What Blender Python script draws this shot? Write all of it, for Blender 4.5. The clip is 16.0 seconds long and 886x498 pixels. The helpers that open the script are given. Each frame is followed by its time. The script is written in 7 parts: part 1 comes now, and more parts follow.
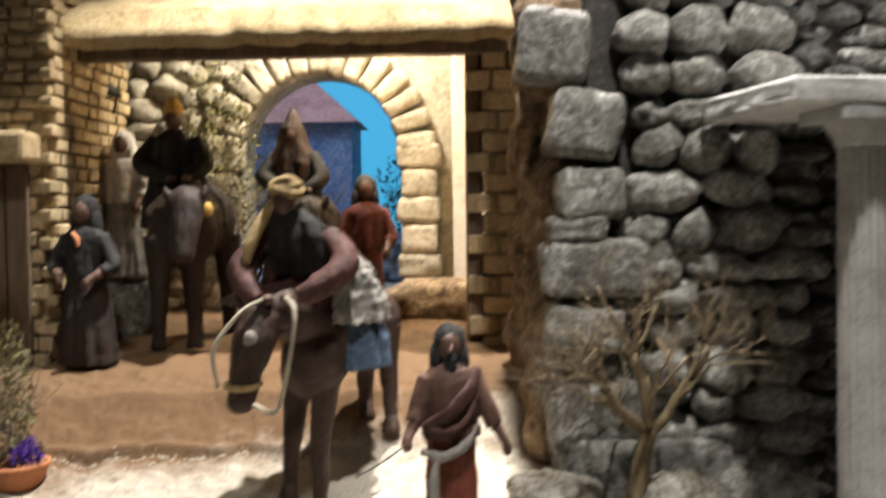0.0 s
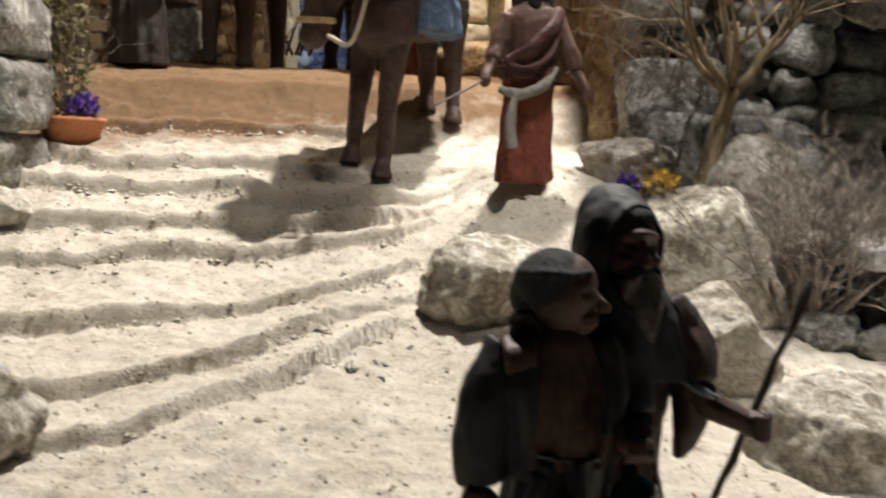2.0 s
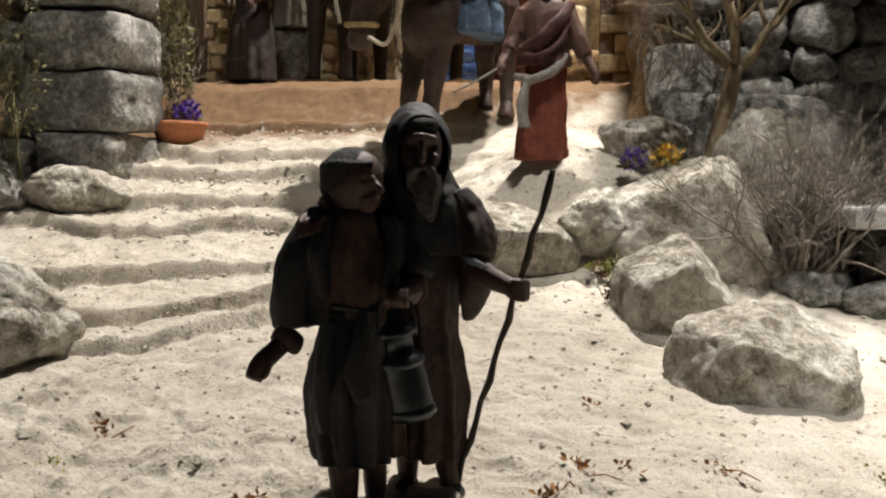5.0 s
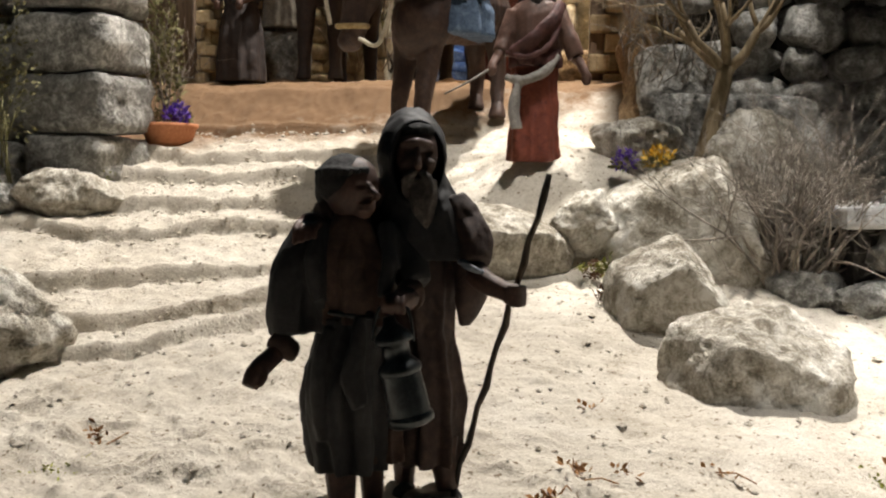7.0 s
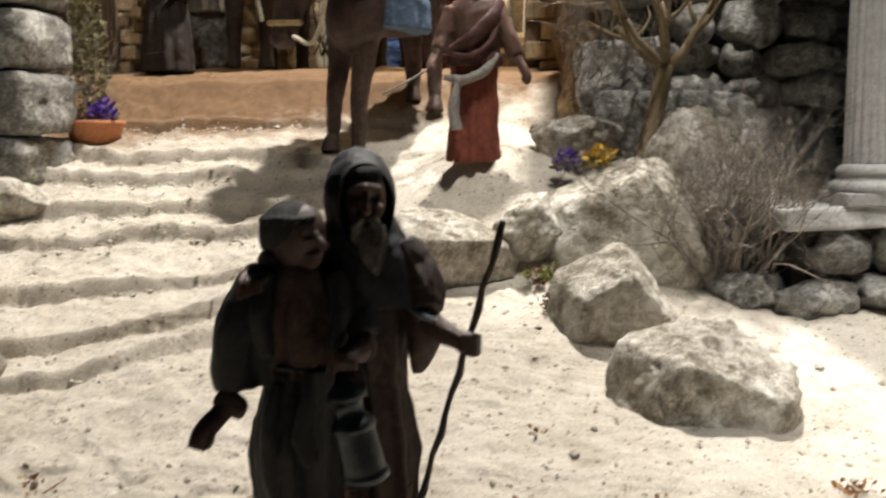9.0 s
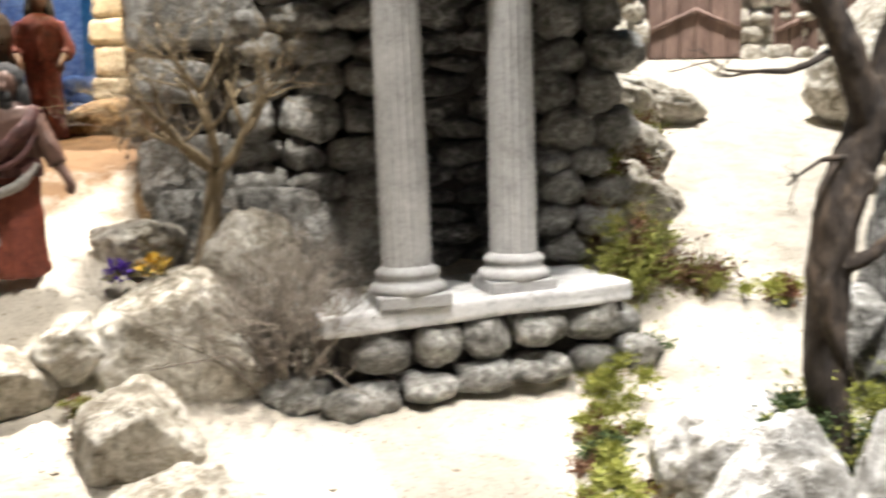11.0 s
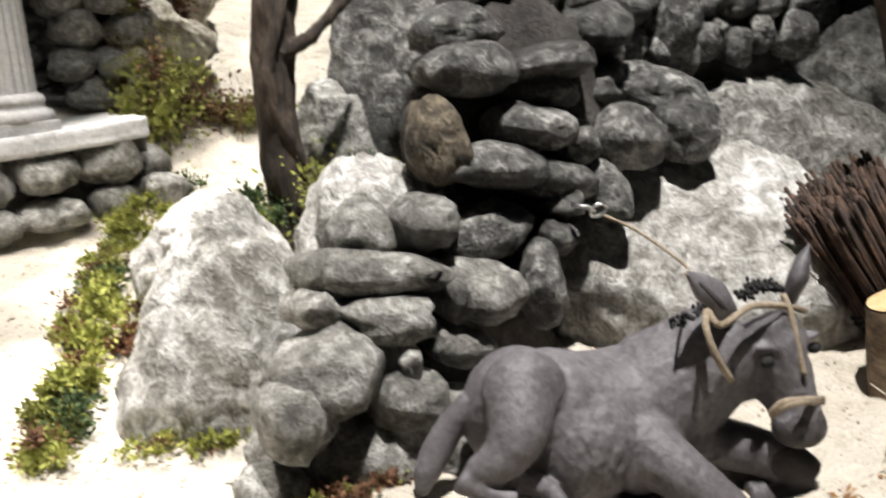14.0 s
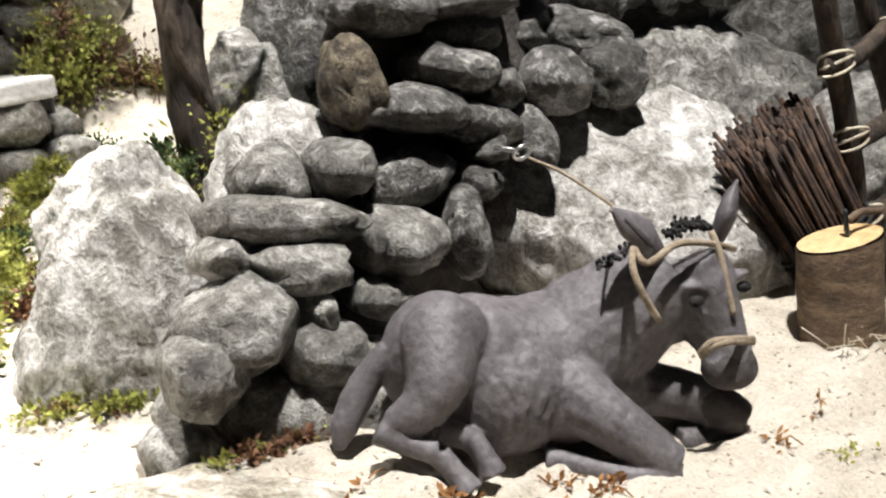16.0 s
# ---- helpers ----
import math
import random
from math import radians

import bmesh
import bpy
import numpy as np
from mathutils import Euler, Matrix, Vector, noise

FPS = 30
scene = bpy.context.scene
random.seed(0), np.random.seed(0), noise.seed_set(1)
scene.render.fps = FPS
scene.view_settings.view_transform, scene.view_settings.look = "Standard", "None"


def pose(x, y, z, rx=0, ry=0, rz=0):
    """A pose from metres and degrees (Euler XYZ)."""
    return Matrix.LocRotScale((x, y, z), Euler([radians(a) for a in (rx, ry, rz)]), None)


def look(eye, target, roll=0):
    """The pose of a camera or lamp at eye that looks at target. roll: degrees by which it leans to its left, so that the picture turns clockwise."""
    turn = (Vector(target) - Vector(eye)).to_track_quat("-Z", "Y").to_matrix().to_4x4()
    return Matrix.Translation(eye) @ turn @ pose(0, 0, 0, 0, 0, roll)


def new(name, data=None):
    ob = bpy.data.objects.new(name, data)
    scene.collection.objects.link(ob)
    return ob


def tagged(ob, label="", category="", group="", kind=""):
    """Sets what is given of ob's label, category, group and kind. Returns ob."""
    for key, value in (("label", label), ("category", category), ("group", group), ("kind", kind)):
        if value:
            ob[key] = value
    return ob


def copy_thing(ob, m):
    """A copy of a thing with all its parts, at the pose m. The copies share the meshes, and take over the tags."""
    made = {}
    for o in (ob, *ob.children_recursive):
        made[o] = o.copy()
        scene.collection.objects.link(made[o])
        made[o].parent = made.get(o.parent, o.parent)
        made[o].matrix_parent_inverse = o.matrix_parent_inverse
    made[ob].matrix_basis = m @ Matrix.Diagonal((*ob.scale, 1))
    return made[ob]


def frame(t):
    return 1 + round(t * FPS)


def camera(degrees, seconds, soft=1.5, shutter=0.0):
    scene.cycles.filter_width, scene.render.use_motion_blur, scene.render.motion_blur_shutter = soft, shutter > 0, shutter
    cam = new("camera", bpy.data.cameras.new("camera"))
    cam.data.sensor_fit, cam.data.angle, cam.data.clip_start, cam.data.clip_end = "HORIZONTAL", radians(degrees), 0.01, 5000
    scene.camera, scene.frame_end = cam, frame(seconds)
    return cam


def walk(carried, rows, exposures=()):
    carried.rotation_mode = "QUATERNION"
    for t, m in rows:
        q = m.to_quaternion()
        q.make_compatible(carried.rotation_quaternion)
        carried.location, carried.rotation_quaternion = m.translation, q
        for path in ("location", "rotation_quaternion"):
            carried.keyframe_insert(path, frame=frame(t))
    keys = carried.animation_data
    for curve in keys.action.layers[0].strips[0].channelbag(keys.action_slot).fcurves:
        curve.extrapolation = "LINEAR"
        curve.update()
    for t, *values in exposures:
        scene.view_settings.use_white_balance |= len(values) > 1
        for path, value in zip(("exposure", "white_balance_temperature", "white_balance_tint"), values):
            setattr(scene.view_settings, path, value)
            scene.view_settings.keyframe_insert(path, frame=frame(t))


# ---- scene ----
cam = camera(48.9, 16.0, soft=2.2, shutter=0.5)
PATH = [
    (0, (0.047, 0.034, 0.554), (-0.031, 2.031, 0.482), -0.8),
    (0.5, (-0.048, 0.055, 0.473), (-0.134, 2.047, 0.315), -0.9),
    (1, (-0.062, 0.056, 0.382), (-0.152, 2.042, 0.168), 0.7),
    (1.5, (-0.063, 0.047, 0.295), (-0.192, 2.029, 0.061), 2.1),
    (2, (-0.032, 0.037, 0.244), (-0.102, 2.025, 0.033), 2.9),
    (2.5, (0.015, 0.017, 0.219), (-0.02, 2.007, 0.024), 2.3),
    (3, (0.069, -0.006, 0.21), (-0.029, 1.985, 0.047), 2.1),
    (3.5, (0.12, -0.01, 0.203), (-0.153, 1.962, 0.015), 2.7),
    (4, (0.155, -0.018, 0.184), (-0.268, 1.928, 0.003), 2.8),
    (4.2, (0.168, -0.028, 0.185), (-0.293, 1.913, 0.043), 2.6),
    (6.5, (0.192, -0.073, 0.192), (-0.301, 1.858, 0.014), 0.6),
    (7, (0.181, -0.058, 0.193), (-0.289, 1.88, 0.039), 1.2),
    (7.5, (0.17, -0.058, 0.187), (-0.291, 1.88, 0.003), 1.6),
    (8, (0.154, -0.064, 0.191), (-0.268, 1.885, 0.034), 1.8),
    (8.2, (0.15, -0.064, 0.19), (-0.261, 1.886, 0.019), 1.7),
    (10.3, (0.273, 0.011, 0.332), (0.178, 1.987, 0.042), -1.6),
    (10.5, (0.3, 0.007, 0.332), (0.256, 1.983, 0.032), -1.6),
    (11, (0.373, -0.013, 0.346), (0.552, 1.966, 0.118), -1.6),
    (11.5, (0.422, -0.011, 0.34), (0.733, 1.952, 0.118), -1.5),
    (12, (0.464, -0.018, 0.329), (0.904, 1.919, 0.095), -1.9),
    (12.5, (0.473, -0.028, 0.305), (0.993, 1.882, 0.019), -2.3),
    (13, (0.514, -0.035, 0.284), (1.149, 1.828, -0.072), -3.2),
    (13.5, (0.528, -0.038, 0.273), (1.215, 1.802, -0.102), -4.1),
    (14, (0.546, -0.043, 0.252), (1.306, 1.752, -0.195), -4.7),
    (14.5, (0.555, -0.042, 0.234), (1.385, 1.717, -0.231), -4.4),
    (15, (0.571, -0.037, 0.222), (1.453, 1.692, -0.26), -4.6),
    (15.5, (0.57, -0.034, 0.216), (1.44, 1.696, -0.282), -5.3),
    (16, (0.567, -0.027, 0.222), (1.427, 1.711, -0.27), -5.1),
]
# seconds, stops, kelvin, tint
EXPOSURES = [
    (0.0, -0.08, 6500, 10), (0.5, 0.25, 6500, 10), (1.0, 0.0, 6500, 10), (1.5, -0.1, 6500, 10), (2.5, -0.18, 6500, 10), (4.2, -0.3, 6500, 10), (6.5, -0.15, 6500, 10), (8.2, -0.1, 6500, 10),
    (10.3, -0.22, 6500, 10), (10.6, -0.15, 6500, 10), (11.0, 0.55, 6500, 10), (11.6, 0.1, 6500, 10), (12.0, -0.55, 6500, 10), (12.5, -0.5, 6500, 10), (13.0, -0.32, 6500, 10), (13.5, -0.1, 6500, 10), (14.0, 0.32, 6500, 10), (16.0, 0.38, 6500, 10),
]
walk(cam, [(t, look(eye, target, roll)) for t, eye, target, roll in PATH], EXPOSURES)

# ---- light: the ceiling spots of the display room, and the small lamps hidden in the model ----
world = bpy.data.worlds.new("room_light")
world.use_nodes = True
world.node_tree.nodes["Background"].inputs[0].default_value = (0.9, 0.95, 1.0, 1)
world.node_tree.nodes["Background"].inputs[1].default_value = 0.05
scene.world = world


def lamp(name, kind, eye, target, watts, color, size=0.1, spread=None):
    data = bpy.data.lights.new(name, kind)
    data.energy, data.color = watts, color
    if kind == "AREA":
        data.shape, data.size = "DISK", size
    else:
        data.shadow_soft_size = size
    if kind == "SPOT":
        data.spot_size, data.spot_blend = radians(spread), 0.5
    ob = new(name, data)
    ob.matrix_world = look(eye, target)
    return ob


lamp("ceiling_spot_back", "SPOT", (0.15, 1.46, 2.3), (-0.1, 1.1, 0.15), 480, (1.0, 0.945, 0.88), 0.04, 52)
lamp("ceiling_spot_front", "SPOT", (0.9, 0.0, 2.1), (0.82, 0.58, 0.0), 335, (1.0, 0.975, 0.95), 0.035, 38).data.spot_blend = 0.95
lamp("ceiling_spot_house", "SPOT", (0.26, 0.6, 1.9), (0.34, 1.18, 0.5), 140, (1.0, 0.96, 0.9), 0.04, 38)
lamp("ceiling_spot_path", "SPOT", (0.95, 1.5, 1.9), (0.98, 1.45, 0.3), 200, (1.0, 0.975, 0.94), 0.05, 60)
lamp("ceiling_spot_left", "SPOT", (-0.3, 0.35, 1.9), (-0.64, 1.12, 0.35), 36, (1.0, 0.95, 0.86), 0.05, 36)
lamp("yard_lamp", "SPOT", (-0.2, 1.76, 1.12), (-0.28, 1.95, 0.6), 30, (1.0, 0.9, 0.72), 0.03, 110)
lamp("gate_lamp", "POINT", (-0.1, 1.7, 0.79), (0, 1.6, 0.4), 1.9, (1.0, 0.66, 0.3), 0.02)
lamp("sky_lamp", "AREA", (-0.3, 2.25, 1.2), (-0.3, 2.6, 0.5), 3, (0.5, 0.7, 1.0), 0.3)

# ---- materials ----


def shader(name):
    m = bpy.data.materials.new(name)
    m.use_nodes = True
    nt = m.node_tree
    return m, nt, nt.nodes["Principled BSDF"]


def surface(name, dark, mid, light, scale=30.0, rough=0.85, bump=0.4, fine=6.0, vary=0.25, speckle=None, metal=0.0, depth=0.004, stretch=(1, 1, 1)):
    """Three tones by large stains, fine grain on top, relief at two scales."""
    m, nt, bs = shader(name)
    n, l = nt.nodes, nt.links
    tc, mp, info = n.new("ShaderNodeTexCoord"), n.new("ShaderNodeMapping"), n.new("ShaderNodeObjectInfo")
    mp.inputs["Scale"].default_value = stretch
    geo = n.new("ShaderNodeNewGeometry")
    l.new(geo.outputs["Position"], mp.inputs["Vector"])
    big, small = n.new("ShaderNodeTexNoise"), n.new("ShaderNodeTexNoise")
    for tex, s, d in ((big, scale, 6), (small, scale * fine, 4)):
        tex.inputs["Scale"].default_value, tex.inputs["Detail"].default_value = s, d
        tex.inputs["Roughness"].default_value, tex.inputs["Distortion"].default_value = 0.65, 0.7
        l.new(mp.outputs["Vector"], tex.inputs["Vector"])
    mix = n.new("ShaderNodeMath")
    mix.operation = "MULTIPLY_ADD"
    mix.inputs[1].default_value = 0.45
    l.new(small.outputs["Fac"], mix.inputs[0])
    half = n.new("ShaderNodeMath")
    half.operation = "MULTIPLY"
    half.inputs[1].default_value = 0.55
    l.new(big.outputs["Fac"], half.inputs[0])
    l.new(half.outputs[0], mix.inputs[2])
    ramp = n.new("ShaderNodeValToRGB")
    e = ramp.color_ramp.elements
    e[0].position, e[0].color = 0.36, (*dark, 1)
    e[1].position, e[1].color = 0.66, (*light, 1)
    k = e.new(0.5)
    k.color = (*mid, 1)
    l.new(mix.outputs[0], ramp.inputs["Fac"])
    hsv = n.new("ShaderNodeHueSaturation")
    rng = n.new("ShaderNodeMapRange")
    rng.inputs["To Min"].default_value, rng.inputs["To Max"].default_value = 1 - vary, 1 + vary
    l.new(info.outputs["Random"], rng.inputs["Value"])
    l.new(rng.outputs["Result"], hsv.inputs["Value"])
    l.new(ramp.outputs["Color"], hsv.inputs["Color"])
    out = hsv.outputs["Color"]
    if speckle:
        dots, cut, blend = n.new("ShaderNodeTexNoise"), n.new("ShaderNodeValToRGB"), n.new("ShaderNodeMixRGB")
        dots.inputs["Scale"].default_value, dots.inputs["Detail"].default_value = speckle[1], 2
        l.new(geo.outputs["Position"], dots.inputs["Vector"])
        cut.color_ramp.elements[0].position, cut.color_ramp.elements[1].position = speckle[2], speckle[2] + 0.06
        l.new(dots.outputs["Fac"], cut.inputs["Fac"])
        l.new(cut.outputs["Color"], blend.inputs["Fac"])
        l.new(out, blend.inputs["Color1"])
        blend.inputs["Color2"].default_value = (*speckle[0], 1)
        out = blend.outputs["Color"]
    l.new(out, bs.inputs["Base Color"])
    bs.inputs["Roughness"].default_value, bs.inputs["Metallic"].default_value = rough, metal
    bp = n.new("ShaderNodeBump")
    bp.inputs["Strength"].default_value, bp.inputs["Distance"].default_value = bump, depth
    l.new(mix.outputs[0], bp.inputs["Height"])
    l.new(bp.outputs["Normal"], bs.inputs["Normal"])
    return m


def rock(name, dark, mid, light, rough=0.75, patch=14.0, lump=85.0, grit=430.0, vary=0.2, low=0.42, high=0.585, relief=0.007, stretch=(1, 1, 1)):
    """Weathered stone: broad stains, pale worn lumps over dark pits, fine grit."""
    m, nt, bs = shader(name)
    n, l = nt.nodes, nt.links
    geo, mp, info = n.new("ShaderNodeNewGeometry"), n.new("ShaderNodeMapping"), n.new("ShaderNodeObjectInfo")
    mp.inputs["Scale"].default_value = stretch
    l.new(geo.outputs["Position"], mp.inputs["Vector"])
    total, layers = None, []
    for s, d, share in ((patch, 4, 0.34), (lump, 7, 0.44), (grit, 3, 0.22)):
        tex, ma = n.new("ShaderNodeTexNoise"), n.new("ShaderNodeMath")
        tex.inputs["Scale"].default_value, tex.inputs["Detail"].default_value = s, d
        tex.inputs["Roughness"].default_value, tex.inputs["Distortion"].default_value = 0.62, 0.5
        l.new(mp.outputs["Vector"], tex.inputs["Vector"])
        layers.append(tex)
        ma.operation = "MULTIPLY_ADD"
        ma.inputs[1].default_value, ma.inputs[2].default_value = share, 0.0
        l.new(tex.outputs["Fac"], ma.inputs[0])
        if total:
            l.new(total, ma.inputs[2])
        total = ma.outputs[0]
    ramp = n.new("ShaderNodeValToRGB")
    e = ramp.color_ramp.elements
    e[0].position, e[0].color = low, (*dark, 1)
    e[1].position, e[1].color = high, (*light, 1)
    e.new((low + high) / 2).color = (*mid, 1)
    l.new(total, ramp.inputs["Fac"])
    hsv, rng = n.new("ShaderNodeHueSaturation"), n.new("ShaderNodeMapRange")
    rng.inputs["To Min"].default_value, rng.inputs["To Max"].default_value = 1 - vary, 1 + vary
    l.new(info.outputs["Random"], rng.inputs["Value"])
    l.new(rng.outputs["Result"], hsv.inputs["Value"])
    l.new(ramp.outputs["Color"], hsv.inputs["Color"])
    l.new(hsv.outputs["Color"], bs.inputs["Base Color"])
    bs.inputs["Roughness"].default_value = rough
    coarse, fine = n.new("ShaderNodeBump"), n.new("ShaderNodeBump")
    for bump, tex, d in ((coarse, layers[1], relief), (fine, layers[2], relief * 0.2)):
        bump.inputs["Strength"].default_value, bump.inputs["Distance"].default_value = 1.0, d
        l.new(tex.outputs["Fac"], bump.inputs["Height"])
    l.new(coarse.outputs["Normal"], fine.inputs["Normal"])
    l.new(fine.outputs["Normal"], bs.inputs["Normal"])
    return m


SAND = surface("sand", (0.36, 0.315, 0.25), (0.525, 0.475, 0.395), (0.65, 0.605, 0.525), 17, 0.95, 0.8, 20, 0, ((0.17, 0.125, 0.08), 230, 0.645), depth=0.006)
EARTH = surface("brown_earth", (0.1, 0.056, 0.027), (0.17, 0.098, 0.048), (0.26, 0.155, 0.082), 16, 0.95, 0.6, 18, 0, depth=0.005)
SANDEARTH = surface("sand_over_earth", (0.36, 0.315, 0.25), (0.525, 0.475, 0.395), (0.65, 0.605, 0.525), 17, 0.95, 0.8, 20, 0, ((0.17, 0.125, 0.08), 230, 0.645), depth=0.006)
# pale sand thins out over brown earth towards the gate
nt = SANDEARTH.node_tree
geo, sep, spread, lift, share = (nt.nodes.new(k) for k in ("ShaderNodeNewGeometry", "ShaderNodeSeparateXYZ", "ShaderNodeTexNoise", "ShaderNodeMath", "ShaderNodeMapRange"))
lift.operation = "MULTIPLY_ADD"
spread.inputs["Scale"].default_value, spread.inputs["Detail"].default_value, spread.inputs["Roughness"].default_value = 11, 7, 0.7
lift.inputs[1].default_value = 0.3
share.inputs["From Min"].default_value, share.inputs["From Max"].default_value = 1.40, 1.495
blend = nt.nodes.new("ShaderNodeMixRGB")
blend.inputs["Color2"].default_value = (0.17, 0.098, 0.048, 1)
bs = nt.nodes["Principled BSDF"]
nt.links.new(bs.inputs["Base Color"].links[0].from_socket, blend.inputs["Color1"])
nt.links.new(geo.outputs["Position"], sep.inputs[0])
nt.links.new(geo.outputs["Position"], spread.inputs["Vector"])
nt.links.new(spread.outputs["Fac"], lift.inputs[0])
skew = nt.nodes.new("ShaderNodeMath")
skew.operation = "MULTIPLY_ADD"
skew.inputs[1].default_value = -0.2
nt.links.new(sep.outputs["X"], skew.inputs[0])
nt.links.new(sep.outputs["Y"], skew.inputs[2])
nt.links.new(skew.outputs[0], lift.inputs[2])
nt.links.new(lift.outputs[0], share.inputs["Value"])
nt.links.new(share.outputs["Result"], blend.inputs["Fac"])
nt.links.new(blend.outputs["Color"], bs.inputs["Base Color"])
STONE = rock("grey_stone", (0.075, 0.069, 0.06), (0.25, 0.24, 0.215), (0.6, 0.585, 0.55), 0.6, 20, 110, 500, 0.25, 0.4, 0.61, relief=0.008)
# dark stone, its tone also standing in for the shade behind the columns
DARKSHADESTONE = rock("dark_shaded_stone", (0.024, 0.023, 0.021), (0.11, 0.105, 0.097), (0.45, 0.44, 0.415), 0.42, 18, 100, 480, 0.3, 0.42, 0.6, relief=0.008)
PALESTONE = rock("pale_boulder", (0.2, 0.17, 0.125), (0.47, 0.43, 0.355), (0.74, 0.71, 0.64), 0.9, 16, 75, 420, 0.1, relief=0.009)
WHITEROCK = rock("white_flecked_rock", (0.17, 0.158, 0.136), (0.43, 0.415, 0.385), (0.78, 0.77, 0.74), 0.85, 13, 75, 400, 0.08, 0.42, 0.6, relief=0.008, stretch=(1, 1, 0.8))
DUNSTONE = rock("dun_stone", (0.04, 0.031, 0.021), (0.12, 0.095, 0.062), (0.28, 0.235, 0.17), 0.7, 18, 95, 430, 0.1)
BROWNROCK = rock("brown_rock", (0.085, 0.052, 0.024), (0.22, 0.14, 0.072), (0.4, 0.29, 0.17), 0.9, 14, 70, 400, 0.2, relief=0.01)
YARDSTONE = surface("yard_stone", (0.22, 0.2, 0.15), (0.42, 0.38, 0.3), (0.6, 0.56, 0.47), 22, 0.85, 0.7, 6, 0.25, depth=0.005)
BRICK = surface("ochre_brick", (0.26, 0.19, 0.1), (0.42, 0.32, 0.18), (0.55, 0.45, 0.29), 25, 0.85, 0.6, 6, 0.2, depth=0.003)
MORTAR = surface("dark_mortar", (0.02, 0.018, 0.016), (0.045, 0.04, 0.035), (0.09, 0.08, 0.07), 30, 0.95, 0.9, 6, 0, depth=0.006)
PLASTER = surface("white_plaster", (0.55, 0.5, 0.42), (0.68, 0.64, 0.56), (0.76, 0.73, 0.66), 9, 0.9, 0.3, 12, 0.05, depth=0.003)
MARBLE = surface("grey_cast_stone", (0.24, 0.235, 0.225), (0.36, 0.355, 0.345), (0.47, 0.465, 0.455), 20, 0.75, 0.35, 10, 0.06, depth=0.002)
SLAB = surface("pale_slab", (0.3, 0.295, 0.285), (0.47, 0.465, 0.455), (0.62, 0.615, 0.6), 24, 0.8, 0.6, 6, 0.05, depth=0.004)
WOOD = surface("weathered_wood", (0.05, 0.032, 0.02), (0.12, 0.08, 0.05), (0.2, 0.14, 0.09), 30, 0.8, 0.7, 6, 0.2, depth=0.003, stretch=(1, 1, 0.12))
DOORWOOD = surface("red_brown_planks", (0.10, 0.06, 0.045), (0.19, 0.12, 0.095), (0.28, 0.19, 0.15), 30, 0.8, 0.5, 5, 0.15, depth=0.003, stretch=(1, 1, 0.15))
BARK = surface("dark_bark", (0.014, 0.01, 0.008), (0.042, 0.03, 0.021), (0.13, 0.09, 0.06), 45, 0.85, 1.0, 4, 0.1, depth=0.006, stretch=(1, 1, 0.25))
TWIG = surface("dry_twig", (0.1, 0.082, 0.065), (0.21, 0.178, 0.145), (0.36, 0.32, 0.27), 60, 0.9, 0.5, 4, 0.2, depth=0.002)
TREEBARK = surface("olive_bark", (0.10, 0.07, 0.035), (0.2, 0.15, 0.085), (0.31, 0.24, 0.15), 40, 0.85, 0.9, 4, 0.1, depth=0.003, stretch=(1, 1, 0.3))
CUTWOOD = surface("cut_wood", (0.42, 0.27, 0.12), (0.58, 0.4, 0.2), (0.7, 0.53, 0.3), 40, 0.7, 0.4, 5, 0, depth=0.002)
LOGBARK = surface("log_bark", (0.05, 0.032, 0.02), (0.13, 0.085, 0.05), (0.26, 0.18, 0.11), 40, 0.8, 0.9, 5, 0, depth=0.004, stretch=(1, 1, 2.5))
BRUSH = surface("brushwood", (0.018, 0.01, 0.007), (0.042, 0.024, 0.016), (0.12, 0.065, 0.036), 60, 0.8, 0.5, 4, 0.35, depth=0.002)
THATCH = surface("thatch", (0.32, 0.22, 0.1), (0.5, 0.38, 0.2), (0.64, 0.52, 0.32), 20, 0.9, 1.0, 8, 0, depth=0.008)
DONKEY = surface("grey_clay", (0.06, 0.053, 0.057), (0.115, 0.105, 0.111), (0.19, 0.177, 0.183), 17, 0.58, 0.5, 11, 0, depth=0.0025)
HAIR = surface("dark_hair", (0.004, 0.0035, 0.0035), (0.01, 0.009, 0.009), (0.022, 0.02, 0.019), 80, 0.85, 0.8, 4, 0, depth=0.003)
ROPE = surface("hemp_rope", (0.16, 0.12, 0.075), (0.27, 0.215, 0.15), (0.38, 0.32, 0.24), 90, 0.9, 0.8, 4, 0.1, depth=0.002)
PALEROPE = surface("pale_rope", (0.42, 0.36, 0.26), (0.56, 0.5, 0.39), (0.66, 0.6, 0.5), 90, 0.9, 0.6, 4, 0.1, depth=0.002)
# darker copy of the clay skin, with the walkers' facial shade in its colour
SHADEDSKIN = surface("shaded_clay_skin", (0.036, 0.019, 0.014), (0.066, 0.034, 0.025), (0.11, 0.06, 0.044), 40, 0.6, 0.3, 5, 0, depth=0.001)
SKIN = surface("clay_skin", (0.058, 0.029, 0.02), (0.098, 0.05, 0.035), (0.15, 0.082, 0.059), 40, 0.6, 0.3, 5, 0, depth=0.001)
BLACKCLOTH = surface("black_cloth", (0.006, 0.0055, 0.006), (0.012, 0.011, 0.011), (0.026, 0.023, 0.023), 35, 0.75, 0.4, 5, 0, depth=0.002)
GREYCLOTH = surface("dark_grey_cloth", (0.009, 0.0088, 0.0095), (0.018, 0.0172, 0.018), (0.034, 0.032, 0.033), 35, 0.7, 0.4, 7, 0, depth=0.002)
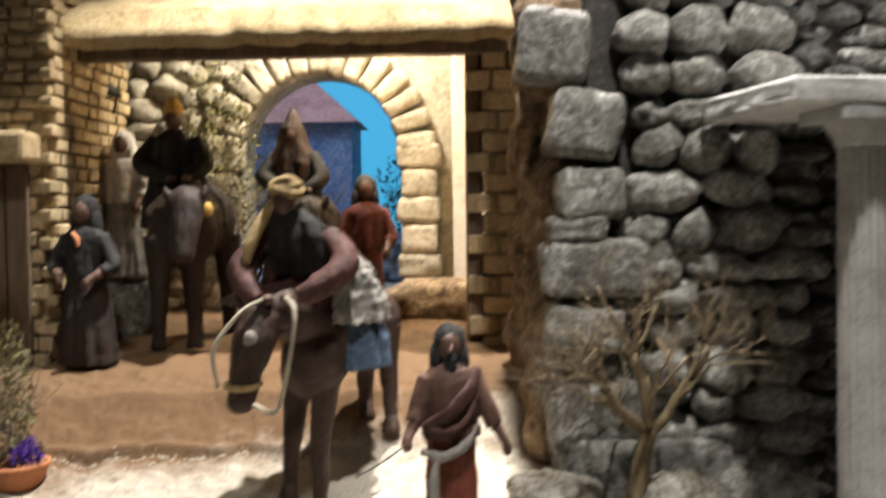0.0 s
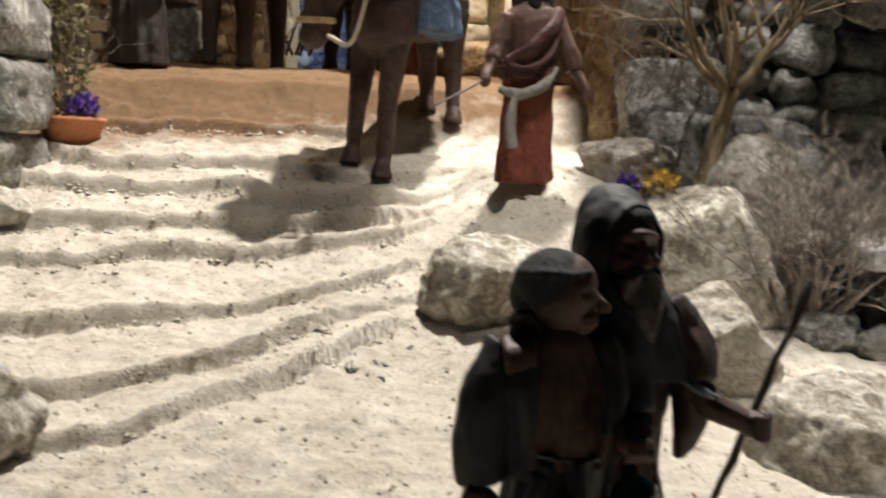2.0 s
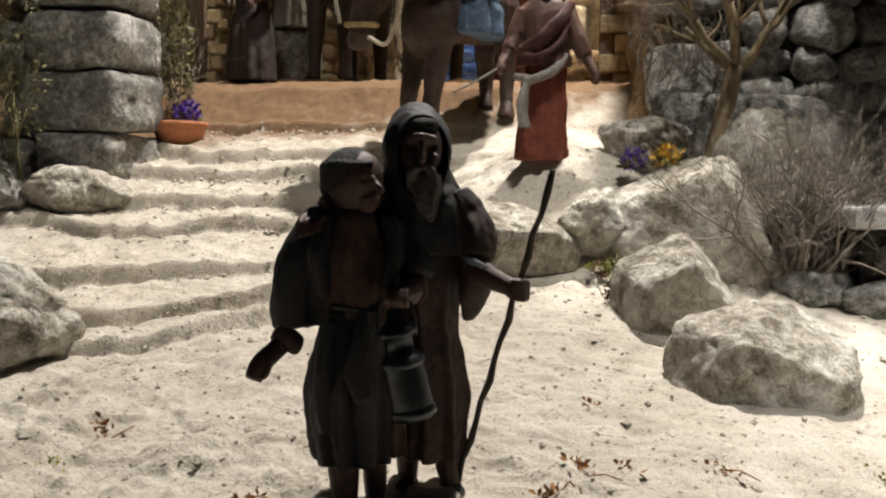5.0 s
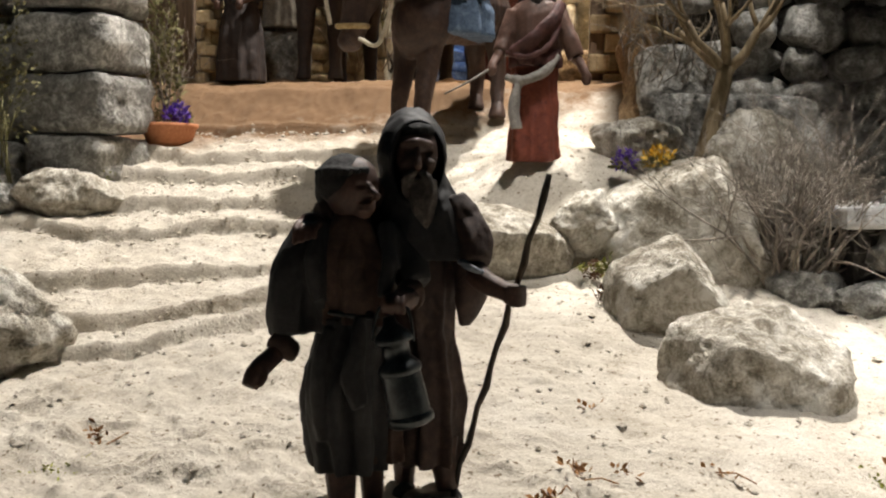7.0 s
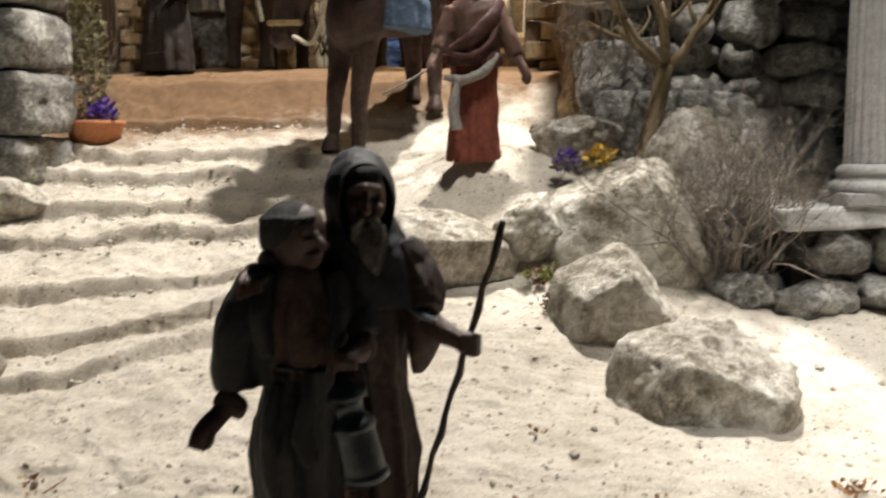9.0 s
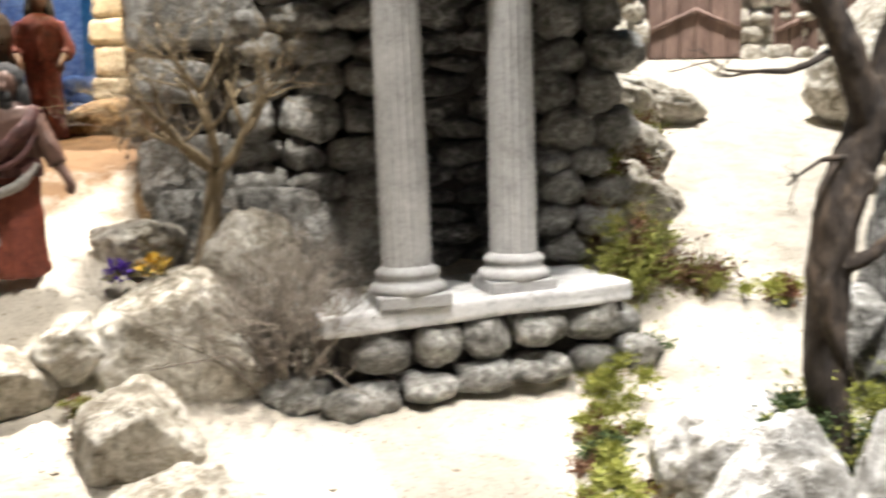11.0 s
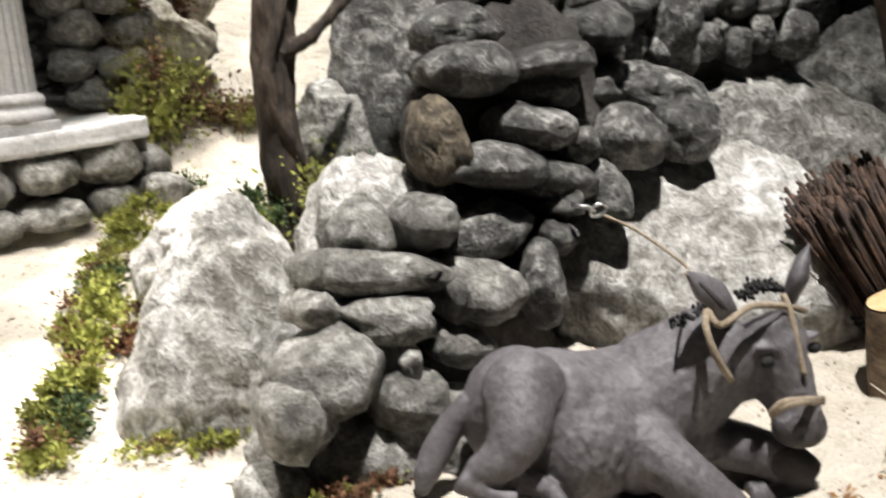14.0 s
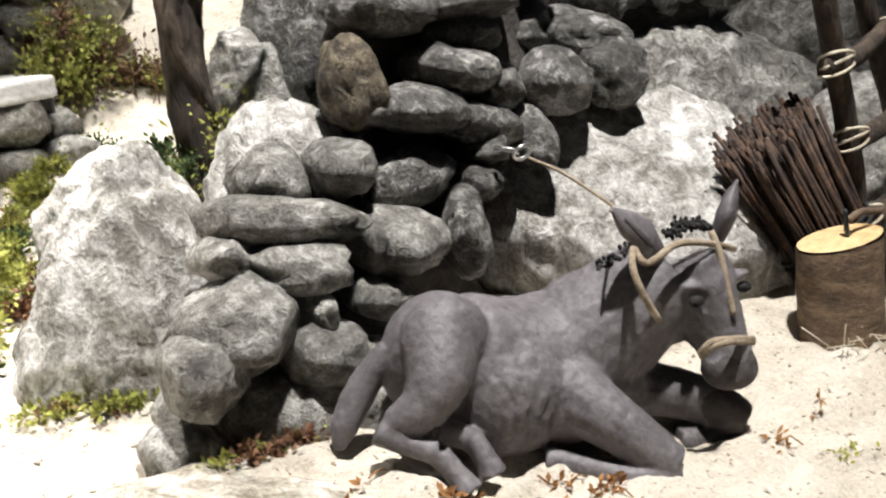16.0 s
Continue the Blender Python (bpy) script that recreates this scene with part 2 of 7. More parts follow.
BEARD = surface("grizzled_hair", (0.02, 0.016, 0.014), (0.05, 0.04, 0.034), (0.12, 0.1, 0.085), 90, 0.7, 0.7, 4, 0, depth=0.001)
CUFFCLOTH = surface("pale_blue_grey_cuff", (0.1, 0.11, 0.13), (0.18, 0.2, 0.23), (0.28, 0.3, 0.34), 80, 0.6, 0.4, 4, 0, depth=0.001)
BROWNCLOTH = surface("brown_cloth", (0.03, 0.017, 0.012), (0.06, 0.034, 0.024), (0.1, 0.06, 0.042), 35, 0.8, 0.4, 5, 0, depth=0.002)
REDCLOTH = surface("rust_red_cloth", (0.09, 0.018, 0.009), (0.16, 0.035, 0.018), (0.24, 0.06, 0.03), 30, 0.7, 0.4, 5, 0, depth=0.002)
MAROON = surface("maroon_cloth", (0.035, 0.012, 0.01), (0.07, 0.024, 0.02), (0.13, 0.05, 0.04), 30, 0.75, 0.4, 5, 0, depth=0.002)
PALECLOTH = surface("pale_cloth", (0.26, 0.24, 0.21), (0.4, 0.38, 0.34), (0.54, 0.52, 0.48), 60, 0.85, 0.9, 4, 0, depth=0.003)
GREYSASH = surface("grey_sash", (0.13, 0.115, 0.1), (0.21, 0.19, 0.17), (0.3, 0.28, 0.25), 60, 0.85, 0.6, 4, 0, depth=0.002)
BLUECLOTH = surface("blue_cloth", (0.03, 0.05, 0.085), (0.06, 0.095, 0.15), (0.13, 0.18, 0.25), 50, 0.8, 0.5, 5, 0, depth=0.002)
OCHRECLOTH = surface("ochre_cloth", (0.4, 0.22, 0.04), (0.58, 0.35, 0.08), (0.7, 0.48, 0.16), 40, 0.7, 0.4, 5, 0, depth=0.002)
TURBAN = surface("faded_gold_cloth", (0.26, 0.17, 0.06), (0.4, 0.28, 0.12), (0.55, 0.44, 0.26), 60, 0.7, 0.6, 5, 0, depth=0.003)
FLEECE = surface("grey_fleece", (0.16, 0.15, 0.13), (0.33, 0.31, 0.28), (0.5, 0.48, 0.44), 70, 0.9, 0.9, 5, 0, depth=0.005)
HOODCLOTH = surface("dark_brown_hood", (0.02, 0.012, 0.01), (0.042, 0.024, 0.019), (0.085, 0.05, 0.038), 35, 0.75, 0.5, 5, 0, depth=0.002)
DARKRED = surface("dark_red_cloak", (0.04, 0.008, 0.008), (0.085, 0.014, 0.013), (0.15, 0.028, 0.025), 25, 0.75, 0.5, 5, 0, depth=0.002)
WHITECLOTH = surface("off_white_veil", (0.42, 0.38, 0.36), (0.55, 0.52, 0.49), (0.66, 0.63, 0.6), 35, 0.8, 0.5, 5, 0, depth=0.002)
# brown darkened to look backlit, for the figures at the gate
BACKLITDARK = surface("backlit_dark_brown", (0.012, 0.007, 0.006), (0.022, 0.013, 0.01), (0.04, 0.024, 0.018), 30, 0.7, 0.4, 5, 0, depth=0.002)
MANE = surface("dark_grey_ear_lining", (0.03, 0.026, 0.026), (0.05, 0.044, 0.044), (0.08, 0.07, 0.07), 40, 0.8, 0.4, 5, 0, depth=0.002)
MULE = surface("brown_hide", (0.022, 0.011, 0.008), (0.045, 0.023, 0.015), (0.08, 0.042, 0.028), 30, 0.65, 0.4, 5, 0, depth=0.002)
PEWTER = surface("tin_metal", (0.018, 0.021, 0.023), (0.035, 0.04, 0.043), (0.07, 0.077, 0.08), 40, 0.3, 0.2, 5, 0, metal=0.6, depth=0.001)
IRON = surface("bright_metal", (0.4, 0.4, 0.4), (0.6, 0.6, 0.6), (0.75, 0.75, 0.75), 60, 0.3, 0.2, 5, 0, metal=1.0, depth=0.001)
BLACKIRON = surface("black_iron", (0.01, 0.01, 0.01), (0.02, 0.02, 0.02), (0.04, 0.04, 0.04), 60, 0.6, 0.3, 5, 0, metal=0.4, depth=0.001)
TERRACOTTA = surface("terracotta", (0.36, 0.13, 0.05), (0.5, 0.2, 0.09), (0.58, 0.27, 0.14), 40, 0.8, 0.3, 5, 0, depth=0.001)
PURPLE = surface("purple_flower", (0.04, 0.012, 0.16), (0.07, 0.02, 0.28), (0.12, 0.05, 0.42), 80, 0.7, 0.3, 4, 0.2)
YELLOW = surface("yellow_flower", (0.5, 0.28, 0.02), (0.68, 0.43, 0.05), (0.78, 0.58, 0.15), 80, 0.7, 0.3, 4, 0.2)
MOSS = surface("green_moss", (0.1, 0.11, 0.02), (0.23, 0.24, 0.045), (0.38, 0.38, 0.1), 28, 0.9, 0.3, 5, 0.3)
DARKMOSS = surface("dark_moss", (0.012, 0.025, 0.008), (0.035, 0.06, 0.016), (0.08, 0.11, 0.035), 35, 0.9, 0.3, 5, 0.3)
LITTER = surface("dry_orange_leaf", (0.16, 0.06, 0.02), (0.3, 0.14, 0.045), (0.45, 0.26, 0.1), 60, 0.9, 0.3, 5, 0.3)
REDMOSS = surface("russet_moss", (0.06, 0.024, 0.012), (0.13, 0.06, 0.03), (0.24, 0.13, 0.06), 35, 0.9, 0.3, 5, 0.3)
LEAF = surface("grey_green_leaf", (0.09, 0.085, 0.03), (0.18, 0.165, 0.065), (0.3, 0.27, 0.13), 40, 0.8, 0.3, 5, 0.3)
# bluish stone: the blue light beyond the arch is mixed into its colour
BLUELITSTONE = surface("blue_lit_stone", (0.08, 0.13, 0.3), (0.2, 0.28, 0.48), (0.5, 0.58, 0.72), 22, 0.85, 0.6, 5, 0.2)
PINKROOF = surface("pink_tiles", (0.3, 0.12, 0.1), (0.42, 0.19, 0.16), (0.52, 0.28, 0.23), 25, 0.85, 0.4, 5, 0.1)
ROOMPAINT = surface("dark_room_paint", (0.04, 0.04, 0.042), (0.055, 0.055, 0.057), (0.07, 0.07, 0.072), 3, 0.9, 0.1, 10, 0)

SKY, nt, bs = shader("painted_blue_sky")
geo, sep = nt.nodes.new("ShaderNodeNewGeometry"), nt.nodes.new("ShaderNodeSeparateXYZ")
ramp, cloud = nt.nodes.new("ShaderNodeValToRGB"), nt.nodes.new("ShaderNodeMapRange")
nt.links.new(geo.outputs["Position"], sep.inputs[0])
nt.links.new(sep.outputs["Z"], cloud.inputs["Value"])
cloud.inputs["From Min"].default_value, cloud.inputs["From Max"].default_value = 0.3, 1.1
nt.links.new(cloud.outputs["Result"], ramp.inputs["Fac"])
ramp.color_ramp.elements[0].color, ramp.color_ramp.elements[1].color = (0.07, 0.5, 0.8, 1), (0.1, 0.52, 0.84, 1)
nt.links.new(ramp.outputs["Color"], bs.inputs["Base Color"])
nt.links.new(ramp.outputs["Color"], bs.inputs["Emission Color"])
bs.inputs["Emission Strength"].default_value = 0.75
bs.inputs["Roughness"].default_value = 0.9

# ---- mesh tools ----


def link(name, bm, mats, parent=None, label="", smooth=True):
    me = bpy.data.meshes.new(name)
    bm.to_mesh(me)
    bm.free()
    for m in mats if isinstance(mats, (list, tuple)) else [mats]:
        me.materials.append(m)
    if smooth:
        me.shade_smooth()
    ob = new(name, me)
    if parent:
        ob.parent = parent
    if label:
        ob["label"] = label
    return ob


def part(name, bm, material, parent, label="", smooth=True):
    return link(name, bm, material, parent, label, smooth)


def thing(name, at, label, category, group="", kind=""):
    ob = new(name)
    ob.location = at
    ob.empty_display_size = 0.02
    return tagged(ob, label, category, group, kind)


def sub(ob, bm):
    """Moves a bmesh built in world places into the frame of an Empty that only stands somewhere."""
    bmesh.ops.translate(bm, verts=bm.verts, vec=-Vector(ob.location))
    return bm


def fbm(p, octaves=3):
    return noise.fractal(p, 0.9, 2.1, octaves, noise_basis="PERLIN_ORIGINAL")


def rock_mesh(seed, size, rough=0.22, cuts=6, level=3, fine=0.03, keep=0.75):
    """A boulder: a lumpy ball, cut by a few random planes, with fine relief."""
    rnd = random.Random(seed)
    bm = bmesh.new()
    bmesh.ops.create_icosphere(bm, subdivisions=level, radius=1)
    off = Vector((rnd.uniform(-50, 50), rnd.uniform(-50, 50), rnd.uniform(-50, 50)))
    planes = []
    for _ in range(cuts):
        p = Vector((rnd.gauss(0, 1), rnd.gauss(0, 1), rnd.gauss(0, 0.8))).normalized()
        planes.append((p, rnd.uniform(keep, keep + 0.2)))
    for v in bm.verts:
        n = v.co.normalized()
        co = n * (1 + rough * fbm(n * 1.1 + off) + fine * fbm(n * 6 + off, 3))
        for p, d in planes:
            over = co.dot(p) - d
            if over > 0:
                co -= p * over * 0.93
        co += n * fine * (0.8 * fbm(n * 11 + off, 3) - 0.7 * max(0.0, fbm(n * 7 - off, 2) - 0.15))
        v.co = Vector((co.x * size[0], co.y * size[1], co.z * size[2]))
    return bm


def box(bm, c, s, bevel=0.0, m=None, jitter=0.0):
    r = bmesh.ops.create_cube(bm, size=1)
    vs = r["verts"]
    for v in vs:
        v.co = Vector((v.co.x * s[0], v.co.y * s[1], v.co.z * s[2])) + Vector([random.uniform(-jitter, jitter) for _ in range(3)])
    if bevel:
        es = list({e for v in vs for e in v.link_edges})
        g = bmesh.ops.bevel(bm, geom=es, offset=bevel, segments=2, affect="EDGES", profile=0.5)
        vs = list({v for f in g["faces"] for v in f.verts} | {v for v in vs if v.is_valid})
    if m is not None:
        bmesh.ops.transform(bm, matrix=m, verts=vs)
    bmesh.ops.translate(bm, verts=vs, vec=c)
    return vs


def tube(bm, pts, radii, n=10, mat=0, flat=1.0):
    """A tapered limb through the points, closed at both ends."""
    pts = [Vector(p) for p in pts]
    if not isinstance(radii, (list, tuple)):
        radii = [radii] * len(pts)
    rings, up = [], None
    for i, p in enumerate(pts):
        d = (pts[min(i + 1, len(pts) - 1)] - pts[max(i - 1, 0)]).normalized()
        if up is None:
            up = d.orthogonal().normalized()
        up = (up - d * up.dot(d)).normalized() if abs(up.dot(d)) < 0.999 else d.orthogonal().normalized()
        side = d.cross(up)
        rings.append([bm.verts.new(p + radii[i] * (math.cos(a) * up + flat * math.sin(a) * side)) for a in [2 * math.pi * k / n for k in range(n)]])
    for a, b in zip(rings, rings[1:]):
        for k in range(n):
            bm.faces.new((a[k], a[(k + 1) % n], b[(k + 1) % n], b[k])).material_index = mat
    bm.faces.new(list(reversed(rings[0]))).material_index = mat
    bm.faces.new(rings[-1]).material_index = mat


def curve(pts, steps=6):
    """Points smoothed by a Catmull-Rom spline."""
    P = [Vector(p) for p in pts]
    P = [2 * P[0] - P[1]] + P + [2 * P[-1] - P[-2]]
    out = []
    for i in range(1, len(P) - 2):
        a, b, c, d = P[i - 1 : i + 3]
        for k in range(steps):
            t = k / steps
            out.append(0.5 * (2 * b + (c - a) * t + (2 * a - 5 * b + 4 * c - d) * t * t + (3 * b - 3 * c + d - a) * t ** 3))
    return out + [P[-2]]


def limb(bm, pts, radii, n=10, mat=0, steps=5, flat=1.0):
    c = curve(pts, steps)
    r = [radii[min(int(i / steps), len(radii) - 1)] * (1 - (i % steps) / steps) + radii[min(int(i / steps) + 1, len(radii) - 1)] * (i % steps) / steps for i in range(len(c))]
    tube(bm, c, r, n, mat, flat)


def ball(bm, c, r, rot=(0, 0, 0), mat=0, level=2):
    g = bmesh.ops.create_icosphere(bm, subdivisions=level, radius=1, matrix=Matrix.LocRotScale(c, Euler([radians(a) for a in rot]), Vector(r)))
    for f in {f for v in g["verts"] for f in v.link_faces}:
        f.material_index = mat


def robe(bm, rings, folds=9, deep=0.1, seed=0, mat=0, n=48):
    """A hanging garment: rings of (x, y, z, rx, ry) from hem to shoulder, with folds that die out upwards."""
    rnd = random.Random(seed)
    ph = [rnd.uniform(0, 6.28) for _ in range(4)]
    rows = []
    for i, (x, y, z, rx, ry) in enumerate(rings):
        f = deep * (1 - i / (len(rings) - 1)) ** 0.8
        row = []
        for k in range(n):
            a = 2 * math.pi * k / n
            w = 1 + f * (math.sin(folds * a + ph[0] + 0.6 * math.sin(2 * a + ph[1]) + z * 9) * 0.7 + 0.4 * math.sin((folds * 2 - 3) * a + ph[2]))
            row.append(bm.verts.new((x + rx * w * math.cos(a), y + ry * w * math.sin(a), z)))
        rows.append(row)
    for a, b in zip(rows, rows[1:]):
        for k in range(n):
            bm.faces.new((a[k], a[(k + 1) % n], b[(k + 1) % n], b[k])).material_index = mat
    bm.faces.new(list(reversed(rows[0]))).material_index = mat
    bm.faces.new(rows[-1]).material_index = mat


def fuse(bm, voxel=0.0025, smooth=2, crumple=0.0016):
    """Melts overlapping forms into one skin, a little uneven as modelled clay is."""
    me = bpy.data.meshes.new("melt")
    bm.to_mesh(me)
    bm.free()
    ob = new("melt", me)
    mod = ob.modifiers.new("melt", "REMESH")
    mod.mode, mod.voxel_size = "VOXEL", voxel
    if smooth:
        sm = ob.modifiers.new("soft", "SMOOTH")
        sm.factor, sm.iterations = 0.5, smooth
    dep = bpy.context.evaluated_depsgraph_get()
    dep.update()
    made = bpy.data.meshes.new_from_object(ob.evaluated_get(dep))
    bpy.data.objects.remove(ob)
    bpy.data.meshes.remove(me)
    out = bmesh.new()
    out.from_mesh(made)
    bpy.data.meshes.remove(made)
    for v in out.verts:
        v.co += v.normal * crumple * fbm(Vector((v.co.x * 75, v.co.y * 75, v.co.z * 38)), 3)
    return out


def add(bm, other, mat=0):
    """Adds another bmesh, with its faces in one material slot."""
    for f in other.faces:
        f.material_index = mat
    me = bpy.data.meshes.new("joined")
    other.to_mesh(me)
    other.free()
    bm.from_mesh(me)
    bpy.data.meshes.remove(me)


def smoothstep(a, b, x):
    t = min(1, max(0, (x - a) / (b - a)))
    return t * t * (3 - 2 * t)

# ---- the ground: one sheet of sand over the stepped ramp, the hollow in front and the path ----
STEPS = [0.562, 0.69, 0.835, 0.975, 1.04, 1.105, 1.154, 1.262, 1.33]
LEFT_Y = [-0.8, 0, 0.45, 0.78, 0.93, 1.04, 1.15, 1.28, 1.34, 1.42, 1.6, 2.2, 3.4]
LEFT_Z = [-0.12, -0.06, 0.0, 0.048, 0.088, 0.14, 0.2, 0.255, 0.315, 0.332, 0.352, 0.39, 0.41]
RIGHT_Y = [-0.8, 0, 0.3, 0.45, 0.6, 0.8, 1.0, 1.2, 1.4, 1.7, 1.93, 2.3, 3.4]
RIGHT_Z = [-0.11, -0.07, -0.045, -0.025, 0.01, 0.04, 0.07, 0.2, 0.28, 0.375, 0.49, 0.52, 0.55]


def ramp_place(x, y):
    """How far up the ramp a place lies, along the bent lines of the steps."""
    s = max(0.0, x + 0.45) ** 1.5
    u = y
    for _ in range(6):
        u = y - s * max(0.0, min(1.64, 1.64 - (u - 0.56) * 3.07))
    return u


def lo_y(y):
    return y * 4


def ground_z(x, y, detail=True):
    left = float(np.interp(y, LEFT_Y, LEFT_Z))
    right = float(np.interp(y, RIGHT_Y, RIGHT_Z))
    if detail and x < 0.1 and 0.4 < y < 1.5:
        wob = 0.016 * fbm(Vector((x * 7, y * 3, 0))) + 0.004 * fbm(Vector((x * 26, lo_y(y), 3)), 2)
        u = ramp_place(x, y) + wob
        lo = max([s for s in STEPS if s <= u], default=0.42)
        hi = min([s for s in STEPS if s > u], default=1.45)
        f = (u - lo) / (hi - lo)
        # gentle treads with a low crumbling edge at their front
        g = 0.95 * (smoothstep(0, min(0.5, 0.0055 / (hi - lo)), f) - f)
        fade = (1 - smoothstep(-0.16, -0.02, x + 0.08 * fbm(Vector((x * 5, y * 9, 7)))))
        slope = float(np.interp(y + 0.04, LEFT_Y, LEFT_Z) - np.interp(y - 0.04, LEFT_Y, LEFT_Z)) / 0.08
        left += g * min((hi - lo) * slope * 0.52, 0.012) * fade * smoothstep(0.5, 0.56, u) * (1 - smoothstep(1.28, 1.34, u)) * (1.0 + 0.5 * fbm(Vector((x * 4, lo * 31, 1)), 2))
    if detail and x < 0.1 and 0.5 < y < 1.26:
        # crumbled lip above each edge, scoured furrow at its foot
        k = fade * max(0.0, 0.75 + 1.1 * fbm(Vector((x * 12, lo * 17, 8)), 2))
        left += k * (0.0045 * math.exp(-((u - lo - 0.008) / 0.006) ** 2) - 0.0085 * math.exp(-((hi - u) / 0.0036) ** 2))
    w = smoothstep(0.08, 0.36, x + 0.02 * fbm(Vector((x * 6, y * 6, 5))))
    if y > 1.1:
        w = smoothstep(0.08, 0.36, x)
    z = left * (1 - w) + right * w
    # the worn ledge of plaster in front of the resting donkey
    z += 0.016 * smoothstep(0.62, 0.69, x) * (1 - smoothstep(0.74, 0.79, x)) * smoothstep(0.30, 0.34, y) * (1 - smoothstep(0.44, 0.49, y))
    # the trodden place before the gate
    z += 0.018 * smoothstep(-0.12, -0.02, x) * (1 - smoothstep(0.15, 0.25, x)) * smoothstep(0.98, 1.06, y) * (1 - smoothstep(1.18, 1.28, y))
    # the mound of sand on which the man in red stands
    z += 0.042 * math.exp(-((x - 0.045) / 0.08) ** 2 - ((y - 1.08) / 0.065) ** 2)
    if detail:
        z += 0.006 * fbm(Vector((x * 9, y * 9, 2))) + 0.0034 * fbm(Vector((x * 46, y * 46, 4)), 3)
        # lumps of plaster showing through the sand in front
        q = fbm(Vector((x * 15, y * 19, 9)), 3)
        z += (0.005 * smoothstep(0.02, 0.2, q) + 0.0016 * fbm(Vector((x * 110, y * 110, 6)), 2)) * (1 - smoothstep(0.5, 0.66, y + 0.12 * smoothstep(0.2, 0.5, x)))
    return z


def axis(a, b, fine_a, fine_b, fine, coarse):
    out, v = [], a
    while v < b:
        out.append(v)
        v += fine if fine_a <= v < fine_b else coarse
    return out + [b]


xs = axis(-1.5, -0.56, -0.72, -0.56, 0.0055, 0.03)[:-1] + axis(-0.56, 0.02, -0.56, 0.02, 0.0028, 0.0028)[:-1] + axis(0.02, 2.3, 0.02, 1.16, 0.0055, 0.03)
ys = axis(-0.8, 3.3, 0.22, 1.42, 0.0023, 0.025)
verts = [(x, y, ground_z(x, y)) for y in ys for x in xs]
nx = len(xs)
faces = [(j * nx + i, j * nx + i + 1, (j + 1) * nx + i + 1, (j + 1) * nx + i) for j in range(len(ys) - 1) for i in range(nx - 1)]
me = bpy.data.meshes.new("ground")
me.from_pydata(verts, [], faces)
me.materials.append(SAND)
me.materials.append(EARTH)
me.materials.append(SANDEARTH)
for p in me.polygons:
    x, y, _ = p.center
    if x < 0.17 and y > 1.15 and (y < 1.95 or x > -0.1):
        p.material_index = 1 if y > 1.5 else 2
me.shade_smooth()
tagged(new("ground", me), "pale sandy ground rising in low crumbling steps", "ground", kind="structure")


def slab_wall(name, c, s, mat, label, category="wall"):
    bm = bmesh.new()
    box(bm, c, s, 0.004)
    return tagged(link(name, bm, mat, smooth=False), label, category, kind="structure")


# the room round the display
slab_wall("room_floor", (0.4, 0, -0.95), (9, 9, 0.1), ROOMPAINT, "dark floor of the display room", "floor")
slab_wall("ceiling", (0.4, 0, 2.75), (9, 9, 0.1), ROOMPAINT, "dark ceiling of the display room", "ceiling")
slab_wall("room_wall_south", (0.4, -3.5, 0.9), (9, 0.1, 3.6), ROOMPAINT, "dark wall of the display room")
slab_wall("room_wall_west", (-3.2, 0, 0.9), (0.1, 7, 3.6), ROOMPAINT, "dark wall of the display room")
slab_wall("room_wall_east", (4.2, 0, 0.9), (0.1, 7, 3.6), ROOMPAINT, "dark wall of the display room")
slab_wall("backdrop", (0.4, 3.35, 0.9), (9, 0.06, 3.6), SKY, "painted bright blue sky behind the model", "backdrop")

# ---- stones shared by the walls ----
PEBBLES = []
for k in range(12):
    bm = rock_mesh(100 + k, (0.5, 0.5, 0.5), 0.29, 5, 3, 0.06, 0.74)
    me = bpy.data.meshes.new("stone")
    bm.to_mesh(me)
    bm.free()
    me.shade_smooth()
    PEBBLES.append(me)
PEBBLE_SETS = {}


def stone(parent, c, s, mat, rot=(0, 0, 0), variant=None, name="stone"):
    """One wall stone, a part of its wall; alike stones share their mesh."""
    k = random.randrange(len(PEBBLES)) if variant is None else variant
    key = (k, mat.name)
    if key not in PEBBLE_SETS:
        me = PEBBLES[k].copy()
        me.materials.append(mat)
        PEBBLE_SETS[key] = me
    ob = new(name, PEBBLE_SETS[key])
    ob.parent = parent
    base = parent.location if parent.type == "EMPTY" else Vector((0, 0, 0))
    ob.matrix_local = Matrix.LocRotScale(Vector(c) - base, Euler([radians(a) for a in rot]), Vector(s) * 1.12)
    return ob


def dressed(parent, c, s, mat, rot=(0, 0, 0), seed=0, name="stone"):
    """A hewn block with worn edges."""
    rnd = random.Random(seed)
    bm = bmesh.new()
    bmesh.ops.create_cube(bm, size=1)
    bmesh.ops.subdivide_edges(bm, edges=bm.edges[:], cuts=7, use_grid_fill=True)
    off = Vector((rnd.uniform(-9, 9), rnd.uniform(-9, 9), rnd.uniform(-9, 9)))
    for v in bm.verts:
        q = Vector([math.copysign(abs(a) ** 1.0, a) for a in v.co])
        r = (abs(q.x * 2) ** 7 + abs(q.y * 2) ** 7 + abs(q.z * 2) ** 7) ** (1 / 7)
        q = q / max(r, 1e-6) * max(abs(q.x), abs(q.y), abs(q.z)) * 2 if r > 1e-6 else q
        q *= 1 + 0.09 * fbm(v.co * 2.2 + off) + 0.05 * fbm(v.co * 6 + off)
        v.co = Vector((q.x * s[0], q.y * s[1], q.z * s[2]))
    ob = part(name, bm, mat, parent)
    base = parent.location if parent.type == "EMPTY" else Vector((0, 0, 0))
    ob.matrix_local = Matrix.LocRotScale(Vector(c) - base, Euler([radians(a) for a in rot]), None)
    return ob


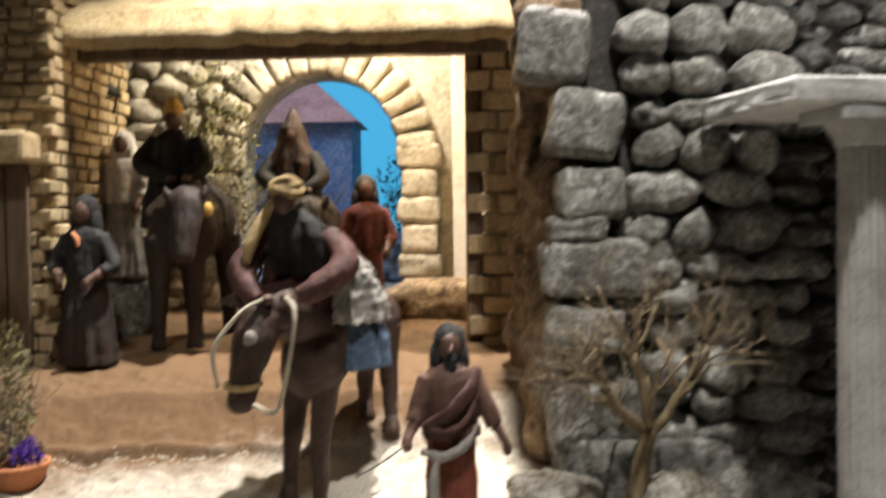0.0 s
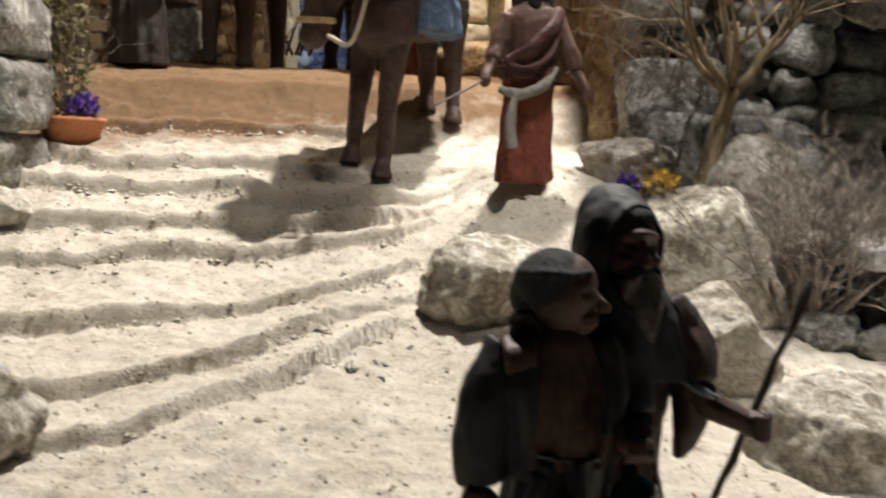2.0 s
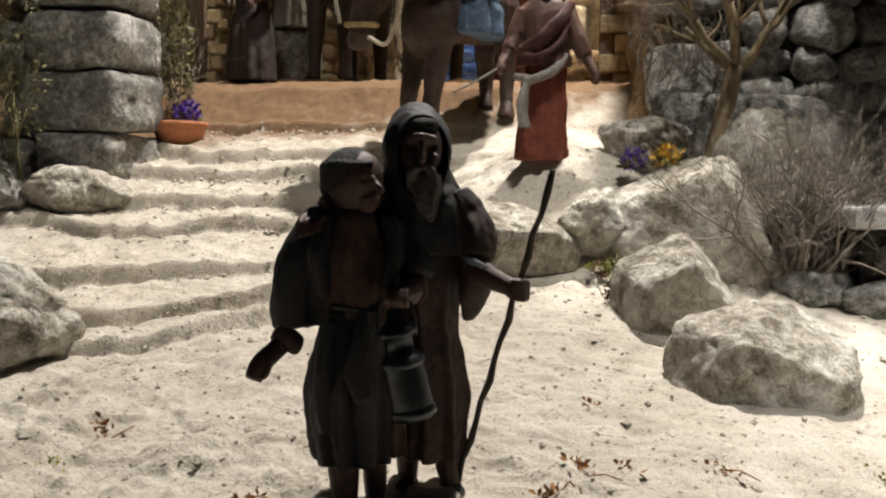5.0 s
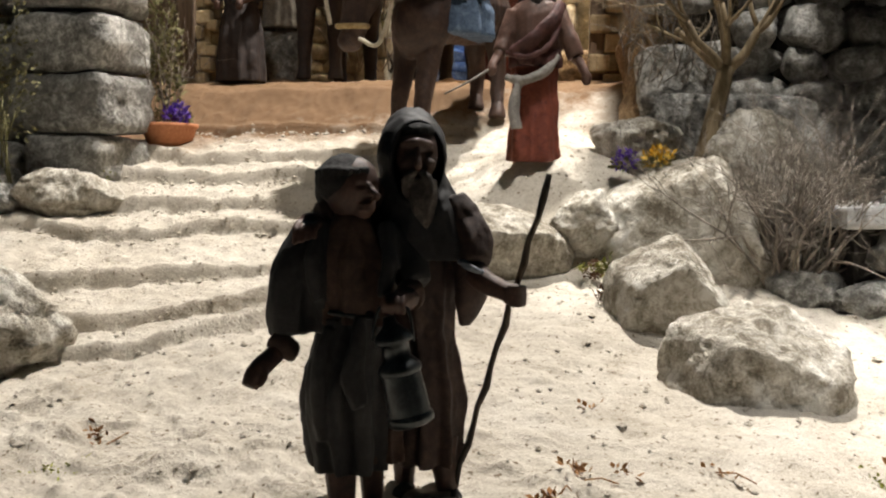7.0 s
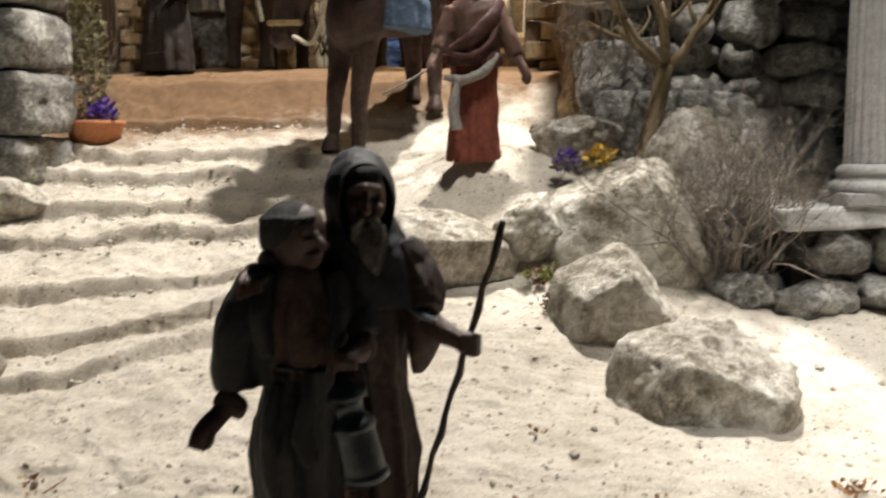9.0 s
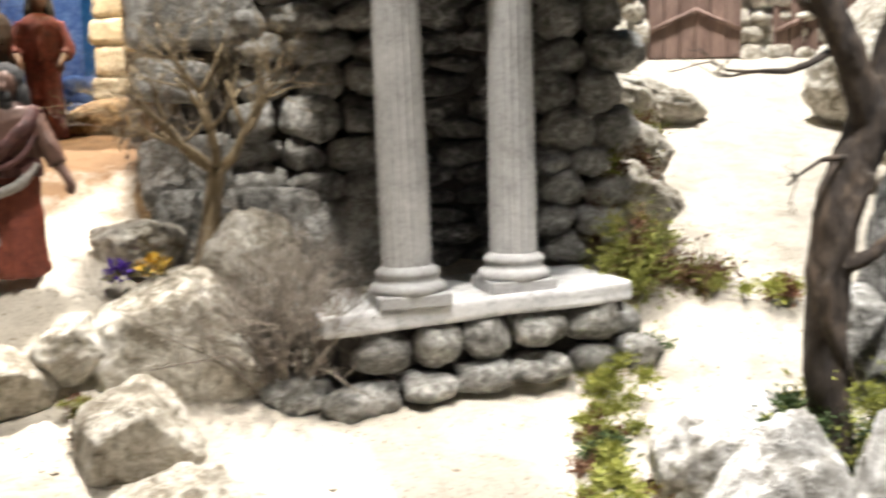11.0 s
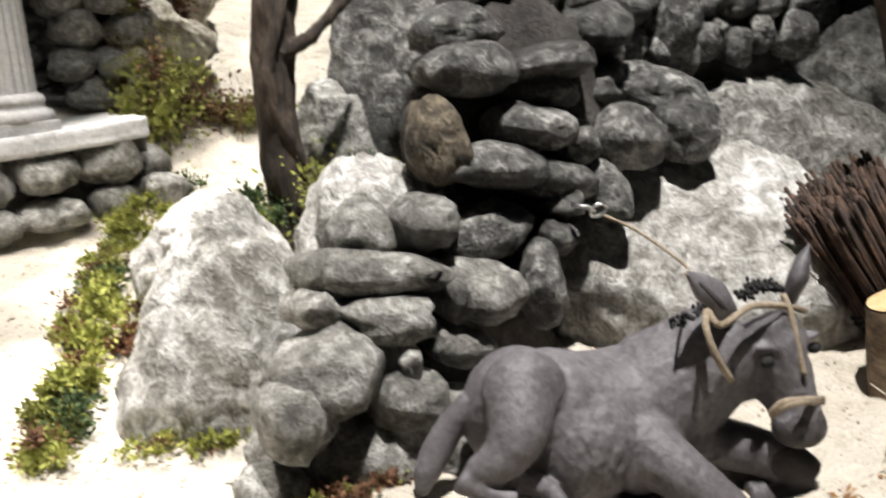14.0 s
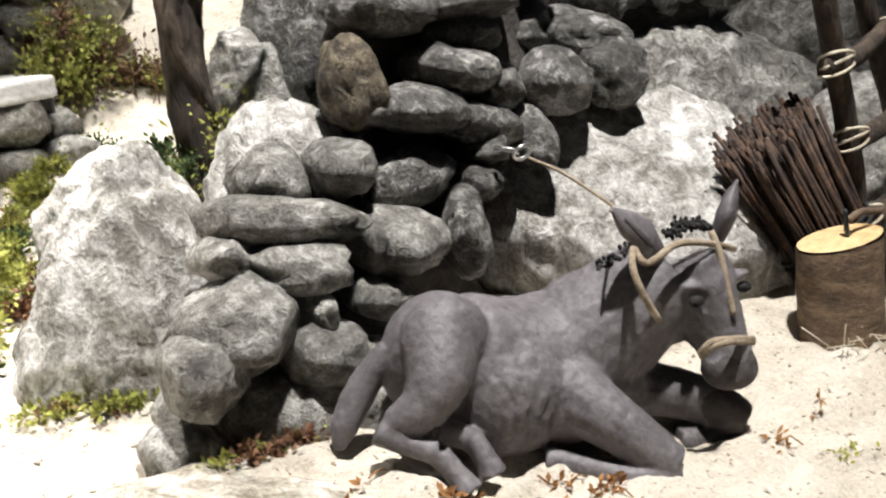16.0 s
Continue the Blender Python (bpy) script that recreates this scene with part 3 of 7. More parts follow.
def pebble_courses(parent, x0, x1, z0, z1, face, mat, w=(0.045, 0.075), h=(0.024, 0.04), deep=0.05, name="stone"):
    """Rough courses of rounded stones; face(x, z) gives the wall's front."""
    z, odd = z0, 0
    while z < z1:
        hh = random.uniform(*h)
        x = x0 - random.uniform(0, 0.03)
        while x < x1:
            ww = random.uniform(*w)
            if x + ww * 0.4 < x1:
                stone(parent, (x + ww / 2, face(x + ww / 2, z) + random.uniform(-0.006, 0.008), z + hh / 2 + random.uniform(-0.004, 0.004)),
                      (ww * 1.02, deep * random.uniform(0.85, 1.2), hh * random.uniform(0.9, 1.18)), mat, (random.uniform(-15, 10), random.uniform(-9, 9), random.uniform(-14, 14)), name=name)
            x += ww
        z += hh * 0.95


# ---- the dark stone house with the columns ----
house = slab_wall("stone_house_wall", (0.42, 1.30, 0.45), (0.50, 0.22, 0.84), MORTAR, "dark wall of rounded grey field stones with hewn corner blocks, shade coloured in between columns", "wall")
random.seed(11)
for x, z, w, h, tilt in ((0.133, 0.745, 0.085, 0.085, 8), (0.168, 0.655, 0.085, 0.078, 10), (0.172, 0.575, 0.078, 0.06, -4), (0.19, 0.49, 0.145, 0.068, -2), (0.166, 0.42, 0.09, 0.05, 5), (0.178, 0.312, 0.11, 0.085, -3), (0.16, 0.535, 0.07, 0.03, 0)):
    dressed(house, (x, 1.185, z), (w, 0.075, h), STONE, (0, tilt, random.uniform(-8, 8)), int(x * 1000))
dressed(house, (0.235, 1.18, 0.245), (0.2, 0.1, 0.1), STONE, (0, 3, 6), 71)
dressed(house, (0.325, 1.19, 0.21), (0.2, 0.1, 0.12), STONE, (0, -4, -6), 72)
pebble_courses(house, 0.235, 0.40, 0.27, 0.86, lambda x, z: 1.18, STONE, (0.045, 0.085), (0.034, 0.054), 0.065)
# porch shade between the columns is put into the stones' colour
pebble_courses(house, 0.40, 0.62, 0.19, 0.86, lambda x, z: 1.195, DARKSHADESTONE, (0.05, 0.085), (0.022, 0.034), 0.05)
pebble_courses(house, 0.61, 0.70, 0.19, 0.86, lambda x, z: 1.175, STONE, (0.045, 0.07), (0.034, 0.05), 0.06)
# its flank along the lane, of rough brown rock
for k in range(26):
    y = 1.24 + 0.2 * ((k * 7) % 13) / 13
    z = 0.30 + 0.56 * ((k * 5) % 26) / 26
    stone(house, (0.15 - 0.1 * (y - 1.24), y, z), (0.075, 0.12, 0.11), BROWNROCK, (random.uniform(-30, 30), random.uniform(-20, 20), random.uniform(-30, 30)), k % 6)
slab_wall("stone_house_flank", (0.22, 1.42, 0.5), (0.14, 0.2, 0.8), BROWNROCK, "rough brown rock side of the stone house")

# the plinth under the columns
plinth = slab_wall("plinth", (0.505, 1.10, 0.12), (0.33, 0.12, 0.09), MORTAR, "low base of rounded grey stones under a pale slab", "plinth")
random.seed(5)
for row, (z, h, y) in enumerate(((0.092, 0.034, 1.025), (0.135, 0.044, 1.032))):
    x = 0.335 + 0.02 * row
    while x < 0.655:
        w = random.uniform(0.052, 0.07)
        stone(plinth, (x + w / 2, y, z + (x - 0.33) * 0.03), (w, 0.05, h), STONE, (0, random.uniform(-6, 6), random.uniform(-8, 8)))
        x += w
for k, y in enumerate((1.07, 1.13)):
    stone(plinth, (0.672, y, 0.125), (0.05, 0.07, 0.05), STONE)
bm = bmesh.new()
box(bm, (0.494, 1.105, 0.172), (0.344, 0.19, 0.022), 0.004, None, 0.0)
bmesh.ops.subdivide_edges(bm, edges=bm.edges[:], cuts=6, use_grid_fill=True)
for v in bm.verts:
    v.co += Vector((0.003, 0.004, 0.0015)) * fbm(v.co * 28, 3)
part("slab", bm, SLAB, plinth, "pale worn stone slab")
# it stands a little askew before the house
PLINTH_TURN = Matrix.Translation((0.338, 0.953, 0)) @ pose(0, 0, 0, 0, 0, 11.5) @ Matrix.Translation((-0.322, -1.01, 0))
plinth.matrix_world = PLINTH_TURN @ Matrix.Translation((0.322, 1.01, 0.158)) @ pose(0, 0, 0, 0, -2.6, 0) @ Matrix.Translation((-0.322, -1.01, -0.172))


def column(x, y, z, height, r, lean, label):
    """A fluted column on a moulded base and square plinth block, with a simple capital."""
    ob = thing("column", (x, y, z), label, "column", "columns on the plinth")
    bm = bmesh.new()
    n, flutes, rows = 144, 18, 14
    rings = []
    for i in range(rows + 1):
        f = i / rows
        rr = r * (1 - 0.14 * f ** 1.4)
        ring = []
        for k in range(n):
            a = 2 * math.pi * k / n
            g = abs(math.sin(flutes * a / 2)) ** 0.7
            ring.append(bm.verts.new((rr * (0.91 + 0.09 * g) * math.cos(a), rr * (0.91 + 0.09 * g) * math.sin(a), 0.036 + (height - 0.06) * f)))
        rings.append(ring)
    for a, b in zip(rings, rings[1:]):
        for k in range(n):
            bm.faces.new((a[k], a[(k + 1) % n], b[(k + 1) % n], b[k]))
    part("shaft", bm, MARBLE, ob)
    for name, prof in (("base", [(0, 0.011), (1.42, 0.011), (1.5, 0.014), (1.52, 0.018), (1.46, 0.022), (1.3, 0.024), (1.2, 0.027), (1.22, 0.03), (1.27, 0.032), (1.25, 0.036), (1.12, 0.039), (1.0, 0.041), (0, 0.041)]),
                       ("capital", [(0, height - 0.03), (0.9, height - 0.03), (0.98, height - 0.026), (0.98, height - 0.022), (1.3, height - 0.01), (1.34, height - 0.006), (0, height - 0.006)])):
        bm = bmesh.new()
        rings = [[bm.verts.new((max(q, 1e-4) * r * math.cos(2 * math.pi * k / 40), max(q, 1e-4) * r * math.sin(2 * math.pi * k / 40), h)) for k in range(40)] for q, h in prof]
        for a, b in zip(rings, rings[1:]):
            for k in range(40):
                bm.faces.new((a[k], a[(k + 1) % 40], b[(k + 1) % 40], b[k]))
        part(name, bm, MARBLE, ob)
    bm = bmesh.new()
    box(bm, (0, 0, 0.0065), (2.85 * r, 2.85 * r, 0.013), 0.0015)
    part("plinth_block", bm, MARBLE, ob, smooth=False)
    bm = bmesh.new()
    box(bm, (0, 0, height), (3.3 * r, 3.3 * r, 0.014), 0.0015)
    part("abacus", bm, MARBLE, ob, smooth=False)
    ob.rotation_euler = [radians(a) for a in lean]
    return ob


column(0.427, 1.006, 0.1725, 0.472, 0.0268, (0, -0.8, 9), "grey fluted column, leaning slightly, on a pale slab")
column(0.546, 1.042, 0.178, 0.467, 0.0265, (0, 0.2, 9), "grey fluted column on a pale slab")
bm = bmesh.new()
box(bm, (0.494, 1.1, 0.664), (0.356, 0.2, 0.026), 0.004)
bmesh.ops.subdivide_edges(bm, edges=bm.edges[:], cuts=5, use_grid_fill=True)
for v in bm.verts:
    v.co += Vector((0.003, 0.004, 0.0015)) * fbm(v.co * 28, 3)
bmesh.ops.transform(bm, matrix=PLINTH_TURN, verts=bm.verts)
tagged(link("porch_beam", bm, SLAB, smooth=False), "pale stone beam resting on two columns", "beam", kind="structure")

# ---- the yard behind the gate: arched wall, plaster corner, brick houses ----
random.seed(21)
YW = 1.95
ARCH_X, ARCH_Z, ARCH_R = -0.266, 0.675, 0.158
bm = bmesh.new()
# wall with an arched opening: columns of quads beside and above it
outline = [(ARCH_X - ARCH_R, 0.36)] + [(ARCH_X - ARCH_R * math.cos(a), ARCH_Z + ARCH_R * math.sin(a)) for a in [math.pi * k / 20 for k in range(21)]] + [(ARCH_X + ARCH_R, 0.36)]
top = 1.15
for y in (YW, YW + 0.12):
    row = [bm.verts.new((x, y, z)) for x, z in outline]
    cap = [bm.verts.new((x, y, top)) for x, z in outline]
    for k in range(len(row) - 1):
        bm.faces.new((row[k], row[k + 1], cap[k + 1], cap[k]))
    for x0, edge in ((-1.1, 0), (0.30, -1)):
        a, b = bm.verts.new((x0, y, 0.36)), bm.verts.new((x0, y, top))
        bm.faces.new((a, row[edge], cap[edge], b))
vs = list(bm.verts)
half = len(vs) // 2
for k in range(len(outline) - 1):
    bm.faces.new((vs[k], vs[k + 1], vs[half + k + 1], vs[half + k]))
arch_wall = tagged(link("arch_wall", bm, YARDSTONE, smooth=False), "yard wall of pale stones with an arched gateway", "wall", kind="structure")
for k in range(15):
    a = math.pi * (k + 0.5) / 15
    c = (ARCH_X - (ARCH_R + 0.032) * math.cos(a), YW - 0.008, ARCH_Z + (ARCH_R + 0.032) * math.sin(a))
    dressed(arch_wall, c, (0.034, 0.06, 0.075), YARDSTONE, (0, math.degrees(a) - 90, 0), 300 + k)
for side in (-1, 1):
    z = 0.37
    for k in range(6):
        h = (0.062, 0.045, 0.06, 0.05, 0.055, 0.05)[k]
        dressed(arch_wall, (ARCH_X + side * (ARCH_R + 0.036), YW - 0.008, z + h / 2), (0.085 if k % 2 else 0.07, 0.06, h), YARDSTONE, (0, 0, 0), 330 + k + 10 * side)
        z += h
pebble_courses(arch_wall, -0.86, -0.53, 0.37, 1.0, lambda x, z: YW, YARDSTONE, (0.05, 0.09), (0.03, 0.05), 0.05)
pebble_courses(arch_wall, -0.53, -0.46, 0.37, 0.9, lambda x, z: YW, YARDSTONE, (0.04, 0.06), (0.03, 0.05), 0.05)
slab_wall("plaster_wall", (0.07, 1.90, 0.75), (0.15, 0.06, 0.8), PLASTER, "white plastered corner of the yard")
slab_wall("plaster_return", (0.12, 1.77, 0.75), (0.08, 0.22, 0.8), PLASTER, "white plastered return of the yard wall")
# the mud step between the yard and the lane
bm = rock_mesh(55, (0.16, 0.09, 0.05), 0.2, 3, 4, 0.03)
bmesh.ops.translate(bm, verts=bm.verts, vec=(0.0, 1.85, 0.385))
tagged(link("earth_bank", bm, BROWNROCK), "low brown bank of earth by the plastered wall", "bank", kind="structure")


def brick_face(parent, x0, x1, z0, z1, y, mat, w=0.05, h=0.025, axis_y=False, deep=0.02):
    """Courses of single bricks on a wall, with open joints."""
    z, odd = z0, 0
    key = {}
    for ww in (w, w * 0.82, w * 1.12):
        bm = bmesh.new()
        box(bm, (0, 0, 0), (ww - 0.004, deep, h - 0.004), 0.003, None, 0.0012)
        me = bpy.data.meshes.new("brick")
        bm.to_mesh(me)
        bm.free()
        me.materials.append(mat)
        key[ww] = me
    while z < z1:
        x = x0 - (w / 2 if odd else 0)
        while x < x1 - w * 0.3:
            ww = random.choice(list(key))
            ob = new("brick", key[ww])
            ob.parent = parent
            jig = random.uniform(-0.003, 0.003)
            if axis_y:
                ob.matrix_local = pose(y + jig, x + ww / 2, z + h / 2, 0, 0, 90)
            else:
                ob.matrix_local = pose(x + ww / 2, y + jig, z + h / 2, random.uniform(-3, 3), random.uniform(-2, 2), random.uniform(-2, 2))
            x += ww
        z += h
        odd = not odd


pier = slab_wall("gate_pier", (0.09, 1.62, 0.58), (0.07, 0.09, 0.56), BRICK, "gate pier of ochre bricks", "pier")
brick_face(pier, 0.05, 0.125, 0.33, 0.84, 1.572, BRICK, 0.05, 0.032)
brick_face(pier, 1.58, 1.66, 0.33, 0.84, 0.052, BRICK, 0.05, 0.032, True)
# added dark strip in place of the shade between plaster and pier
bm = bmesh.new()
box(bm, (0.036, 1.6, 0.58), (0.026, 0.05, 0.5), 0.004, None, 0.002)
tagged(link("gate_jamb", bm, WOOD, smooth=False), "dark upright strip standing in for shade beside the gate pier", "post", kind="structure")
# brick house on the other side, with a plank door under a thick lintel
left = slab_wall("brick_house_wall", (-0.78, 1.62, 0.70), (0.36, 0.30, 0.85), BRICK, "house wall of small ochre bricks", "wall")
brick_face(left, -0.95, -0.60, 0.66, 1.1, 1.466, BRICK, 0.036, 0.019)
brick_face(left, 1.47, 1.76, 0.36, 1.1, -0.594, BRICK, 0.04, 0.021, True)
brick_face(left, -0.622, -0.60, 0.33, 0.66, 1.462, BRICK, 0.028, 0.026)
bm = bmesh.new()
box(bm, (-0.75, 1.43, 0.66), (0.30, 0.07, 0.045), 0.008, None, 0.002)
part("lintel", bm, BRICK, left, "thick sandy lintel over the door", smooth=False)
door = thing("door_1", (-0.692, 1.452, 0.34), "closed door of dark upright planks", "door", kind="structure")
for k in range(4):
    bm = bmesh.new()
    box(bm, (-0.055 + k * 0.037, 0, 0.15), (0.034, 0.014, 0.29), 0.003, None, 0.001)
    part("plank", bm, WOOD, door, smooth=False)

# the gate's roof: thatch over a dark beam
roof = thing("gate_roof", (-0.3, 1.6, 0.806), "flat thatched roof on a dark beam over the gate", "roof", kind="structure")
bm = bmesh.new()
box(bm, (-0.02, -0.03, 0.012), (0.82, 0.04, 0.03), 0.004, None, 0.001)
part("beam", bm, WOOD, roof, "dark wooden beam", smooth=False)
bm = bmesh.new()
bmesh.ops.create_grid(bm, x_segments=90, y_segments=20, size=0.5)
for v in bm.verts:
    x, y = v.co.x * 0.88, v.co.y * 0.2
    edge = smoothstep(0.09, 0.1, abs(y))
    v.co = Vector((x - 0.02, y + 0.006 * fbm(Vector((x * 30, y * 20, 0))), 0.055 - (0.02 if y < -0.088 else 0) + 0.10 * (y + 0.1)/0.2 + 0.006 * fbm(Vector((x * 22, y * 22, 2)))))
ext = bmesh.ops.extrude_face_region(bm, geom=bm.faces[:])
bmesh.ops.translate(bm, verts=[g for g in ext["geom"] if isinstance(g, bmesh.types.BMVert)], vec=(0, 0, -0.03))
bmesh.ops.recalc_face_normals(bm, faces=bm.faces)
part("thatch", bm, THATCH, roof, "matted straw thatch")

# ---- boulders ----


def boulder(c, s, mat, seed, label, rot=(0, 0, 0), rough=0.22, cuts=7, level=5, taper=(0.0, 0.0), fine=0.035, keep=0.72, faces=()):
    bm = rock_mesh(seed, s, rough, cuts, level, fine, keep)
    # broad broken faces: a direction and how far out it lies, in parts of the size
    for way, d in faces:
        way = Vector(way).normalized()
        for v in bm.verts:
            q = Vector((v.co.x / s[0], v.co.y / s[1], v.co.z / s[2]))
            over = q.dot(way) - d
            if over > 0:
                q -= way * over * 0.86
                v.co = Vector((q.x * s[0], q.y * s[1], q.z * s[2]))
    # narrower and leaning towards the top where it tapers
    for v in bm.verts:
        k = v.co.z / s[2]
        v.co.x = v.co.x * (1 - taper[0] * k) + taper[1] * k
        v.co.y *= 1 - taper[0] * k
    # chipped, pitted skin
    for v in bm.verts:
        p = v.co + Vector((seed, 0, 0))
        v.co += v.co.normalized() * (0.004 * fbm(p * 38, 3) + 0.0018 * fbm(p * 110, 3))
    bmesh.ops.rotate(bm, verts=bm.verts, matrix=Euler([radians(a) for a in rot]).to_matrix())
    ob = link("boulder", bm, mat)
    ob.location = c
    return tagged(ob, label, "rock", "loose boulders")


boulder((0.186, 1.018, 0.122), (0.094, 0.085, 0.096), PALESTONE, 3, "large pale rounded boulder dusted with sand", (0, 0, 0), 0.12, 6, keep=0.86, fine=0.035, faces=(((-0.35, -0.2, 0.9), 0.8), ((0.8, -0.2, 0.45), 0.8), ((0.1, -1, 0.12), 0.72)))
boulder((0.172, 0.852, 0.082), (0.06, 0.052, 0.062), PALESTONE, 12, "pale angular rock on the sand", (0, 0, 0), 0.16, 6, keep=0.85, faces=(((-0.45, -0.35, 0.8), 0.62), ((0.75, -0.1, 0.6), 0.66), ((0.25, -0.95, -0.25), 0.6), ((-0.8, -0.4, 0.1), 0.75)))
boulder((0.236, 0.716, 0.036), (0.078, 0.056, 0.07), PALESTONE, 8, "broad pale grey rock lying on the sand", (0, 0, -24), 0.16, 6, keep=0.85, faces=(((-0.1, -0.3, 0.95), 0.68), ((0.5, -0.2, 0.8), 0.68), ((0.45, -0.85, -0.1), 0.68), ((-0.5, -0.8, 0.25), 0.72)))
boulder((-0.006, 0.95, 0.11), (0.082, 0.055, 0.056), PALESTONE, 22, "pale flat rock half buried at the path's edge", (0, 4, 12), 0.16, 6, keep=0.84, faces=(((0.1, -0.4, 0.9), 0.75), ((0.3, -0.9, -0.3), 0.62)))
boulder((0.082, 0.985, 0.14), (0.038, 0.035, 0.04), PALESTONE, 25, "small pale rock between larger ones", (0, 0, 30))
boulder((0.128, 1.115, 0.235), (0.052, 0.04, 0.036), PALESTONE, 27, "weathered pale rock at the foot of the wall", (0, 6, 0))
boulder((0.255, 1.09, 0.18), (0.07, 0.05, 0.085), PALESTONE, 29, "tall weathered rock before the stone wall")
boulder((-0.385, 0.63, 0.05), (0.075, 0.06, 0.055), PALESTONE, 31, "mossy grey rock beside the steps", (0, 0, 40))
boulder((-0.575, 1.035, 0.155), (0.075, 0.04, 0.035), PALESTONE, 33, "low pale rock at the end of a step", (0, 0, 15))
boulder((-0.70, 1.0, 0.16), (0.07, 0.06, 0.05), STONE, 34, "grey rock at the foot of the stone pier")
boulder((0.31, 0.99, 0.08), (0.04, 0.028, 0.026), STONE, 36, "small grey rock beside the plinth")
boulder((0.36, 0.965, 0.072), (0.03, 0.022, 0.02), STONE, 37, "small grey rock beside the plinth")
# beside the path
boulder((0.72, 1.24, 0.25), (0.07, 0.09, 0.06), PALESTONE, 41, "pale rock edging the path", (0, 20, 20))
boulder((0.755, 1.37, 0.315), (0.085, 0.08, 0.06), PALESTONE, 42, "pale rock edging the path", (0, 20, -15))
boulder((0.785, 1.52, 0.375), (0.085, 0.08, 0.06), PALESTONE, 43, "pale rock edging the path", (0, 12, 10))
boulder((0.90, 1.69, 0.395), (0.095, 0.07, 0.05), PALESTONE, 44, "pale angular rock on the path", (0, 16, -20))
boulder((0.80, 1.78, 0.46), (0.08, 0.08, 0.08), PALESTONE, 45, "pale rock beside the stable")
boulder((1.28, 1.62, 0.42), (0.12, 0.1, 0.09), PALESTONE, 46, "pale rocks on the far side of the path", (0, 0, 15))
boulder((1.45, 1.78, 0.5), (0.16, 0.1, 0.14), PALESTONE, 49, "high pale rock beside the far door")
boulder((1.36, 1.42, 0.38), (0.13, 0.1, 0.12), PALESTONE, 50, "high pale rock on the far side of the path")
boulder((1.20, 1.30, 0.34), (0.1, 0.1, 0.08), PALESTONE, 48, "pale rock on the far side of the path")
boulder((0.635, 0.415, -0.037), (0.1, 0.085, 0.042), PALESTONE, 65, "low pale ledge of rock in the sand", (0, 0, 12), 0.12, 6)
# in front of the olive and the dry stone wall
boulder((0.655, 0.612, 0.05), (0.068, 0.055, 0.1), WHITEROCK, 51, "grey boulder streaked with white", (0, 0, 10), 0.1, 6, keep=0.8, taper=(0.38, 0.012))
boulder((0.675, 0.75, 0.075), (0.064, 0.05, 0.06), WHITEROCK, 52, "grey boulder behind another one", (0, 12, 0), 0.16, 5, keep=0.8, taper=(0.2, 0.008))
boulder((0.89, 0.755, 0.205), (0.095, 0.07, 0.165), DARKSHADESTONE, 53, "tall dark grey crag with moss on top", (0, 3, 0), 0.1, 5, fine=0.018)
boulder((0.80, 0.75, 0.165), (0.045, 0.04, 0.055), STONE, 54, "rounded grey rock at the foot of the crag")
boulder((0.765, 0.60, 0.085), (0.066, 0.055, 0.082), WHITEROCK, 55, "grey rock under the dry stone wall", (0, 10, 0))
boulder((1.035, 0.575, 0.022), (0.14, 0.085, 0.13), WHITEROCK, 57, "big whitish boulder behind the donkey", (0, 8, -12), 0.14, 6, keep=0.82, faces=(((-0.15, -0.55, 0.82), 0.6), ((0.6, -0.5, 0.6), 0.8)))
boulder((1.20, 0.72, 0.10), (0.16, 0.1, 0.085), STONE, 58, "layered grey rock behind the fence", (0, 8, 0))
boulder((1.40, 0.75, 0.13), (0.12, 0.1, 0.1), STONE, 60, "weathered grey rock behind the fence")
boulder((1.33, 0.58, 0.04), (0.1, 0.08, 0.09), STONE, 61, "grey rock behind the fence")

# ---- stone pier at the foot of the steps ----
pier2 = thing("stone_pier", (-0.62, 1.13, 0.17), "pier of large hewn grey blocks beside the steps", "pier", kind="structure")
random.seed(8)
z = 0.172
for k, (w, h, dx) in enumerate(((0.125, 0.062, 0.01), (0.155, 0.08, 0.0), (0.14, 0.078, 0.002), (0.15, 0.075, -0.005), (0.135, 0.08, 0.0), (0.145, 0.075, -0.004), (0.14, 0.08, 0), (0.15, 0.08, 0))):
    dressed(pier2, (-0.612 + dx, 1.12, z + h / 2), (w, 0.13, h), STONE, (random.uniform(-3, 3), random.uniform(-2, 2), random.uniform(-6, 6)), 500 + k)
    z += h * 1.02
for k in range(14):
    stone(pier2, (-0.76 + 0.03 * (k % 2), 1.17 + 0.03 * (k % 3), 0.2 + 0.045 * k), (0.14, 0.12, 0.06), STONE)

slab_wall("yard_side_wall", (-1.12, 1.4, 0.6), (0.3, 0.5, 0.85), BROWNROCK, "rough brown wall closing the yard's side")
# ---- dry stone wall behind the donkey ----
dry = thing("dry_stone_wall", (0.85, 0.62, 0.0), "dark dry stone wall of long rounded stones", "wall", kind="structure")
for k, (c, s) in enumerate((((0.80, 0.575, 0.03), (0.09, 0.035, 0.1)), ((0.90, 0.625, 0.12), (0.1, 0.04, 0.15)), ((0.99, 0.70, 0.2), (0.13, 0.045, 0.2)), ((1.12, 0.73, 0.2), (0.13, 0.05, 0.17)))):
    bm = rock_mesh(700 + k, s, 0.15, 4, 4)
    bmesh.ops.translate(bm, verts=bm.verts, vec=c)
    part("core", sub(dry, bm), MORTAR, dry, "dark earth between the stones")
random.seed(31)


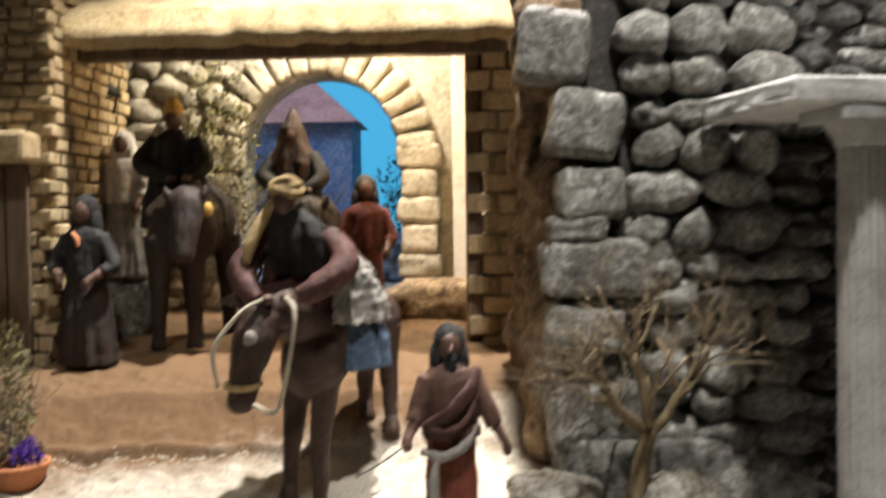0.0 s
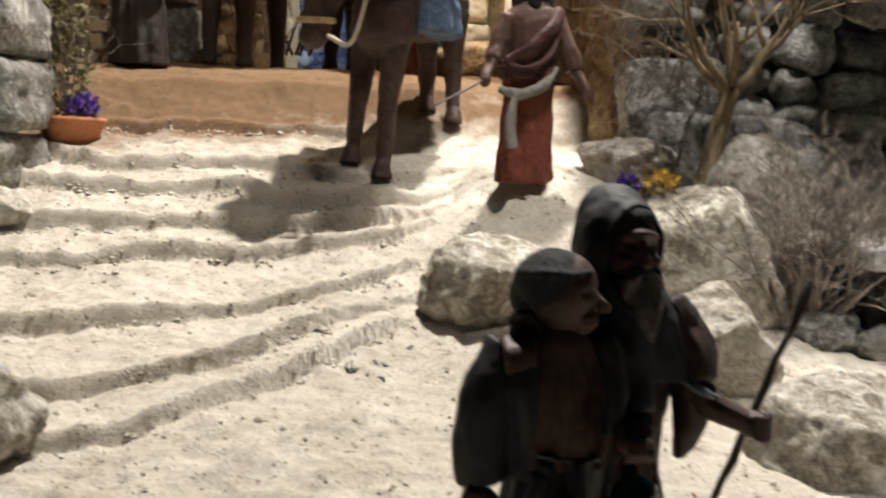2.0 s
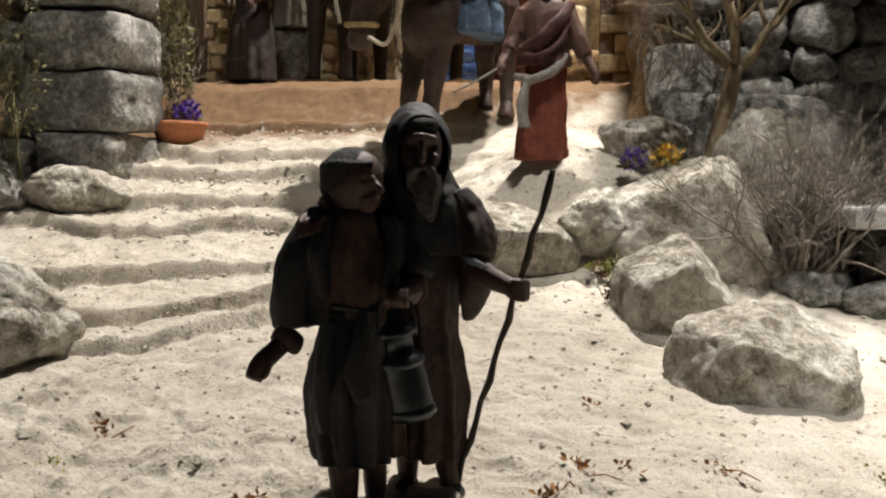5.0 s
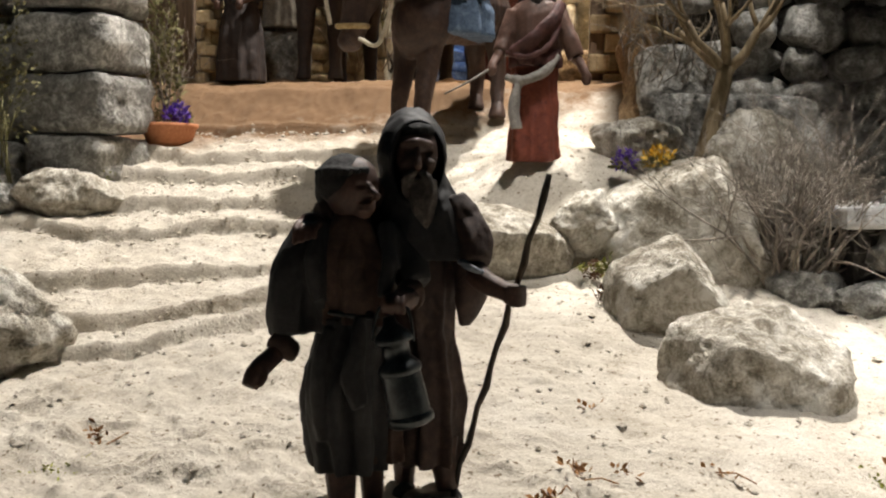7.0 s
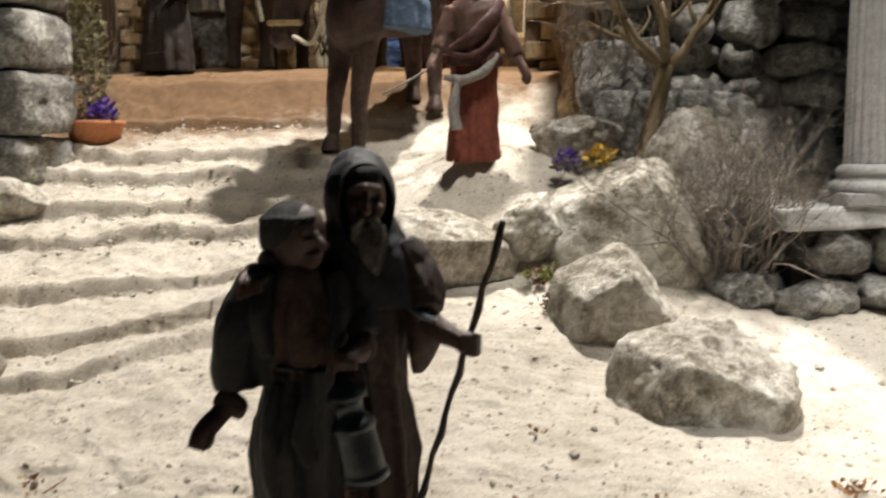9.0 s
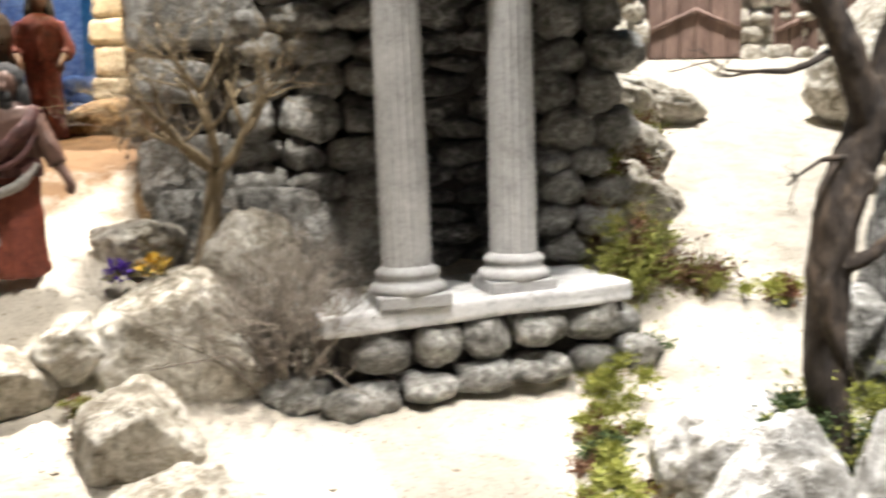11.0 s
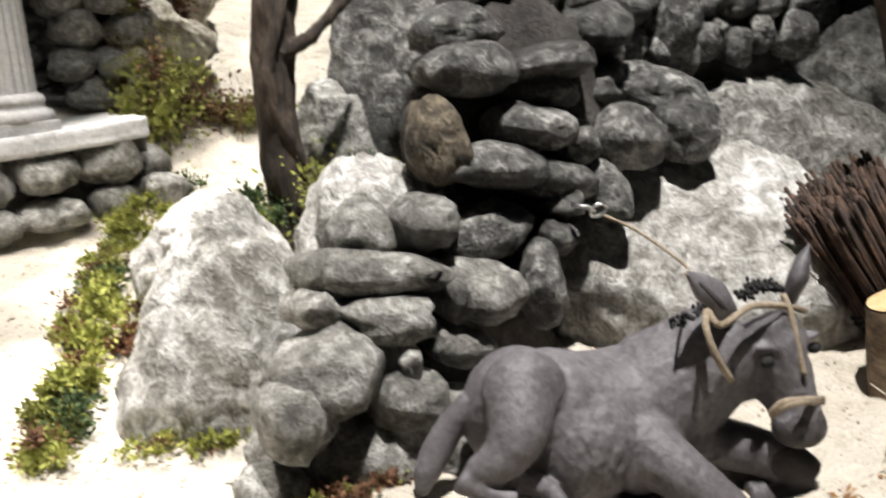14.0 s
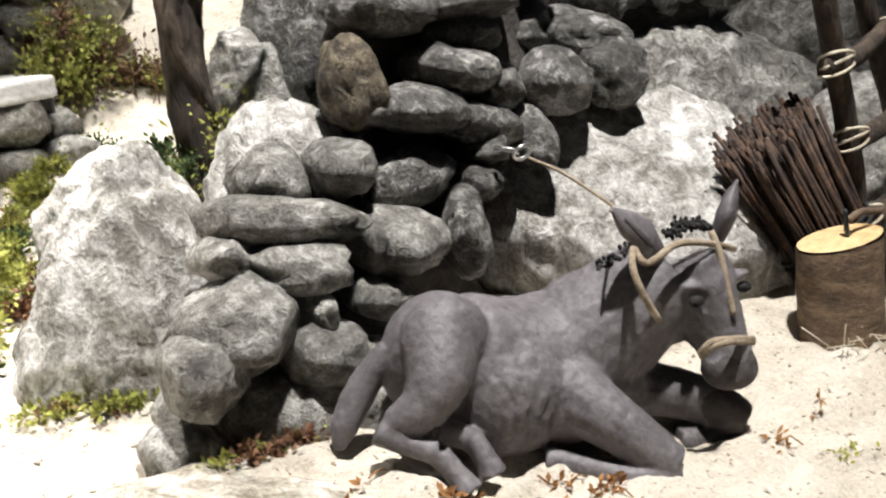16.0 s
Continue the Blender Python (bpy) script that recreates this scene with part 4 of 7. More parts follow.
def lay(rows, mat, deep=0.06):
    for x, y, z, w, h, tilt in rows:
        stone(dry, (x, y + 0.02, z), (w * 1.04, max(deep, h * 1.2), h * 1.08), mat, (random.uniform(-8, 8), -tilt, random.uniform(-8, 8)))


lay([(0.665, 0.463, 0.035, 0.043, 0.045, 0), (0.693, 0.469, 0.057, 0.064, 0.045, 5), (0.738, 0.474, 0.029, 0.047, 0.036, -8), (0.698, 0.502, 0.090, 0.038, 0.024, 0), (0.732, 0.488, 0.080, 0.067, 0.027, -12), (0.742, 0.485, 0.053, 0.02, 0.024, 0)], STONE)
lay([(0.731, 0.503, 0.103, 0.098, 0.031, -8), (0.787, 0.507, 0.079, 0.02, 0.034, 0), (0.810, 0.506, 0.077, 0.054, 0.041, -5), (0.739, 0.529, 0.125, 0.047, 0.034, 0), (0.778, 0.524, 0.126, 0.043, 0.032, 5), (0.789, 0.502, 0.046, 0.048, 0.026, -15)], STONE)
lay([(0.830, 0.532, 0.110, 0.058, 0.034, 0), (0.879, 0.528, 0.102, 0.031, 0.023, 0), (0.861, 0.514, 0.072, 0.033, 0.048, 0), (0.838, 0.533, 0.156, 0.078, 0.026, -4), (0.890, 0.545, 0.138, 0.070, 0.03, -15), (0.890, 0.538, 0.123, 0.029, 0.02, -8), (0.934, 0.548, 0.123, 0.036, 0.036, 0)], DARKSHADESTONE)
lay([(0.878, 0.553, 0.177, 0.066, 0.029, -10), (0.921, 0.565, 0.159, 0.037, 0.027, -10), (0.969, 0.563, 0.155, 0.058, 0.042, 0), (1.022, 0.565, 0.160, 0.048, 0.045, -8), (0.900, 0.574, 0.201, 0.052, 0.027, 0), (1.028, 0.599, 0.189, 0.067, 0.03, -12), (0.973, 0.611, 0.194, 0.052, 0.039, 0)], DARKSHADESTONE)
lay([(0.839, 0.577, 0.248, 0.060, 0.033, 0), (0.837, 0.554, 0.221, 0.073, 0.029, -2), (0.908, 0.563, 0.220, 0.070, 0.022, 0), (0.912, 0.627, 0.271, 0.069, 0.05, 0), (0.961, 0.657, 0.356, 0.141, 0.042, 0), (0.993, 0.707, 0.312, 0.116, 0.05, 0), (0.975, 0.603, 0.241, 0.052, 0.032, 0)], DARKSHADESTONE)
lay([(0.987, 0.637, 0.250, 0.040, 0.027, 0), (1.056, 0.651, 0.236, 0.025, 0.085, 0), (1.073, 0.639, 0.211, 0.024, 0.048, 0), (1.153, 0.694, 0.285, 0.03, 0.033, 0), (1.164, 0.681, 0.257, 0.024, 0.028, 0), (1.090, 0.661, 0.299, 0.065, 0.03, -10), (1.123, 0.667, 0.227, 0.027, 0.024, 0)], DARKSHADESTONE)
lay([(1.021, 0.650, 0.277, 0.042, 0.05, 0), (1.016, 0.587, 0.186, 0.061, 0.03, -12), (0.87, 0.61, 0.30, 0.07, 0.04, 0), (0.94, 0.66, 0.40, 0.1, 0.04, 0), (1.05, 0.69, 0.36, 0.09, 0.05, 0)], DARKSHADESTONE)
lay([(0.804, 0.545, 0.175, 0.036, 0.056, 0)], DUNSTONE)
# small dark stones, their tone also carrying the deep shade, fill the face higher up
pebble_courses(dry, 0.93, 1.24, 0.2, 0.43, lambda x, z: 0.648 + (x - 0.93) * 0.13, DARKSHADESTONE, (0.028, 0.055), (0.024, 0.04), 0.045)
# rubble at its foot
for x, y, w, h in ((0.672, 0.515, 0.06, 0.05), (0.70, 0.5, 0.065, 0.05), (0.73, 0.49, 0.06, 0.05), (0.757, 0.49, 0.05, 0.045), (0.65, 0.49, 0.045, 0.04), (0.715, 0.53, 0.09, 0.07), (0.78, 0.505, 0.06, 0.05)):
    stone(dry, (x, y, ground_z(x, y) + h * 0.22), (w, 0.05, h), STONE, (random.uniform(-10, 10), random.uniform(-12, 12), random.uniform(-30, 30)))
# the wall goes on behind the layered rocks
bm = bmesh.new()
box(bm, (1.32, 0.90, 0.3), (0.62, 0.1, 0.66), 0.02)
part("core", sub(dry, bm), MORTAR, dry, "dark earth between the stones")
pebble_courses(dry, 1.0, 1.6, 0.12, 0.62, lambda x, z: 0.845, DARKSHADESTONE, (0.04, 0.075), (0.03, 0.05), 0.05)
# the ring bolt in the wall
bm = bmesh.new()
ring = [(0.888 + 0.006 * math.cos(a), 0.497 - 0.003 * math.sin(a), 0.125 + 0.0045 * math.sin(a)) for a in [6.283 * k / 16 for k in range(17)]]
tube(bm, ring, 0.0013, 6)
tube(bm, [(0.882, 0.52, 0.127), (0.884, 0.498, 0.126)], 0.0016, 8)
tube(bm, [(0.872, 0.505, 0.129), (0.882, 0.499, 0.128), (0.886, 0.498, 0.124)], 0.0012, 6)
tagged(link("ring_bolt", bm, IRON), "small shiny ring bolt driven into the stone wall", "ring")

# ---- plants ----


def branchy(bm, p, d, length, r, depth, rnd, bend=0.35, kids=(2, 3), n=5, shrink=0.68, mat=0):
    """A twig that forks again and again."""
    pts, rad = [Vector(p)], [r]
    for k in range(3):
        d = (d + Vector((rnd.uniform(-bend, bend), rnd.uniform(-bend, bend), rnd.uniform(-bend * 0.6, bend)))).normalized()
        pts.append(pts[-1] + d * length / 3)
        rad.append(r * (1 - 0.14 * (k + 1)))
    tube(bm, pts, rad, n, mat)
    if depth:
        for _ in range(rnd.randint(*kids)):
            e = (d + Vector((rnd.gauss(0, 0.6), rnd.gauss(0, 0.6), rnd.gauss(0.05, 0.45)))).normalized()
            branchy(bm, pts[rnd.randint(2, 3)], e, length * rnd.uniform(shrink - 0.12, shrink + 0.12), rad[-1] * 0.85, depth - 1, rnd, bend, kids, max(3, n - 1), shrink, mat)


def leaves(bm, c, spread, count, size, rnd, mat=0, droop=0.0, ragged=False):
    """Many small pointed leaves round a place."""
    for _ in range(count):
        v = Vector((rnd.gauss(0, 1), rnd.gauss(0, 1), rnd.gauss(0, 1)))
        v = v.normalized() * (rnd.random() ** 0.4 if not ragged else min(1.5, abs(rnd.gauss(0, 0.62))))
        p = Vector(c) + Vector((v.x * spread[0], v.y * spread[1], v.z * spread[2]))
        d = (v + Vector((rnd.gauss(0, 0.5), rnd.gauss(0, 0.5), rnd.gauss(0.3 - droop, 0.5)))).normalized()
        s = d.orthogonal().normalized()
        s.rotate(Matrix.Rotation(rnd.uniform(0, 6.28), 3, d))
        L = size * rnd.uniform(0.6, 1.4)
        a, b, e, f = p, p + d * L * 0.5 + s * L * 0.24, p + d * L, p + d * L * 0.5 - s * L * 0.24 + d.cross(s) * L * 0.1
        bm.faces.new([bm.verts.new(q) for q in (a, b, e, f)]).material_index = mat


def moss(c, spread, count, size, mat, label, seed, twigs=6):
    rnd = random.Random(seed)
    bm = bmesh.new()
    for _ in range(9):
        c2 = [rnd.gauss(0, 0.5) * q for q in spread]
        k = rnd.uniform(0.35, 0.7)
        leaves(bm, c2, [q * k for q in spread], int(count * 0.3), size * rnd.uniform(0.45, 0.7), rnd, 1 if rnd.random() < 0.3 else 0, ragged=True)
    for _ in range(twigs):
        branchy(bm, (rnd.uniform(-0.6, 0.6) * spread[0], rnd.uniform(-0.6, 0.6) * spread[1], -spread[2] * 0.7), Vector((rnd.gauss(0, 0.5), rnd.gauss(0, 0.5), 1)), spread[2] * 1.2, 0.0007, 1, rnd, n=3)
    ob = link("moss", bm, [mat, REDMOSS if mat is MOSS else MOSS], smooth=False)
    ob.location = c
    return tagged(ob, label, "moss", kind="stuff")


# dry little tree by the stone house
rnd = random.Random(4)
tree = thing("dry_tree", (0.205, 1.085, 0.205), "small bare olive-brown tree with forked branches", "tree")
bm = bmesh.new()
limb(bm, [(0, 0, -0.01), (0.004, 0, 0.03), (0.012, 0.002, 0.07), (0.02, 0, 0.115)], [0.017, 0.0115, 0.01, 0.0095], 10)
for k in range(5):
    a = k * 1.257
    tube(bm, [(0, 0, 0.012), (0.022 * math.cos(a), 0.018 * math.sin(a), -0.012)], [0.009, 0.004], 6)
part("trunk", bm, TREEBARK, tree)
for d, L, r in (((-0.55, -0.1, 0.75), 0.075, 0.006), ((-0.2, 0.15, 1.0), 0.09, 0.006), ((0.4, -0.2, 0.75), 0.085, 0.0065), ((0.8, 0.0, 0.35), 0.075, 0.006), ((-0.8, -0.2, 0.35), 0.075, 0.005), ((0.1, -0.4, 0.9), 0.08, 0.005)):
    bm = bmesh.new()
    branchy(bm, (0.02, 0, 0.108), Vector(d).normalized(), L, r, 5, rnd, 0.3, (2, 3), 6, 0.7)
    part("branch", bm, TREEBARK, tree)

rnd = random.Random(9)
bush = thing("dry_bush", (0.298, 1.0, 0.075), "dense bush of dry grey twigs", "bush")
for _ in range(62):
    bm = bmesh.new()
    branchy(bm, (rnd.uniform(-0.03, 0.03), rnd.uniform(-0.012, 0.012), 0), Vector((rnd.gauss(0.02, 0.42), rnd.gauss(-0.05, 0.25), 1)).normalized(), rnd.uniform(0.06, 0.098), 0.0025, 4, rnd, 0.3, (2, 3), 4, 0.7)
    part("branch", bm, TWIG, bush)
bush2 = thing("dry_bush", (0.16, 1.135, 0.30), "low tuft of dry brown grass on the wall's stones", "bush")
for _ in range(45):
    bm = bmesh.new()
    branchy(bm, (rnd.uniform(-0.06, 0.07), rnd.uniform(-0.01, 0.015), rnd.uniform(0.0, 0.06)), Vector((rnd.gauss(0, 0.5), rnd.gauss(-0.2, 0.3), 1)).normalized(), rnd.uniform(0.03, 0.055), 0.0011, 2, rnd, 0.35, (1, 3), 3, 0.7)
    part("tuft", bm, TWIG, bush2)
side = thing("dry_shrub", (-0.655, 1.0, 0.17), "thin dry shrub before the stone pier", "bush")
bm = bmesh.new()
for _ in range(26):
    branchy(bm, (rnd.uniform(-0.06, 0.03), rnd.uniform(-0.02, 0.02), 0), Vector((rnd.gauss(0, 0.2), rnd.gauss(0, 0.2), 1)).normalized(), rnd.uniform(0.08, 0.14), 0.0013, 2, rnd, 0.25, (2, 3), 3, 0.6)
leaves(bm, (-0.01, 0, 0.13), (0.07, 0.03, 0.13), 700, 0.007, rnd)
part("foliage", bm, LEAF, side)

# flower pot
pot = thing("flower_pot", (-0.53, 1.205, 0.222), "shallow terracotta bowl with a tall shrub and purple flowers", "plant pot")
bm = bmesh.new()
prof = [(0.0, 0.0), (0.024, 0.0), (0.03, 0.006), (0.036, 0.02), (0.038, 0.027), (0.041, 0.029), (0.041, 0.034), (0.037, 0.034), (0.034, 0.026), (0.0, 0.024)]
rings = [[bm.verts.new((max(q, 1e-4) * math.cos(6.2832 * k / 36), max(q, 1e-4) * math.sin(6.2832 * k / 36), h)) for k in range(36)] for q, h in prof]
for a, b in zip(rings, rings[1:]):
    for k in range(36):
        bm.faces.new((a[k], a[(k + 1) % 36], b[(k + 1) % 36], b[k]))
part("bowl", bm, TERRACOTTA, pot)
bm = bmesh.new()
for _ in range(16):
    branchy(bm, (rnd.uniform(-0.02, 0.005), rnd.uniform(-0.015, 0.015), 0.025), Vector((rnd.gauss(-0.1, 0.2), rnd.gauss(0, 0.15), 1)).normalized(), rnd.uniform(0.06, 0.11), 0.0013, 2, rnd, 0.22, (2, 3), 4, 0.62)
part("stalk", bm, TWIG, pot)
bm = bmesh.new()
leaves(bm, (-0.012, 0, 0.12), (0.035, 0.028, 0.09), 900, 0.008, rnd)
leaves(bm, (0.0, 0, 0.04), (0.036, 0.03, 0.016), 200, 0.008, rnd)
part("foliage", bm, LEAF, pot, "grey-green small leaves")
for dx, dy, dz in ((0.012, -0.02, 0.046), (0.027, -0.012, 0.043), (0.02, -0.005, 0.054)):
    bm = bmesh.new()
    leaves(bm, (dx, dy, dz), (0.009, 0.008, 0.009), 70, 0.008, rnd)
    part("flower", bm, PURPLE, pot, "purple blossom")
for name, at, mat, label, s in (("purple_flower", (0.118, 1.05, 0.212), PURPLE, "small purple flower beside the dry tree", 0.013), ("yellow_flowers", (0.155, 1.06, 0.216), YELLOW, "yellow flowers at the foot of the dry tree", 0.016)):
    f = thing(name, at, label, "flower")
    bm = bmesh.new()
    leaves(bm, (0, 0, 0), (s, s * 0.8, s * 0.7), 110, 0.008, rnd)
    part("petals", bm, mat, f)
    bm = bmesh.new()
    leaves(bm, (0, 0, -0.006), (s, s, 0.005), 60, 0.009, rnd)
    part("leaves", bm, LEAF, f)

# the old olive
rnd = random.Random(17)
olive = thing("olive_tree", (0.732, 0.69, 0.05), "gnarled dark olive trunk rising out of moss", "tree")
bm = bmesh.new()
limb(bm, [(0, 0, -0.01), (0.001, 0, 0.06), (-0.004, 0, 0.13), (0.0, 0, 0.205), (0.012, 0.003, 0.25), (0.038, 0.004, 0.31)], [0.024, 0.018, 0.016, 0.0165, 0.0175, 0.018], 14)
limb(bm, [(0.03, 0.002, 0.285), (0.012, -0.004, 0.34), (-0.012, 0.0, 0.40), (-0.03, 0.004, 0.48)], [0.013, 0.012, 0.011, 0.007], 10)
limb(bm, [(0.036, 0.004, 0.30), (0.052, 0.006, 0.36), (0.062, 0.002, 0.42), (0.075, 0.0, 0.52)], [0.016, 0.014, 0.012, 0.008], 10)
limb(bm, [(0.002, -0.012, 0.19), (0.03, -0.016, 0.205), (0.06, -0.012, 0.235), (0.075, -0.005, 0.25)], [0.006, 0.0055, 0.005, 0.003], 8)
limb(bm, [(0.014, -0.012, 0.1), (-0.012, -0.017, 0.16), (0.0, -0.018, 0.21), (0.022, -0.015, 0.26)], [0.004, 0.0045, 0.005, 0.004], 8)
bm = fuse(bm, 0.0022, 1)
for v in bm.verts:
    v.co += v.normal * 0.0022 * fbm(Vector((v.co.x * 90, v.co.y * 90, v.co.z * 22)), 3)
part("trunk", bm, BARK, olive)
for p, d, L in (((0.0, 0, 0.37), (-0.8, -0.2, 0.2), 0.05), ((-0.02, 0, 0.44), (-0.6, 0.2, 0.6), 0.06), ((0.06, 0, 0.40), (0.8, -0.1, 0.4), 0.07), ((0.025, 0, 0.27), (-0.9, -0.1, 0.15), 0.05), ((-0.005, 0, 0.35), (-0.9, -0.2, -0.35), 0.06), ((0.07, 0, 0.48), (0.3, 0.2, 0.9), 0.07), ((-0.03, 0, 0.47), (-0.2, 0, 1), 0.07)):
    bm = bmesh.new()
    branchy(bm, p, Vector(d).normalized(), L, 0.0035, 3, rnd, 0.4, (1, 3), 5, 0.66)
    part("twig", bm, BARK, olive)
bm = bmesh.new()
leaves(bm, (0.03, 0.01, 0.55), (0.14, 0.09, 0.06), 900, 0.014, rnd)
leaves(bm, (-0.03, 0.0, 0.47), (0.06, 0.04, 0.04), 160, 0.009, rnd)
part("crown", bm, LEAF, olive, "sparse small leaves")

moss((0.758, 0.668, 0.118), (0.052, 0.04, 0.046), 2300, 0.009, DARKMOSS, "dark green moss at the foot of the olive", 1)
moss((0.70, 0.685, 0.125), (0.026, 0.02, 0.016), 500, 0.009, DARKMOSS, "dark moss and twigs behind the boulder", 2)
moss((0.735, 0.60, 0.095), (0.02, 0.02, 0.016), 300, 0.008, MOSS, "yellow-green moss between two rocks", 3)
moss((0.885, 0.75, 0.358), (0.055, 0.04, 0.016), 800, 0.009, MOSS, "yellow-green moss on top of the crag", 4)
moss((0.745, 1.13, 0.165), (0.075, 0.045, 0.045), 2400, 0.011, REDMOSS, "russet and green moss cushion beside the path", 5)
moss((0.79, 1.14, 0.175), (0.045, 0.03, 0.03), 800, 0.01, MOSS, "green moss beside the path", 6)
moss((0.69, 1.10, 0.19), (0.03, 0.03, 0.06), 900, 0.01, MOSS, "green moss climbing past the slab's end", 7)
moss((0.685, 1.17, 0.25), (0.025, 0.03, 0.05), 700, 0.01, REDMOSS, "russet moss on the wall's end", 8)
for k, (x, y, z, s) in enumerate(((0.69, 1.06, 0.11, 0.036), (0.665, 1.03, 0.095, 0.034), (0.638, 0.975, 0.078, 0.034), (0.613, 0.905, 0.065, 0.032), (0.6, 0.845, 0.058, 0.032), (0.588, 0.79, 0.05, 0.034), (0.572, 0.735, 0.042, 0.034), (0.556, 0.675, 0.032, 0.032), (0.545, 0.62, 0.022, 0.028), (0.53, 0.585, 0.014, 0.024))):
    moss((x, y, z - 0.006), (s * 0.72, s * 0.95, s * 0.5), 800, 0.009, MOSS if k % 4 else DARKMOSS, "green moss tufts along the edge of the path", 20 + k)
    moss((x - 0.012 + 0.02 * (k % 2), y + 0.028, z - 0.004), (s * 0.55, s * 0.75, s * 0.38), 500, 0.008, MOSS, "low yellow-green moss along the edge of the path", 40 + k)
for k, (x, y, z, s) in enumerate(((0.775, 1.33, 0.31, 0.035), (0.81, 1.45, 0.355, 0.035), (0.76, 1.30, 0.29, 0.03), (0.80, 1.62, 0.40, 0.035), (0.74, 1.5, 0.40, 0.03), (0.86, 1.75, 0.47, 0.03), (0.70, 1.32, 0.30, 0.03), (0.88, 1.1, 0.155, 0.022))):
    moss((x, y, z), (s, s, s * 0.7), 700, 0.01, REDMOSS if k % 3 == 2 else MOSS, "tufts of moss between the path's rocks", 40 + k)
for k, (x, y, s) in enumerate(((0.63, 0.555, 0.018), (0.60, 0.57, 0.02), (0.70, 0.455, 0.022), (0.675, 0.475, 0.018))):
    moss((x, y, ground_z(x, y) + 0.004), (s * 1.3, s * 0.5, 0.006), 160, 0.008, REDMOSS if k > 1 else MOSS, "dry russet moss on the ledge", 60 + k)
moss((0.097, 0.935, 0.10), (0.018, 0.012, 0.007), 200, 0.006, MOSS, "small green moss patch among the rocks", 70)
moss((0.118, 0.87, 0.075), (0.01, 0.008, 0.022), 160, 0.008, REDMOSS, "dry russet sprig among the rocks", 71)
moss((-0.6, 1.07, 0.172), (0.05, 0.02, 0.012), 500, 0.007, MOSS, "green moss under the stone pier", 72)

# ---- the stable at the end of the path, and what lies behind the gate ----
random.seed(77)
stable = slab_wall("stable_wall", (1.15, 2.0, 0.8), (1.1, 0.1, 0.75), PLASTER, "pale stable wall of small stones", "wall")
pebble_courses(stable, 0.72, 0.965, 0.46, 0.95, lambda x, z: 1.945, PALESTONE, (0.04, 0.07), (0.03, 0.045), 0.045)
pebble_courses(stable, 1.165, 1.5, 0.48, 0.95, lambda x, z: 1.945, PALESTONE, (0.04, 0.07), (0.03, 0.045), 0.045)
door = thing("door_2", (1.07, 1.935, 0.495), "closed red-brown double door of worn planks", "door", kind="structure")
for k in range(6):
    bm = bmesh.new()
    box(bm, (-0.08 + k * 0.032, 0, 0.1), (0.03, 0.016, 0.21), 0.002, None, 0.001)
    part("plank", bm, DOORWOOD, door, smooth=False)
for x0, x1, za, zb in ((-0.094, 0.0, 0.05, 0.09), (0.0, 0.094, 0.09, 0.05)):
    bm = bmesh.new()
    tube(bm, [(x0, -0.012, za), (x1, -0.012, zb)], 0.005, 8)
    part("brace", bm, DOORWOOD, door)
door2 = copy_thing(door, pose(1.33, 1.935, 0.49))
slab_wall("path_side_wall", (1.75, 1.5, 0.6), (0.1, 1.1, 1.0), PLASTER, "pale wall closing the path's far side")

# far house and trees beyond the arch
far = thing("far_house", (-0.46, 2.62, 0.4), "bluish far house with a pink tiled roof", "house")
bm = bmesh.new()
box(bm, (0, 0, 0.19), (0.36, 0.2, 0.42), 0.003)
part("wall", bm, BLUELITSTONE, far, smooth=False)
bm = bmesh.new()
v = [bm.verts.new(p) for p in ((-0.2, -0.13, 0.39), (0.2, -0.13, 0.39), (0.2, 0.13, 0.39), (-0.2, 0.13, 0.39), (-0.08, 0, 0.52), (0.06, 0, 0.52))]
for f in ((0, 1, 5, 4), (1, 2, 5), (2, 3, 4, 5), (3, 0, 4), (3, 2, 1, 0)):
    bm.faces.new([v[k] for k in f])
part("roof", bm, PINKROOF, far, smooth=False)
random.seed(40)
low = slab_wall("blue_yard_wall", (-0.3, 2.40, 0.42), (0.9, 0.06, 0.18), BLUELITSTONE, "low stone wall beyond the arch, blue light put into its colour")
pebble_courses(low, -0.72, 0.05, 0.36, 0.5, lambda x, z: 2.36, BLUELITSTONE, (0.04, 0.07), (0.025, 0.04), 0.04)
wing = slab_wall("blue_side_wall", (-0.56, 2.2, 0.6), (0.12, 0.24, 0.5), BLUELITSTONE, "stone corner beyond the arch, blue light put into its colour")
pebble_courses(wing, -0.54, -0.40, 0.37, 0.62, lambda x, z: 2.09, BLUELITSTONE, (0.03, 0.05), (0.025, 0.04), 0.035)
rnd = random.Random(3)
ft = thing("far_tree", (-0.12, 2.45, 0.40), "slender green tree beyond the arch", "tree")
bm = bmesh.new()
for _ in range(4):
    branchy(bm, (0, 0, 0), Vector((rnd.gauss(0, 0.25), rnd.gauss(0, 0.2), 1)).normalized(), 0.13, 0.004, 3, rnd, 0.3, (2, 3), 4, 0.7)
part("branch", bm, BARK, ft)
bm = bmesh.new()
leaves(bm, (0, 0, 0.2), (0.09, 0.07, 0.12), 650, 0.014, rnd)
part("crown", bm, DARKMOSS, ft, "dark green leaves")
vine = thing("climbing_shrub", (-0.46, 1.88, 0.40), "yellow-green climbing shrub on the yard wall", "shrub")
bm = bmesh.new()
for _ in range(12):
    branchy(bm, (rnd.uniform(-0.05, 0.05), 0, 0), Vector((rnd.gauss(0, 0.3), rnd.gauss(0, 0.1), 1)).normalized(), 0.15, 0.002, 3, rnd, 0.3, (2, 3), 4, 0.66)
part("branch", bm, TWIG, vine)
